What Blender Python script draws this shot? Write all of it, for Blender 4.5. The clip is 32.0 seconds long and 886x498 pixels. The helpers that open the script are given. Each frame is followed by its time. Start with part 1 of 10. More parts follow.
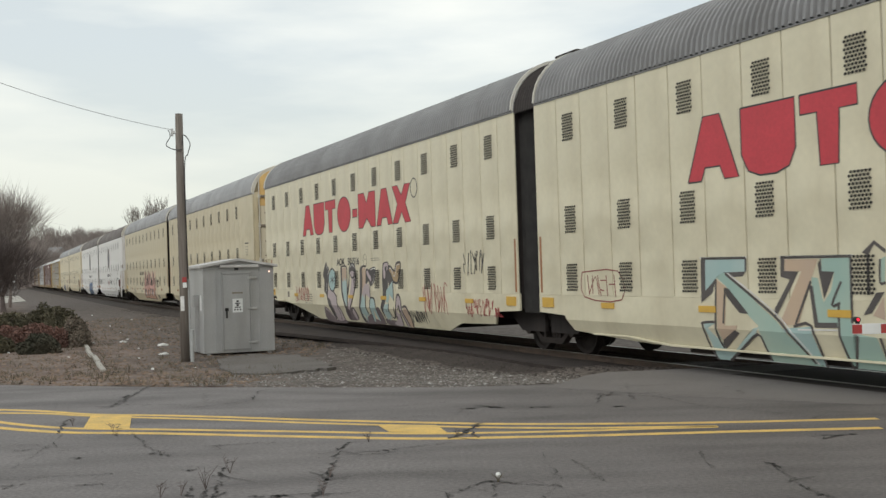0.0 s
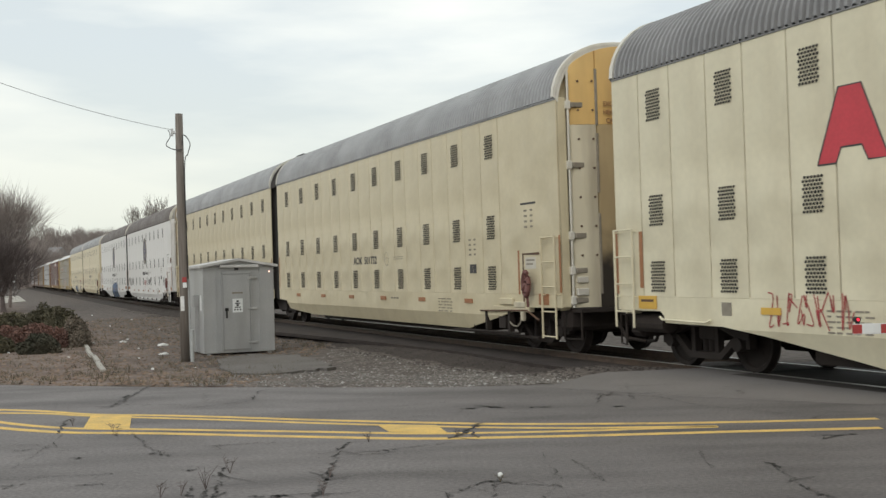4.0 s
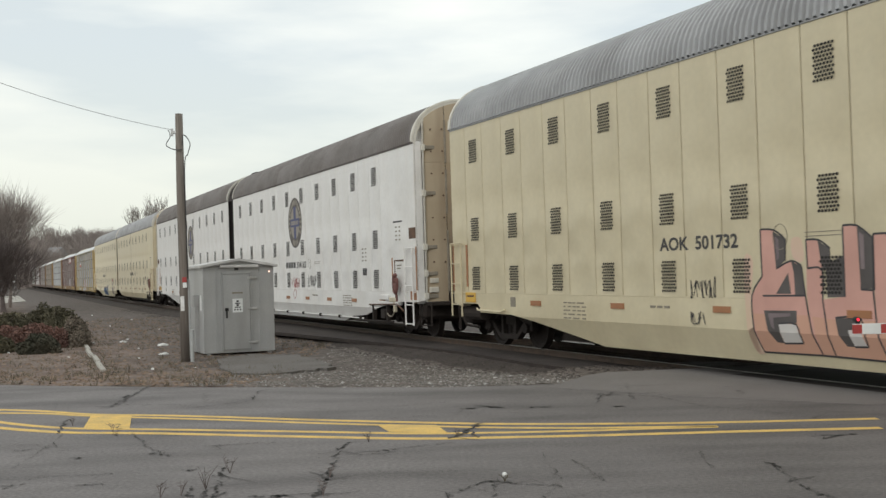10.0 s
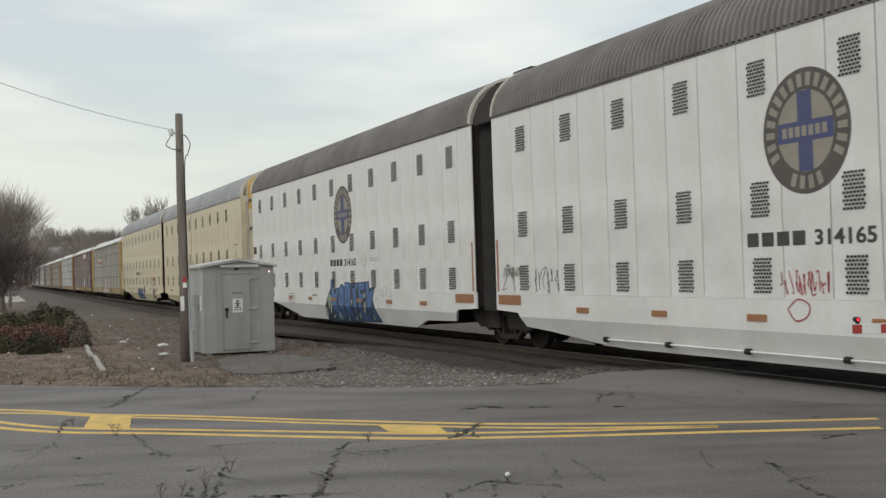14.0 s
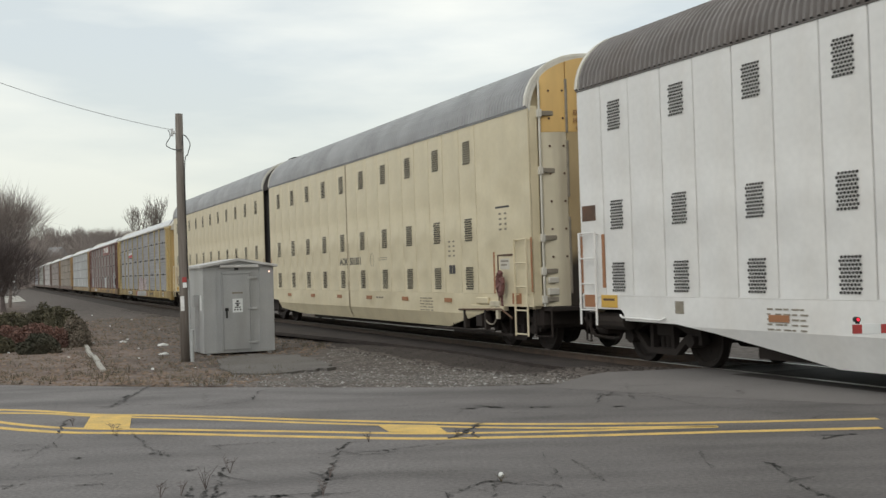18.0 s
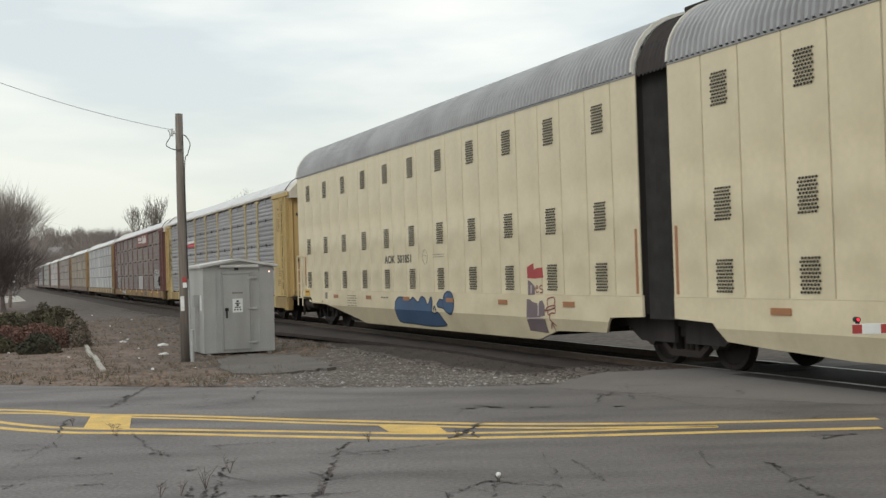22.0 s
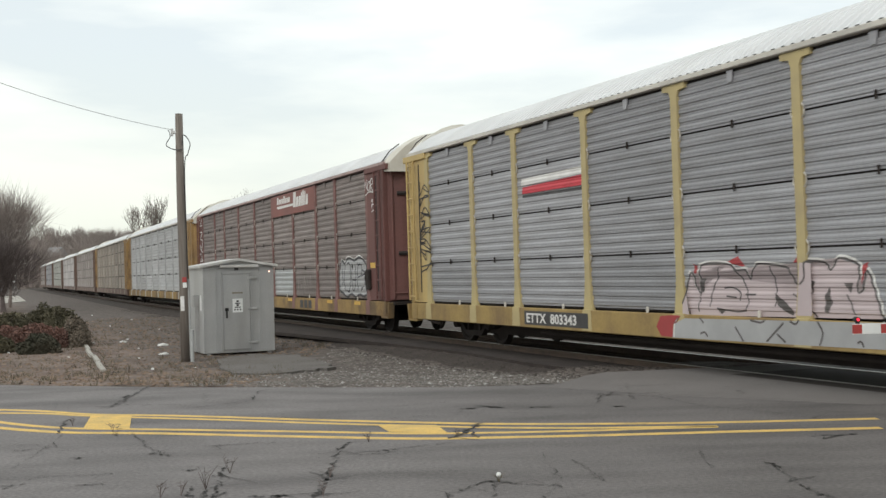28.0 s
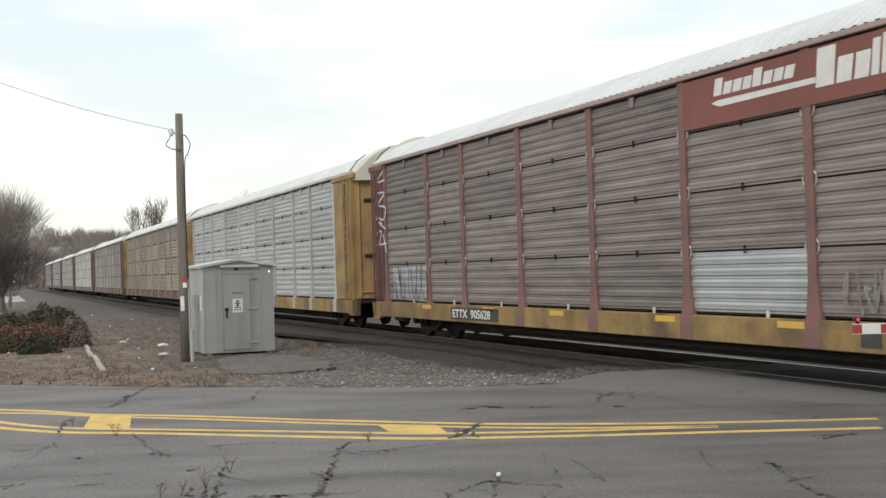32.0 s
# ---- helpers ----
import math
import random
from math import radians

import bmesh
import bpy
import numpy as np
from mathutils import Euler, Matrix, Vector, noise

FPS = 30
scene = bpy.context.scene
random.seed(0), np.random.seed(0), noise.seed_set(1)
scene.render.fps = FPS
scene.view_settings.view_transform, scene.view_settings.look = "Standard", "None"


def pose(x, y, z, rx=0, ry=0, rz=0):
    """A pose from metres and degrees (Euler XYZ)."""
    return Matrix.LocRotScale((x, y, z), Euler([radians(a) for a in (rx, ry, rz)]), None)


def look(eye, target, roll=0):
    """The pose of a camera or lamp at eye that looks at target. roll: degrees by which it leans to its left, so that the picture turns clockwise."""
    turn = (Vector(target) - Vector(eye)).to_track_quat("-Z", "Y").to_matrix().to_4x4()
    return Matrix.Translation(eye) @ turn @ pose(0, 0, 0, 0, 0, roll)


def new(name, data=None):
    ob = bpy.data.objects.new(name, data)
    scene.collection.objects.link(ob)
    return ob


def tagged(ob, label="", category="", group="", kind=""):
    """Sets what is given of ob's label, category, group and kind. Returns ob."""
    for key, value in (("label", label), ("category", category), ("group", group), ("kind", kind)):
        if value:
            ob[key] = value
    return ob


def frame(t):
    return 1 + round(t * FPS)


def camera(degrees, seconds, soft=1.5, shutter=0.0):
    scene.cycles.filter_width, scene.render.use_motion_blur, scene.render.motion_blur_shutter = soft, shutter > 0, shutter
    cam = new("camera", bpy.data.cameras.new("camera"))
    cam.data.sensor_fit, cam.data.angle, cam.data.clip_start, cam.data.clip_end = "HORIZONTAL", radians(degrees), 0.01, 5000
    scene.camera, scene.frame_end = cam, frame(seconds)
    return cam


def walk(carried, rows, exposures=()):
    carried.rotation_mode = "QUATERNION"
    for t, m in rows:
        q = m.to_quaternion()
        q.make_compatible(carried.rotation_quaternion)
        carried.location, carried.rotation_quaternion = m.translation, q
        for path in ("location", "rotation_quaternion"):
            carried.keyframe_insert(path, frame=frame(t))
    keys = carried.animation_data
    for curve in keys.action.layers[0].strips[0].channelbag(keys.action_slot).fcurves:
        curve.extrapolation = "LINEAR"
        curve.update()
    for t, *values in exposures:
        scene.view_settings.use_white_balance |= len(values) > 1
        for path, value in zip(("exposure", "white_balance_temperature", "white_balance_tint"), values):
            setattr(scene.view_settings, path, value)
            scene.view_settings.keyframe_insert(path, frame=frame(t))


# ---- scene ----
cam = camera(43.45, 32.0, soft=1.42, shutter=0.15)
CAM_POSE = pose(0, 0, 1.71, 91.15, 0, 0) @ pose(0, 0, 0, 0, 0, -1.4)
walk(cam, [(0, CAM_POSE), (32, CAM_POSE)], exposures=[(0, 0.02), (3, 0.08), (8, 0.08), (11, 0.07), (12, 0.05), (13, -0.1), (14.5, -0.1), (17, -0.05), (20, 0.06), (24, 0.06), (25.5, 0.1), (28, 0.23), (30, 0.3), (32, 0.34)])

# ---- light: overcast sky and a veiled sun behind the camera ----
SUN_EL, SUN_AZ = 34.0, 205.0
world = bpy.data.worlds.new("overcast_sky")
scene.world = world
world.use_nodes = True
wn, wl = world.node_tree.nodes, world.node_tree.links
bg = wn["Background"]
sky = wn.new("ShaderNodeTexSky")
sky.sky_type, sky.sun_disc = "NISHITA", False
sky.sun_elevation, sky.sun_rotation = radians(SUN_EL), radians(SUN_AZ)
coord = wn.new("ShaderNodeTexCoord")
stretch = wn.new("ShaderNodeMapping")
stretch.inputs["Scale"].default_value = (1.6, 1.6, 7.0)
stretch.inputs["Location"].default_value = (3.1, 0.7, 0.35)
clouds = wn.new("ShaderNodeTexNoise")
clouds.inputs["Scale"].default_value, clouds.inputs["Detail"].default_value = 1.7, 6.0
clouds.inputs["Roughness"].default_value = 0.5
tone = wn.new("ShaderNodeValToRGB")
tone.color_ramp.elements[0].position, tone.color_ramp.elements[1].position = 0.39, 0.62
tone.color_ramp.elements[0].color = (0.575, 0.62, 0.62, 1)
tone.color_ramp.elements[1].color = (0.83, 0.835, 0.765, 1)
veil = wn.new("ShaderNodeMix")
veil.data_type = "RGBA"
veil.inputs["Factor"].default_value = 0.985
wl.new(coord.outputs["Generated"], stretch.inputs["Vector"])
wl.new(stretch.outputs["Vector"], clouds.inputs["Vector"])
wl.new(clouds.outputs["Fac"], tone.inputs["Fac"])
wl.new(sky.outputs["Color"], veil.inputs["A"])
wl.new(tone.outputs["Color"], veil.inputs["B"])
level = wn.new("ShaderNodeSeparateXYZ")
low = wn.new("ShaderNodeMapRange")
low.inputs["From Min"].default_value, low.inputs["From Max"].default_value = 0.0, 0.2
low.inputs["To Min"].default_value, low.inputs["To Max"].default_value = 0.85, 0.0
haze = wn.new("ShaderNodeMix")
haze.data_type = "RGBA"
haze.inputs["B"].default_value = (0.63, 0.66, 0.585, 1)
wl.new(coord.outputs["Generated"], level.inputs["Vector"])
wl.new(level.outputs["Z"], low.inputs["Value"])
wl.new(low.outputs["Result"], haze.inputs["Factor"])
wl.new(veil.outputs["Result"], haze.inputs["A"])
wl.new(haze.outputs["Result"], bg.inputs["Color"])
bg.inputs["Strength"].default_value = 1.13

sun = new("sun", bpy.data.lights.new("sun", "SUN"))
sun.data.energy, sun.data.angle, sun.data.color = 0.75, radians(25), (1.0, 0.96, 0.9)
sun.matrix_world = look((0, 0, 50), (math.sin(radians(25)) * 60, math.cos(radians(25)) * 60, 50 - 64 * math.tan(radians(SUN_EL))))


# ---- materials ----
def material(name, base, second=None, scale=3.0, rough=0.7, metal=0.0, bump=0.0, bump_scale=60.0, stretch_by=(1, 1, 1), bump_reach=0.02,
             low=0.35, high=0.7, dirt=None, dirt_scale=0.6, dirt_amount=0.5, dirt_stretch=(1, 1, 1), vary=0.0, grain=0.0, grain_scale=90.0, per="object", bump_detail=5.0):
    """A procedural surface: two tones of a noise, larger stains over them, fine grain and a bump."""
    m = bpy.data.materials.new(name)
    m.use_nodes = True
    n, l = m.node_tree.nodes, m.node_tree.links
    bsdf = n["Principled BSDF"]
    bsdf.inputs["Roughness"].default_value, bsdf.inputs["Metallic"].default_value = rough, metal
    tc = n.new("ShaderNodeTexCoord")

    def noise_of(sc, st, detail=5.0):
        mp = n.new("ShaderNodeMapping")
        mp.inputs["Scale"].default_value = st
        nz = n.new("ShaderNodeTexNoise")
        nz.inputs["Scale"].default_value, nz.inputs["Detail"].default_value = sc, detail
        l.new(tc.outputs["Object"], mp.inputs["Vector"])
        l.new(mp.outputs["Vector"], nz.inputs["Vector"])
        return nz

    def blend(a, b, fac, mode="MIX"):
        mx = n.new("ShaderNodeMix")
        mx.data_type, mx.blend_type = "RGBA", mode
        for sock, v in (("A", a), ("B", b), ("Factor", fac)):
            if isinstance(v, (tuple, list)):
                mx.inputs[sock].default_value = (*v, 1)
            elif isinstance(v, (int, float)):
                mx.inputs[sock].default_value = v
            else:
                l.new(v, mx.inputs[sock])
        return mx.outputs["Result"]

    def ramp(nz, a, b):
        r = n.new("ShaderNodeMapRange")
        r.inputs["From Min"].default_value, r.inputs["From Max"].default_value = a, b
        l.new(nz.outputs["Fac"], r.inputs["Value"])
        return r.outputs["Result"]

    second = second or tuple(c * 0.86 for c in base)
    colour = blend(base, second, ramp(noise_of(scale, stretch_by), low, high))
    if dirt:
        r = ramp(noise_of(dirt_scale, dirt_stretch, 7.0), 0.45, 0.75)
        k = n.new("ShaderNodeMath")
        k.operation = "MULTIPLY"
        k.inputs[1].default_value = dirt_amount
        l.new(r, k.inputs[0])
        colour = blend(colour, dirt, k.outputs[0])
    if grain:
        g = ramp(noise_of(grain_scale, (1, 1, 1), 3.0), 0.3, 0.7)
        lo = blend((1 - grain,) * 3, (1 + grain,) * 3, g)
        colour = blend(colour, lo, 1.0, "MULTIPLY")
    if vary:
        if per == "object":
            info = n.new("ShaderNodeObjectInfo").outputs["Random"]
        else:
            info = n.new("ShaderNodeNewGeometry").outputs["Random Per Island"]
        lo = blend((1 - vary,) * 3, (1 + vary,) * 3, info)
        colour = blend(colour, lo, 1.0, "MULTIPLY")
    l.new(colour, bsdf.inputs["Base Color"])
    if bump:
        b = n.new("ShaderNodeBump")
        b.inputs["Strength"].default_value, b.inputs["Distance"].default_value = bump, bump_reach
        l.new(noise_of(bump_scale, (1, 1, 1), bump_detail).outputs["Fac"], b.inputs["Height"])
        l.new(b.outputs["Normal"], bsdf.inputs["Normal"])
    return m


def glow(name, colour, strength):
    m = bpy.data.materials.new(name)
    m.use_nodes = True
    b = m.node_tree.nodes["Principled BSDF"]
    b.inputs["Base Color"].default_value = (*colour, 1)
    b.inputs["Emission Color"].default_value, b.inputs["Emission Strength"].default_value = (*colour, 1), strength
    return m


def car_paint(name, base, grime, amount=0.35, dents=0.07):
    return material(name, base, tuple(c * 0.91 for c in base), 0.8, 0.42, dirt=grime, dirt_scale=0.5, dirt_amount=amount,
                    dirt_stretch=(2.2, 1, 0.35), grain=0.03, grain_scale=9, bump=1.0, bump_scale=1.6, bump_detail=0.5, bump_reach=dents)


ASPHALT = material("asphalt", (0.182, 0.168, 0.166), (0.123, 0.113, 0.112), 0.9, 0.9, bump=0.5, bump_scale=60, stretch_by=(0.45, 1.1, 1), low=0.4, high=0.62,
                   dirt=(0.227, 0.212, 0.209), dirt_scale=0.8, dirt_amount=0.75, dirt_stretch=(0.4, 1.2, 1), grain=0.22, grain_scale=26)
CROSSING = material("crossing_asphalt", (0.177, 0.162, 0.157), (0.142, 0.13, 0.126), 0.6, 0.9, bump=0.3, bump_scale=110,
                    dirt=(0.13, 0.12, 0.115), dirt_scale=0.5, dirt_amount=0.6, grain=0.13, grain_scale=70)
TAR = material("cracked_tar", (0.045, 0.042, 0.04), (0.085, 0.08, 0.076), 9, 0.95, bump=0.3)
YELLOW_LINE = material("road_yellow", (0.72, 0.48, 0.13), (0.62, 0.42, 0.14), 5, 0.8, dirt=(0.22, 0.18, 0.12), dirt_scale=3, dirt_amount=0.45, grain=0.15, grain_scale=60)
DIRT = material("dirt", (0.125, 0.088, 0.072), (0.205, 0.155, 0.128), 0.9, 0.95, bump=1.0, bump_scale=7, low=0.4, high=0.6, dirt=(0.07, 0.056, 0.043),
                dirt_scale=0.7, dirt_amount=0.85, grain=0.4, grain_scale=13)


def add_zone(m, tone_a, tone_b):
    """A greyer worn strip along the track, with a ragged edge, on the dirt's material."""
    n, l = m.node_tree.nodes, m.node_tree.links
    bsdf = n["Principled BSDF"]
    old = bsdf.inputs["Base Color"].links[0].from_socket
    tc = n.new("ShaderNodeTexCoord")
    side = n.new("ShaderNodeVectorMath")
    side.operation = "DOT_PRODUCT"
    side.inputs[1].default_value = (math.cos(radians(23.9)), math.sin(radians(23.9)), 0)
    l.new(tc.outputs["Object"], side.inputs[0])

    def cloud(scale, detail):
        nz = n.new("ShaderNodeTexNoise")
        nz.inputs["Scale"].default_value, nz.inputs["Detail"].default_value = scale, detail
        l.new(tc.outputs["Object"], nz.inputs["Vector"])
        return nz.outputs["Fac"]

    wave = n.new("ShaderNodeMath")
    wave.operation = "MULTIPLY_ADD"
    wave.inputs[1].default_value = 7.0
    l.new(cloud(0.55, 6.0), wave.inputs[0])
    l.new(side.outputs["Value"], wave.inputs[2])
    edge = n.new("ShaderNodeMapRange")
    edge.interpolation_type = "SMOOTHSTEP"
    edge.inputs["From Min"].default_value, edge.inputs["From Max"].default_value = 6.0, 10.5
    edge.inputs["To Max"].default_value = 0.9
    l.new(wave.outputs[0], edge.inputs["Value"])
    grit = n.new("ShaderNodeMix")
    grit.data_type = "RGBA"
    grit.inputs["A"].default_value, grit.inputs["B"].default_value = (*tone_a, 1), (*tone_b, 1)
    spread = n.new("ShaderNodeMapRange")
    spread.inputs["From Min"].default_value, spread.inputs["From Max"].default_value = 0.36, 0.64
    l.new(cloud(5.5, 10.0), spread.inputs["Value"])
    l.new(spread.outputs["Result"], grit.inputs["Factor"])
    mix = n.new("ShaderNodeMix")
    mix.data_type = "RGBA"
    l.new(edge.outputs["Result"], mix.inputs["Factor"])
    l.new(old, mix.inputs["A"])
    l.new(grit.outputs["Result"], mix.inputs["B"])
    l.new(mix.outputs["Result"], bsdf.inputs["Base Color"])


add_zone(DIRT, (0.054, 0.043, 0.038), (0.136, 0.115, 0.104))


def darken_by_x(m, shade):
    """A darker tone towards positive x, with a ragged edge, on the road's material."""
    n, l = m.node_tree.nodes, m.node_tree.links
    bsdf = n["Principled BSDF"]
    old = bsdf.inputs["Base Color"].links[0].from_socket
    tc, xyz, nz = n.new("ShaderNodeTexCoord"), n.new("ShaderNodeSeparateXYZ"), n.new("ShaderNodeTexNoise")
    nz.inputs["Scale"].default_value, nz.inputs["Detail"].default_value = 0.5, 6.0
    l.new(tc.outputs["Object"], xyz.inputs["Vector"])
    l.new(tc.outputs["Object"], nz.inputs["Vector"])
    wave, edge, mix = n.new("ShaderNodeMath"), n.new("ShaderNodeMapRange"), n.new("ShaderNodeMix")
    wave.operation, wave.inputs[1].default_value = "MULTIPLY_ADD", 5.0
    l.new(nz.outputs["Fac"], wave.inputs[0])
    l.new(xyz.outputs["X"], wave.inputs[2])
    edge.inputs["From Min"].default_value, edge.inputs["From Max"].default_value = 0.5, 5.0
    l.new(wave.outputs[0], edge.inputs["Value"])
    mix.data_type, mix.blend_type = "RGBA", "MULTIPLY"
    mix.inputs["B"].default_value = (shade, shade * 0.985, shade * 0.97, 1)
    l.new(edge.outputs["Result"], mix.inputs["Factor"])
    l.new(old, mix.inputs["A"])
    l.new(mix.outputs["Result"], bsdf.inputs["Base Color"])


darken_by_x(ASPHALT, 0.74)
PATCH = material("worn_patch", (0.15, 0.138, 0.13), (0.11, 0.1, 0.093), 1.3, 0.95, bump=0.5, bump_scale=20, dirt=(0.11, 0.097, 0.085), dirt_scale=0.9, dirt_amount=0.8, grain=0.3, grain_scale=22)
BED_STONE = material("oily_stone", (0.05, 0.041, 0.036), (0.08, 0.067, 0.059), 4.0, 0.9, vary=0.4, per="island")
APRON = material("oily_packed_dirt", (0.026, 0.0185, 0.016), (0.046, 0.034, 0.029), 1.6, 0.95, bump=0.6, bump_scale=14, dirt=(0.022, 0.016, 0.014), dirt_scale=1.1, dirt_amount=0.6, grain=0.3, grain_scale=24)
# Stained tone, lowered further to paint in the shade under the train.
SHADE_PLATE = material("shaded_crossing_panel", (0.034, 0.028, 0.025), (0.05, 0.042, 0.038), 3.0, 0.85, bump=0.3, bump_scale=20)
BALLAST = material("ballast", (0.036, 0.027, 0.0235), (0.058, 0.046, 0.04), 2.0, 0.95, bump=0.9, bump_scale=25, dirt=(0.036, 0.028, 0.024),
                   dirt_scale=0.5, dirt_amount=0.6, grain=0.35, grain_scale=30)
STONE = material("ballast_stone", (0.135, 0.122, 0.112), (0.2, 0.185, 0.17), 4.0, 0.9, vary=0.45, per="island")
STONE_PALE = material("pale_stone", (0.36, 0.355, 0.34), (0.25, 0.245, 0.235), 6, 0.9, vary=0.4, per="island")
LITTER = material("dry_litter", (0.15, 0.1, 0.07), (0.21, 0.155, 0.115), 4.0, 0.95, vary=0.5, per="island")
GRASS = material("winter_grass", (0.13, 0.106, 0.072), (0.095, 0.084, 0.055), 1.5, 0.9, vary=0.4, per="island")
SLEEPER = material("sleeper_wood", (0.055, 0.043, 0.035), (0.085, 0.068, 0.055), 6, 0.95, stretch_by=(1, 8, 1), bump=0.4, vary=0.3)
RAIL = material("rail_steel", (0.11, 0.075, 0.055), (0.075, 0.055, 0.045), 5, 0.7, metal=0.3)
RAIL_TOP = material("polished_rail", (0.48, 0.46, 0.44), (0.38, 0.36, 0.34), 2, 0.38, metal=1.0)
PALE = material("pale_concrete", (0.42, 0.40, 0.36), (0.32, 0.30, 0.27), 4, 0.9, bump=0.3)
PAPER = material("white_paper", (0.75, 0.75, 0.74), (0.6, 0.6, 0.58), 8, 0.8)
RUST_CAN = material("red_can", (0.30, 0.075, 0.05), (0.2, 0.06, 0.045), 9, 0.6)
SHED = material("galvanised_shed", (0.455, 0.455, 0.452), (0.39, 0.392, 0.395), 1.3, 0.42, metal=0.35, dirt=(0.27, 0.265, 0.25), dirt_scale=1.1,
                dirt_amount=0.5, dirt_stretch=(1.5, 1.5, 0.35), bump=0.08, bump_scale=5, grain=0.05, grain_scale=30)
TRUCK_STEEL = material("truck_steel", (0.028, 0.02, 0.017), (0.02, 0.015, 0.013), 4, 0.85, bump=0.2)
SHED_ROOF = material("shed_roof", (0.60, 0.59, 0.575), (0.45, 0.44, 0.43), 2, 0.5, dirt=(0.22, 0.2, 0.18), dirt_scale=2.5, dirt_amount=0.5)
CHROME = material("dull_chrome", (0.6, 0.6, 0.6), (0.4, 0.4, 0.4), 5, 0.35, metal=0.8)
BLACK = material("black_rubber", (0.02, 0.019, 0.019), (0.035, 0.033, 0.032), 3, 0.85, bump=0.1)
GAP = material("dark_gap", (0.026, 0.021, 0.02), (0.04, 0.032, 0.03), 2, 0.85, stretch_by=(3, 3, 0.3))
SIGN_WHITE = material("sign_white", (0.78, 0.79, 0.78), (0.7, 0.71, 0.7), 6, 0.5)
SIGN_RED = material("sign_red", (0.42, 0.05, 0.045), (0.33, 0.045, 0.04), 6, 0.5)
POLE = material("weathered_pole", (0.21, 0.185, 0.163), (0.135, 0.115, 0.1), 3.5, 0.95, stretch_by=(6, 6, 0.35), bump=0.5, bump_scale=30,
                dirt=(0.23, 0.2, 0.175), dirt_scale=2.2, dirt_amount=0.5, dirt_stretch=(5, 5, 0.2))
WIRE = material("black_wire", (0.03, 0.03, 0.032), None, 3, 0.6)
PVC = material("grey_conduit", (0.42, 0.43, 0.43), (0.34, 0.35, 0.35), 3, 0.5)
BARK = material("bare_bark", (0.18, 0.152, 0.135), (0.23, 0.2, 0.178), 3, 0.95, vary=0.2)
BARK_DARK = material("dark_bark", (0.115, 0.092, 0.087), (0.16, 0.13, 0.122), 3, 0.95, vary=0.2)
BARK_FAR = material("far_bark", (0.25, 0.212, 0.195), (0.31, 0.268, 0.245), 3, 0.95, vary=0.2)
LEAF_GREEN = material("juniper_green", (0.062, 0.056, 0.033), (0.098, 0.084, 0.05), 2.5, 0.85, vary=0.4, per="island")
LEAF_RED = material("barberry_red", (0.15, 0.075, 0.058), (0.115, 0.066, 0.052), 2.5, 0.85, vary=0.4, per="island")
LEAF_BROWN = material("dry_brown_leaf", (0.16, 0.13, 0.1), (0.12, 0.098, 0.075), 2.5, 0.9, vary=0.4, per="island")
LEAF_DARK = material("dark_box_leaf", (0.042, 0.042, 0.027), (0.065, 0.055, 0.036), 2.5, 0.85, vary=0.4, per="island")
SHINGLE = material("grey_shingle", (0.27, 0.27, 0.275), (0.21, 0.21, 0.215), 3, 0.9)
RED_LAMP = glow("red_lamp", (1.0, 0.02, 0.05), 1.6)
AMBER_LAMP = glow("warm_lamp", (1.0, 0.62, 0.5), 1.6)

RIM = material("pale_rim", (0.68, 0.66, 0.6), (0.58, 0.55, 0.48), 3, 0.5)
CREAM = car_paint("cream_paint", (0.73, 0.675, 0.505), (0.46, 0.39, 0.27), 0.4)
TAN = car_paint("tan_paint", (0.635, 0.56, 0.39), (0.50, 0.425, 0.28), 0.45)
BUFF = car_paint("buff_paint", (0.69, 0.606, 0.425), (0.49, 0.418, 0.278), 0.4)
WHITE = car_paint("white_paint", (0.80, 0.79, 0.775), (0.66, 0.62, 0.57), 0.4, 0.055)
ROOF_GREY = material("grey_roof", (0.29, 0.29, 0.295), (0.235, 0.235, 0.24), 1.2, 0.5, metal=0.25, dirt=(0.15, 0.145, 0.14), dirt_scale=0.8, dirt_amount=0.5)
ROOF_SILVER = material("silver_roof", (0.40, 0.405, 0.415), (0.32, 0.325, 0.335), 1.2, 0.5, metal=0.2, dirt=(0.19, 0.185, 0.18), dirt_scale=0.8, dirt_amount=0.45)
ROOF_BROWN = material("brown_grey_roof", (0.235, 0.218, 0.21), (0.175, 0.16, 0.153), 1.2, 0.6, metal=0.2, dirt=(0.11, 0.085, 0.072), dirt_scale=0.9, dirt_amount=0.6)
ROOF_WHITE = material("white_roof", (0.68, 0.69, 0.70), (0.59, 0.60, 0.61), 1.0, 0.45, dirt=(0.47, 0.455, 0.43), dirt_scale=0.8, dirt_amount=0.35)
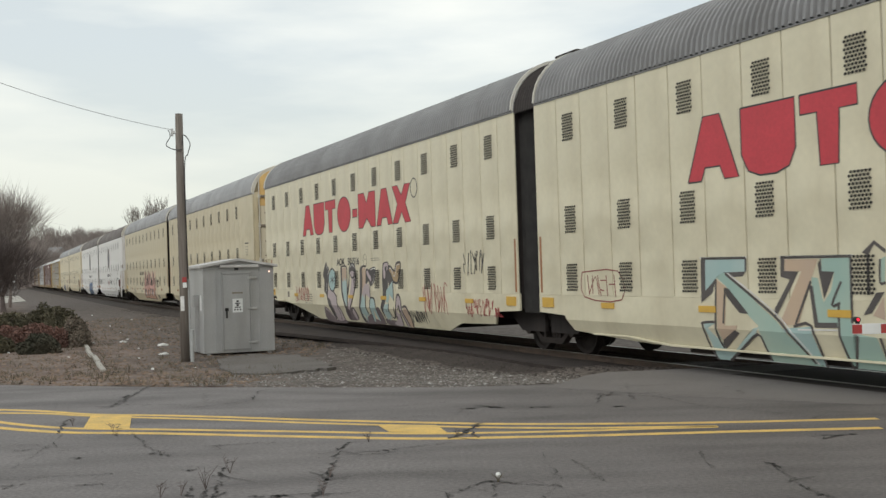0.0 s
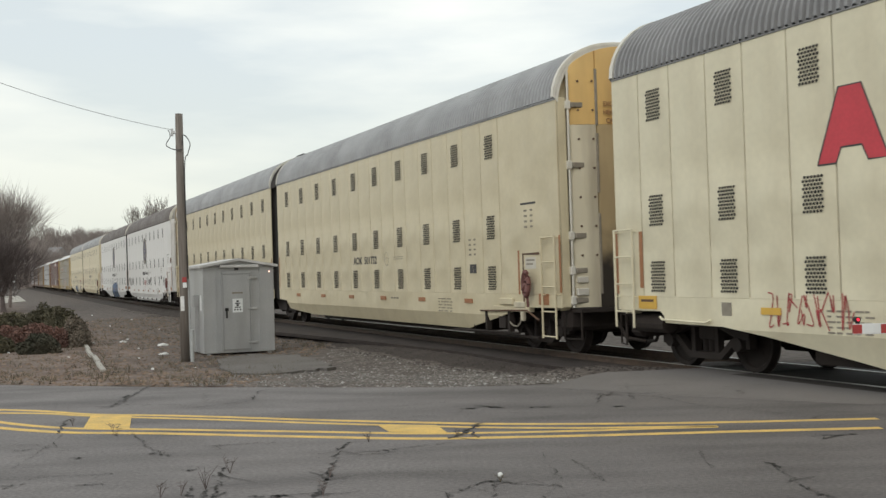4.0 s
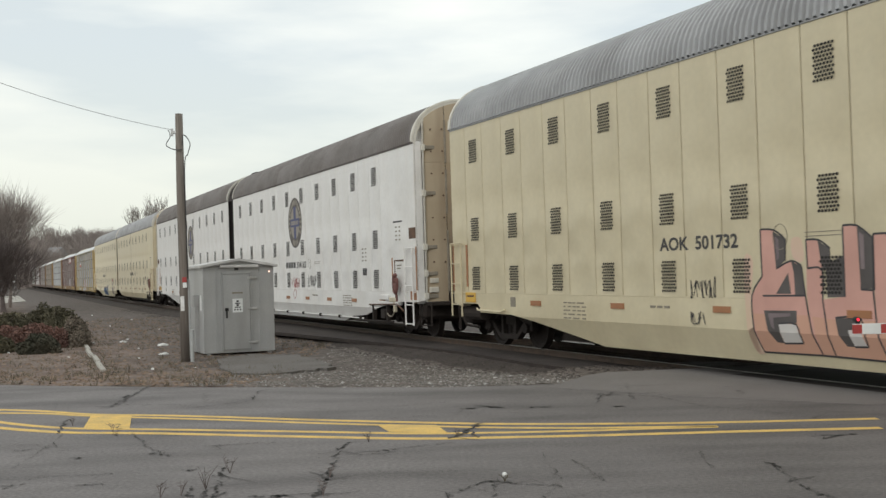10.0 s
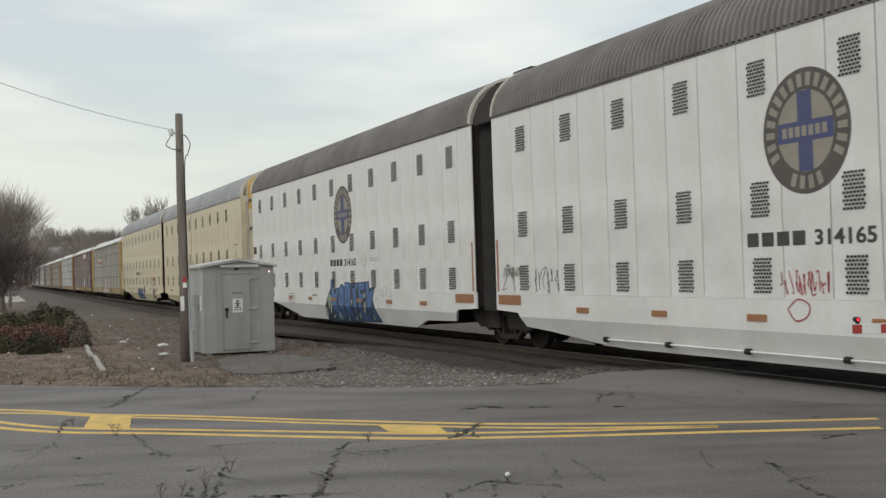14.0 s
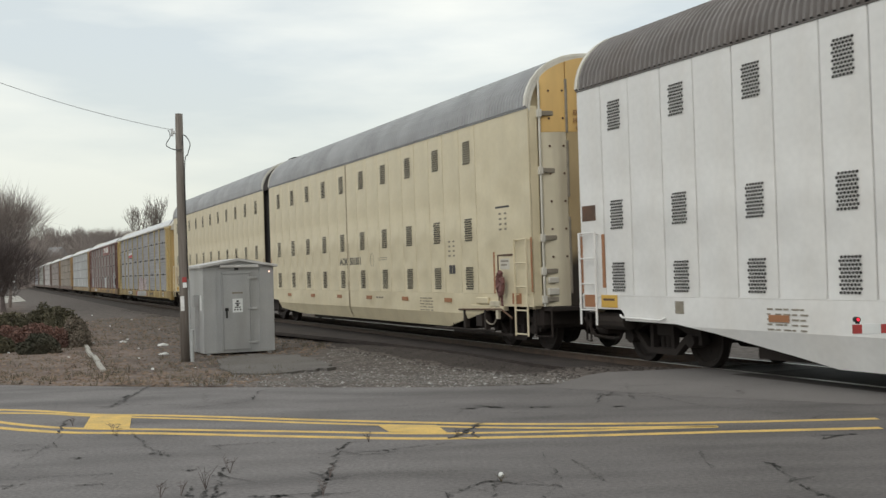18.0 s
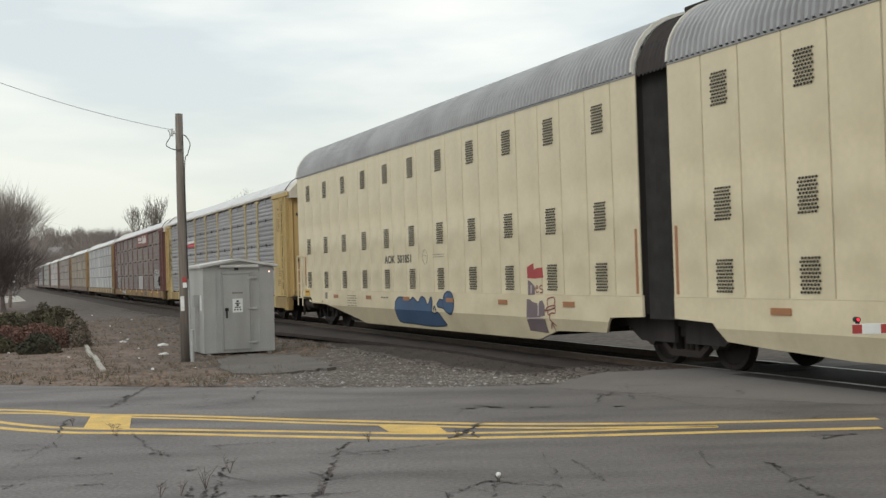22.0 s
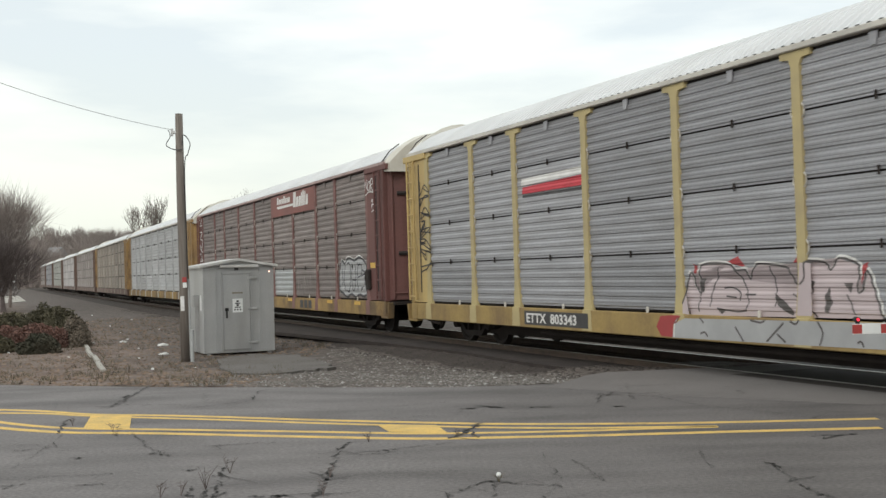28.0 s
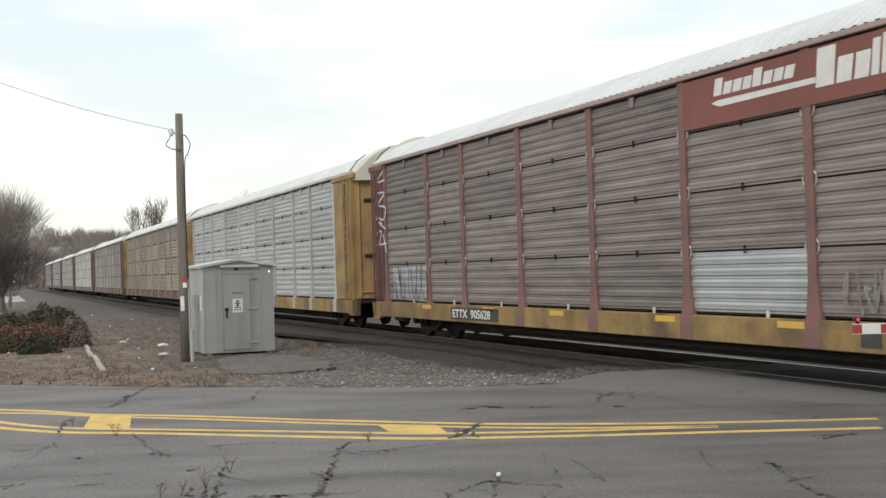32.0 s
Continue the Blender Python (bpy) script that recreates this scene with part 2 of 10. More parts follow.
def sooted(m, top, base):
    """Black exhaust soot that thins out upwards in ragged streaks."""
    n, l = m.node_tree.nodes, m.node_tree.links
    bsdf = n["Principled BSDF"]
    old = bsdf.inputs["Base Color"].links[0].from_socket
    tc, xyz, nz, wave, edge, mix = (n.new("ShaderNode" + k) for k in ("TexCoord", "SeparateXYZ", "TexNoise", "Math", "MapRange", "Mix"))
    nz.inputs["Scale"].default_value, nz.inputs["Detail"].default_value = 2.2, 6.0
    l.new(tc.outputs["Object"], xyz.inputs["Vector"])
    l.new(tc.outputs["Object"], nz.inputs["Vector"])
    wave.operation, wave.inputs[1].default_value = "MULTIPLY_ADD", 1.4
    l.new(nz.outputs["Fac"], wave.inputs[0])
    l.new(xyz.outputs["Z"], wave.inputs[2])
    edge.interpolation_type = "SMOOTHSTEP"
    edge.inputs["From Min"].default_value, edge.inputs["From Max"].default_value = base + 0.7, top + 0.7
    edge.inputs["To Min"].default_value, edge.inputs["To Max"].default_value = 0.97, 0.0
    l.new(wave.outputs[0], edge.inputs["Value"])
    mix.data_type = "RGBA"
    mix.inputs["B"].default_value = (0.018, 0.014, 0.012, 1)
    l.new(edge.outputs["Result"], mix.inputs["Factor"])
    l.new(old, mix.inputs["A"])
    l.new(mix.outputs["Result"], bsdf.inputs["Base Color"])
    return m


DOOR_BEIGE = material("beige_end_door", (0.43, 0.355, 0.255), (0.36, 0.29, 0.2), 0.9, 0.65, dirt=(0.22, 0.165, 0.115), dirt_scale=0.9, dirt_amount=0.6, dirt_stretch=(2, 2, 0.35))
DOOR_BEIGE_SOOT = sooted(material("sooty_beige_door", (0.40, 0.32, 0.225), (0.33, 0.26, 0.175), 0.9, 0.65, dirt=(0.2, 0.145, 0.1), dirt_scale=0.9, dirt_amount=0.6, dirt_stretch=(2, 2, 0.35)), 3.2, 1.5)
DOOR_SOOT = sooted(material("sooty_buff_door", (0.46, 0.355, 0.2), (0.38, 0.29, 0.16), 0.7, 0.65, dirt=(0.25, 0.18, 0.1), dirt_scale=0.7, dirt_amount=0.6, dirt_stretch=(2, 2, 0.4)), 2.7, 1.45)
DOOR_TOP = material("faded_yellow_door", (0.76, 0.51, 0.19), (0.68, 0.45, 0.17), 0.8, 0.6, dirt=(0.33, 0.2, 0.09), dirt_scale=0.8, dirt_amount=0.5, dirt_stretch=(2, 2, 0.5))
DOOR_INK = material("faded_door_ink", (0.25, 0.13, 0.06), (0.33, 0.19, 0.08), 5, 0.7)
DOOR_PALE = material("pale_end_door", (0.67, 0.615, 0.475), (0.59, 0.535, 0.4), 0.9, 0.65, dirt=(0.2, 0.155, 0.115), dirt_scale=0.9, dirt_amount=0.65, dirt_stretch=(2, 2, 0.35))
RUST = material("rusty_steel", (0.15, 0.085, 0.055), (0.09, 0.06, 0.045), 4, 0.9)
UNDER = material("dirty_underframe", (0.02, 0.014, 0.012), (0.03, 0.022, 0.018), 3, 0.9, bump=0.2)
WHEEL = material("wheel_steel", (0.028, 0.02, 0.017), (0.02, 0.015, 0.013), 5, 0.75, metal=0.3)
REFLECTOR = material("orange_reflector", (0.37, 0.165, 0.075), (0.31, 0.145, 0.07), 5, 0.5)
REFLECTOR_YELLOW = material("yellow_reflector", (0.68, 0.42, 0.07), (0.60, 0.36, 0.07), 5, 0.5)
HOLE_SHADE = material("vent_hole_shade", (0.022, 0.02, 0.019), (0.03, 0.028, 0.026), 3, 0.9)
LETTER_RED = material("lettering_red", (0.58, 0.055, 0.075), (0.50, 0.05, 0.065), 2, 0.55, grain=0.06, grain_scale=20)
LETTER_BLACK = material("lettering_black", (0.045, 0.043, 0.045), (0.07, 0.066, 0.066), 4, 0.6)
LETTER_GREY = material("faded_lettering", (0.22, 0.195, 0.155), (0.3, 0.265, 0.215), 6, 0.7)
LETTER_WHITE = material("lettering_white", (0.75, 0.74, 0.72), (0.62, 0.6, 0.58), 3, 0.6)
STAIN = material("rust_stain", (0.23, 0.18, 0.12), (0.36, 0.295, 0.2), 3.0, 0.7, stretch_by=(6, 1, 0.8))
PINK = material("spray_pink", (0.63, 0.355, 0.30), (0.54, 0.30, 0.25), 1.6, 0.6)
PINK_HAZE = material("spray_pink_haze", (0.66, 0.47, 0.38), (0.62, 0.47, 0.34), 1.5, 0.6)
PINK_LOW = material("spray_faded_peach", (0.60, 0.345, 0.25), (0.54, 0.31, 0.225), 1.6, 0.6)
SPRAY_PALE = material("spray_pale_grey", (0.55, 0.52, 0.5), (0.6, 0.57, 0.55), 3, 0.6)
SPRAY_LIME = material("spray_faded_lime", (0.36, 0.42, 0.28), (0.45, 0.5, 0.42), 2.5, 0.6)
SPRAY_SKY = material("spray_light_blue", (0.13, 0.24, 0.44), (0.16, 0.27, 0.46), 2, 0.5)
SPRAY_GHOST = material("spray_ghost", (0.52, 0.47, 0.46), (0.6, 0.56, 0.55), 3, 0.6)
SPRAY_DARK = material("spray_charcoal", (0.075, 0.066, 0.064), (0.12, 0.105, 0.102), 2, 0.6)
SPRAY_BLACK = material("spray_black", (0.04, 0.038, 0.042), (0.06, 0.056, 0.06), 3, 0.6)
SPRAY_BLUE = material("spray_blue", (0.06, 0.135, 0.31), (0.085, 0.17, 0.36), 1.3, 0.5)
SPRAY_DEEP = material("spray_deep_blue", (0.04, 0.085, 0.17), (0.055, 0.11, 0.21), 1.1, 0.55)
SPRAY_INK = material("spray_ink", (0.022, 0.036, 0.07), (0.035, 0.05, 0.09), 2, 0.55)
SPRAY_NAVY = material("spray_navy", (0.045, 0.085, 0.17), (0.07, 0.11, 0.2), 1.5, 0.55)
SPRAY_MINT = material("spray_mint", (0.33, 0.47, 0.42), (0.42, 0.52, 0.44), 1.2, 0.6)
SPRAY_AQUA = material("spray_aqua", (0.36, 0.50, 0.49), (0.44, 0.54, 0.52), 1.2, 0.6)
SPRAY_TAN = material("spray_tan", (0.45, 0.33, 0.19), (0.38, 0.27, 0.16), 1.4, 0.6)
SPRAY_OXIDE = material("spray_oxide", (0.30, 0.10, 0.085), (0.25, 0.08, 0.07), 2, 0.6)
SPRAY_PEACH = material("spray_peach", (0.56, 0.42, 0.30), (0.50, 0.38, 0.3), 1.2, 0.6)
SPRAY_LILAC = material("spray_lilac", (0.46, 0.385, 0.395), (0.54, 0.455, 0.465), 1.2, 0.6)
SPRAY_MAUVE = material("spray_mauve", (0.16, 0.125, 0.135), (0.24, 0.19, 0.195), 1.6, 0.6)
SPRAY_RED = material("spray_red", (0.40, 0.055, 0.06), (0.32, 0.05, 0.05), 2, 0.6)
SPRAY_SILVER = material("spray_silver", (0.33, 0.33, 0.335), (0.42, 0.42, 0.425), 2, 0.5)
EMBLEM_DARK = material("emblem_dark", (0.085, 0.075, 0.068), (0.115, 0.1, 0.09), 3, 0.6)
EMBLEM_TAN = material("emblem_tan", (0.29, 0.262, 0.222), (0.34, 0.31, 0.26), 3, 0.6)
EMBLEM_BLUE = material("emblem_blue", (0.07, 0.08, 0.19), (0.085, 0.09, 0.18), 3, 0.6)


def rack_panel(name, base, second, grime, rough=0.45, metal=0.5, amount=0.6):
    return material(name, base, second, 0.9, rough, metal, stretch_by=(0.5, 1, 6), dirt=grime, dirt_scale=1.3, dirt_amount=amount,
                    dirt_stretch=(0.5, 1, 3.5), vary=0.16, grain=0.06, grain_scale=18)


PANEL_GREY = rack_panel("galvanised_panel", (0.345, 0.345, 0.365), (0.285, 0.285, 0.30), (0.215, 0.208, 0.204), 0.5, 0.15)
PANEL_SOOT = rack_panel("sooty_panel", (0.275, 0.235, 0.22), (0.195, 0.165, 0.154), (0.12, 0.1, 0.092), 0.6, 0.15, 0.7)
PANEL_BRIGHT = rack_panel("bright_panel", (0.50, 0.505, 0.51), (0.40, 0.405, 0.41), (0.31, 0.30, 0.29), 0.5, 0.2)
PANEL_TAN = rack_panel("tan_stained_panel", (0.35, 0.31, 0.265), (0.28, 0.245, 0.21), (0.19, 0.155, 0.125), 0.7, 0.1, 0.7)
PANEL_DULL = rack_panel("dull_panel", (0.35, 0.31, 0.29), (0.27, 0.24, 0.225), (0.19, 0.16, 0.145), 0.6, 0.1)
PANEL_PALE = rack_panel("pale_panel", (0.53, 0.505, 0.495), (0.43, 0.41, 0.405), (0.33, 0.3, 0.285), 0.6, 0.1)
PANEL_OLIVE = rack_panel("olive_grey_panel", (0.40, 0.405, 0.375), (0.32, 0.325, 0.3), (0.22, 0.21, 0.19), 0.6, 0.1)
POST_YELLOW = material("dusty_yellow_post", (0.49, 0.40, 0.2), (0.42, 0.34, 0.18), 1.4, 0.65, dirt=(0.33, 0.27, 0.18), dirt_scale=1.4, dirt_amount=0.5)
RACK_YELLOW = material("rack_yellow", (0.53, 0.395, 0.165), (0.45, 0.33, 0.14), 0.9, 0.6, dirt=(0.3, 0.2, 0.1), dirt_scale=1.1, dirt_amount=0.55, dirt_stretch=(1.5, 1, 0.5), grain=0.07, grain_scale=16)
RACK_OCHRE = material("rack_ochre", (0.38, 0.245, 0.1), (0.3, 0.19, 0.085), 1.2, 0.7, dirt=(0.135, 0.088, 0.058), dirt_scale=1.3, dirt_amount=0.85, grain=0.08, grain_scale=16)
SILL_YELLOW = material("grimy_yellow_sill", (0.36, 0.25, 0.09), (0.28, 0.19, 0.075), 1.4, 0.65, dirt=(0.17, 0.11, 0.06), dirt_scale=1.6, dirt_amount=0.8, dirt_stretch=(1, 1, 0.6), grain=0.08, grain_scale=16)
SILL_RUST = material("rusty_ochre_sill", (0.36, 0.235, 0.085), (0.2, 0.125, 0.06), 1.6, 0.75, dirt=(0.075, 0.055, 0.042), dirt_scale=1.7, dirt_amount=0.9, dirt_stretch=(1, 1, 0.6), grain=0.1, grain_scale=16)
POST_SOOT = material("sooty_post", (0.235, 0.12, 0.108), (0.19, 0.1, 0.09), 1.5, 0.7, dirt=(0.1, 0.08, 0.07), dirt_scale=1.5, dirt_amount=0.6)
RACK_OXIDE = material("rack_oxide", (0.165, 0.07, 0.062), (0.13, 0.055, 0.05), 0.9, 0.65, dirt=(0.09, 0.05, 0.042), dirt_scale=1.0, dirt_amount=0.5, dirt_stretch=(1.5, 1, 0.5), grain=0.08, grain_scale=16)
SIGN_OXIDE = material("oxide_sign_paint", (0.235, 0.075, 0.06), (0.19, 0.062, 0.05), 1.2, 0.55, dirt=(0.12, 0.055, 0.045), dirt_scale=1.0, dirt_amount=0.4)
RACK_BROWN = material("rack_brown", (0.17, 0.105, 0.08), (0.13, 0.08, 0.062), 0.9, 0.7, dirt=(0.08, 0.055, 0.045), dirt_scale=1.0, dirt_amount=0.5)
RAIL_GREY = material("roof_rail_grey", (0.62, 0.59, 0.53), (0.52, 0.49, 0.44), 1.0, 0.6, dirt=(0.3, 0.29, 0.28), dirt_scale=1.5, dirt_amount=0.5)
RAIL_PINK = material("faded_oxide_rail", (0.42, 0.31, 0.29), (0.34, 0.25, 0.235), 1.0, 0.6, dirt=(0.25, 0.2, 0.19), dirt_scale=1.5, dirt_amount=0.5)
RACK_INK = material("faded_rack_ink", (0.22, 0.15, 0.06), (0.16, 0.11, 0.05), 5, 0.7)
DOOR_OCHRE = material("brown_yellow_door", (0.47, 0.325, 0.13), (0.4, 0.275, 0.11), 0.8, 0.6, dirt=(0.26, 0.17, 0.08), dirt_scale=0.8, dirt_amount=0.6, dirt_stretch=(1.5, 1.5, 0.4))
END_CREAM = material("cream_roof_end", (0.68, 0.66, 0.6), (0.6, 0.57, 0.5), 1.2, 0.6, dirt=(0.36, 0.3, 0.22), dirt_scale=1.3, dirt_amount=0.5)
CLEAN_PANEL = material("new_panel", (0.47, 0.48, 0.485), (0.38, 0.39, 0.395), 1.5, 0.4, metal=0.5)


# ---- mesh helpers ----
def part(name, bm, mat, parent=None, label="", smooth=False):
    """Link a bmesh, or a mesh that others share, as one mesh object under a thing or a part."""
    if isinstance(bm, bpy.types.Mesh):
        me = bm
    else:
        me = to_mesh(name, bm, mat, smooth)
    ob = new(name, me)
    ob.parent = parent
    if label:
        ob["label"] = label
    return ob


def to_mesh(name, bm, mat, smooth=False):
    me = bpy.data.meshes.new(name)
    bmesh.ops.recalc_face_normals(bm, faces=bm.faces[:])
    bm.to_mesh(me)
    bm.free()
    me.materials.append(mat)
    if smooth:
        for p in me.polygons:
            p.use_smooth = True
    return me


def thing(name, label, category, group="", kind="", m=None):
    ob = new(name)
    ob.empty_display_size = 0.2
    if m is not None:
        ob.matrix_world = m
    return tagged(ob, label, category, group, kind)


def box(bm, x0, x1, y0, y1, z0, z1, bevel=0.0):
    vs = [bm.verts.new((x, y, z)) for x in (x0, x1) for y in (y0, y1) for z in (z0, z1)]
    fs = [bm.faces.new([vs[i] for i in q]) for q in ((0, 1, 3, 2), (4, 6, 7, 5), (0, 4, 5, 1), (2, 3, 7, 6), (0, 2, 6, 4), (1, 5, 7, 3))]
    if bevel:
        edges = {e for f in fs for e in f.edges}
        bmesh.ops.bevel(bm, geom=list(edges), offset=bevel, segments=1, affect="EDGES")
    return bm


def boxes(*dims, bevel=0.0):
    bm = bmesh.new()
    for d in dims:
        box(bm, *d, bevel=bevel)
    return bm


def prism(bm, pts, y0, y1):
    """A polygon in x and z, made thick from y0 to y1."""
    a = [bm.verts.new((x, y0, z)) for x, z in pts]
    b = [bm.verts.new((x, y1, z)) for x, z in pts]
    bm.faces.new(a)
    bm.faces.new(b[::-1])
    for i in range(len(pts)):
        j = (i + 1) % len(pts)
        bm.faces.new((a[i], b[i], b[j], a[j]))
    return bm


def rings(bm, loops, cap=True):
    """Skin closed loops of equally many points."""
    vs = [[bm.verts.new(p) for p in lp] for lp in loops]
    for a, b in zip(vs, vs[1:]):
        for i in range(len(a)):
            j = (i + 1) % len(a)
            bm.faces.new((a[i], a[j], b[j], b[i]))
    if cap:
        bm.faces.new(vs[0][::-1])
        bm.faces.new(vs[-1])
    return bm


def tube(bm, pts, r0, r1=None, n=6):
    """A round bar through points, tapering from r0 to r1."""
    r1 = r0 if r1 is None else r1
    pts = [Vector(p) for p in pts]
    loops = []
    for i, p in enumerate(pts):
        way = (pts[min(i + 1, len(pts) - 1)] - pts[max(i - 1, 0)]).normalized()
        side = way.orthogonal().normalized() if abs(way.z) > 0.95 else Vector((0, 0, 1)).cross(way).normalized()
        up = way.cross(side)
        r = r0 + (r1 - r0) * i / max(1, len(pts) - 1)
        loops.append([p + side * r * math.cos(2 * math.pi * k / n) + up * r * math.sin(2 * math.pi * k / n) for k in range(n)])
    return rings(bm, loops)


def tuck_under(bm, at=0.74, slope=0.35):
    """Turn the part of a car's side below a bend inwards."""
    bmesh.ops.bisect_plane(bm, geom=bm.verts[:] + bm.edges[:] + bm.faces[:], plane_co=(0, 0, at), plane_no=(0, 0, 1))
    for v in bm.verts:
        if v.co.z < at:
            v.co.y += (at - v.co.z) * slope * (1 if v.co.y < 0 else -1)
    return bm


def disc(cx, cz, rx, rz, n=28, a0=0.0):
    return [(cx + rx * math.cos(a0 + 2 * math.pi * i / n), cz + rz * math.sin(a0 + 2 * math.pi * i / n)) for i in range(n)]


def stroke(bm, pts, width, y0, y1, closed=False):
    """A brush line in x and z through points, as thick quads."""
    pts = [Vector(p) for p in pts]
    n = len(pts)
    sides = []
    for i, p in enumerate(pts):
        a = pts[i - 1] if (i or closed) else p
        b = pts[(i + 1) % n] if (i < n - 1 or closed) else p
        w = (b - a).normalized()
        sides.append((p + Vector((-w.y, w.x)) * width / 2, p - Vector((-w.y, w.x)) * width / 2))
    for i in range(n if closed else n - 1):
        (a, b), (c, d) = sides[i], sides[(i + 1) % n]
        prism(bm, [a, b, d, c], y0, y1)
    return bm


def smooth_line(pts, steps=5, closed=False):
    """A Catmull-Rom line through few points."""
    pts = [Vector(p) for p in pts]
    n, out = len(pts), []
    for i in range(n if closed else n - 1):
        p0, p1, p2, p3 = (pts[(i + k) % n] if closed else pts[max(0, min(n - 1, i + k))] for k in (-1, 0, 1, 2))
        for s in range(steps):
            t = s / steps
            out.append(0.5 * (2 * p1 + (p2 - p0) * t + (2 * p0 - 5 * p1 + 4 * p2 - p3) * t * t + (3 * p1 - p0 - 3 * p2 + p3) * t ** 3))
    if not closed:
        out.append(pts[-1])
    return out


def lettering(name, words, size, mat, parent, m, label="", squeeze=1.0, shear=0.0):
    """Words in the built-in font as a thin mesh, its lower left corner at the pose m (x along the words, z up)."""
    cu = bpy.data.curves.new(name, "FONT")
    cu.body, cu.size, cu.extrude, cu.shear, cu.resolution_u = words, size, 0.0015, shear, 3
    cu.offset = 0.025 * size
    temp = bpy.data.objects.new(name, cu)
    me = bpy.data.meshes.new_from_object(temp)
    bpy.data.objects.remove(temp)
    bpy.data.curves.remove(cu)
    me.materials.clear()
    me.materials.append(mat)
    me.transform(Matrix.Diagonal((squeeze, 1, 1, 1)))
    ob = new(name, me)
    ob.parent = parent
    ob.matrix_basis = m @ pose(0, 0, 0, 90, 0, 0)
    if label:
        ob["label"] = label
    return ob


# ---- the track's line: a gentle curve past the crossing ----
TURN, SIDE_DIST, CURVE = radians(23.9), 10.62, -0.00037
ALONG, ACROSS = Vector((-math.sin(TURN), math.cos(TURN), 0)), Vector((math.cos(TURN), math.sin(TURN), 0))
HALF = 1.56            # half the width of the covered cars
LEAN = 0.4             # degrees by which the cars lean to the inside


def on_track(s, across=0.0, z=0.0):
    """A point s metres along the track's middle line, beside it by across (away from the road side)."""
    bent = min(s, 90.0)              # straight beyond the curve
    a = CURVE * bent
    p = ACROSS * (SIDE_DIST + HALF) + ALONG * (math.sin(a) / CURVE) - ACROSS * ((1 - math.cos(a)) / CURVE)
    side = ACROSS * math.cos(a) + ALONG * math.sin(a)
    q = p + side * across + (ALONG * math.cos(a) - ACROSS * math.sin(a)) * (s - bent)
    return Vector((q.x, q.y, z))


def track_pose(s, z=0.0, lean=LEAN):
    """The pose of a car whose middle is at s: x points the way the train goes, y away from the road."""
    p = on_track(s, 0, z)
    ahead = on_track(s - 0.5) - on_track(s + 0.5)
    return Matrix.Translation(p) @ pose(0, 0, 0, 0, 0, math.degrees(math.atan2(ahead.y, ahead.x))) @ pose(0, 0, 0, lean, 0, 0)


SPEEDS = [(0, 6.07), (2.4, 6.13), (3.5, 6.15), (7, 6.219), (10, 6.297), (13, 6.311), (16, 6.344), (19, 6.379), (22, 6.388), (25, 6.405), (28, 6.44), (32, 6.435)]


def travel(t):
    """How far the train has gone after t seconds."""
    total = 0.0
    for (t0, v0), (t1, v1) in zip(SPEEDS, SPEEDS[1:]):
        e = min(t, t1)
        if e > t0:
            v = v0 + (v1 - v0) * (e - t0) / (t1 - t0)
            total += (v0 + v) / 2 * (e - t0)
    return total


# ---- ground, road, track bed ----
EDGE = [(-60, 34.0), (-30, 25.2), (-7.4, 18.5), (-4.0, 17.35), (0.0, 16.42), (1.7, 16.5), (2.2, 17.6), (2.6, 18.1), (4.6, 18.5), (34, 31.5)]


def edge_y(x):
    for (x0, y0), (x1, y1) in zip(EDGE, EDGE[1:]):
        if x0 <= x <= x1:
            return y0 + (y1 - y0) * (x - x0) / (x1 - x0)
    return EDGE[0][1] if x < 0 else EDGE[-1][1]


def ground_z(x, y):
    """Level of the ground: it falls away from the road's far edge."""
    over = y - edge_y(x)
    if over < 0.35:
        return -0.16
    k = min(1.0, (over - 0.35) / 6.0)
    z = -0.05 - 0.24 * k * k * (3 - 2 * k)
    if x * x + y * y < 80 ** 2:
        z += 0.035 * noise.noise((x * 0.7, y * 0.7, 0)) + 0.02 * noise.noise((x * 2.3, y * 2.3, 5))
    return z


def build_ground():
    def steps(lo, hi, fine, far):
        out, v = [], lo
        while v <= hi:
            out.append(v)
            v += fine
        w, g = fine, lo
        while g > -far:
            w *= 1.45
            g -= w
            out.insert(0, g)
        w, g = fine, hi
        while g < far:
            w *= 1.45
            g += w
            out.append(g)
        return out
    xs, ys = steps(-16, 6, 0.35, 2500), steps(14, 48, 0.4, 2500)
    verts = [(x, y, ground_z(x, y)) for y in ys for x in xs]
    w = len(xs)
    faces = [(j * w + i, j * w + i + 1, (j + 1) * w + i + 1, (j + 1) * w + i) for j in range(len(ys) - 1) for i in range(w - 1)]
    me = bpy.data.meshes.new("ground")
    me.from_pydata(verts, [], faces)
    me.materials.append(DIRT)
    for p in me.polygons:
        p.use_smooth = True
    tagged(new("ground", me), "brown bare dirt with dry leaves beside the road", "ground", kind="structure")


def flat_sheet(name, pts, z, thick, mat, parent=None):
    bm = bmesh.new()
    top = [bm.verts.new((x, y, z)) for x, y in pts]
    low = [bm.verts.new((x, y, z - thick)) for x, y in pts]
    bm.faces.new(top)
    bm.faces.new(low[::-1])
    for i in range(len(pts)):
        j = (i + 1) % len(pts)
        bm.faces.new((top[i], low[i], low[j], top[j]))
    bmesh.ops.triangulate(bm, faces=[f for f in bm.faces if len(f.verts) > 4])
    return part(name, bm, mat, parent)


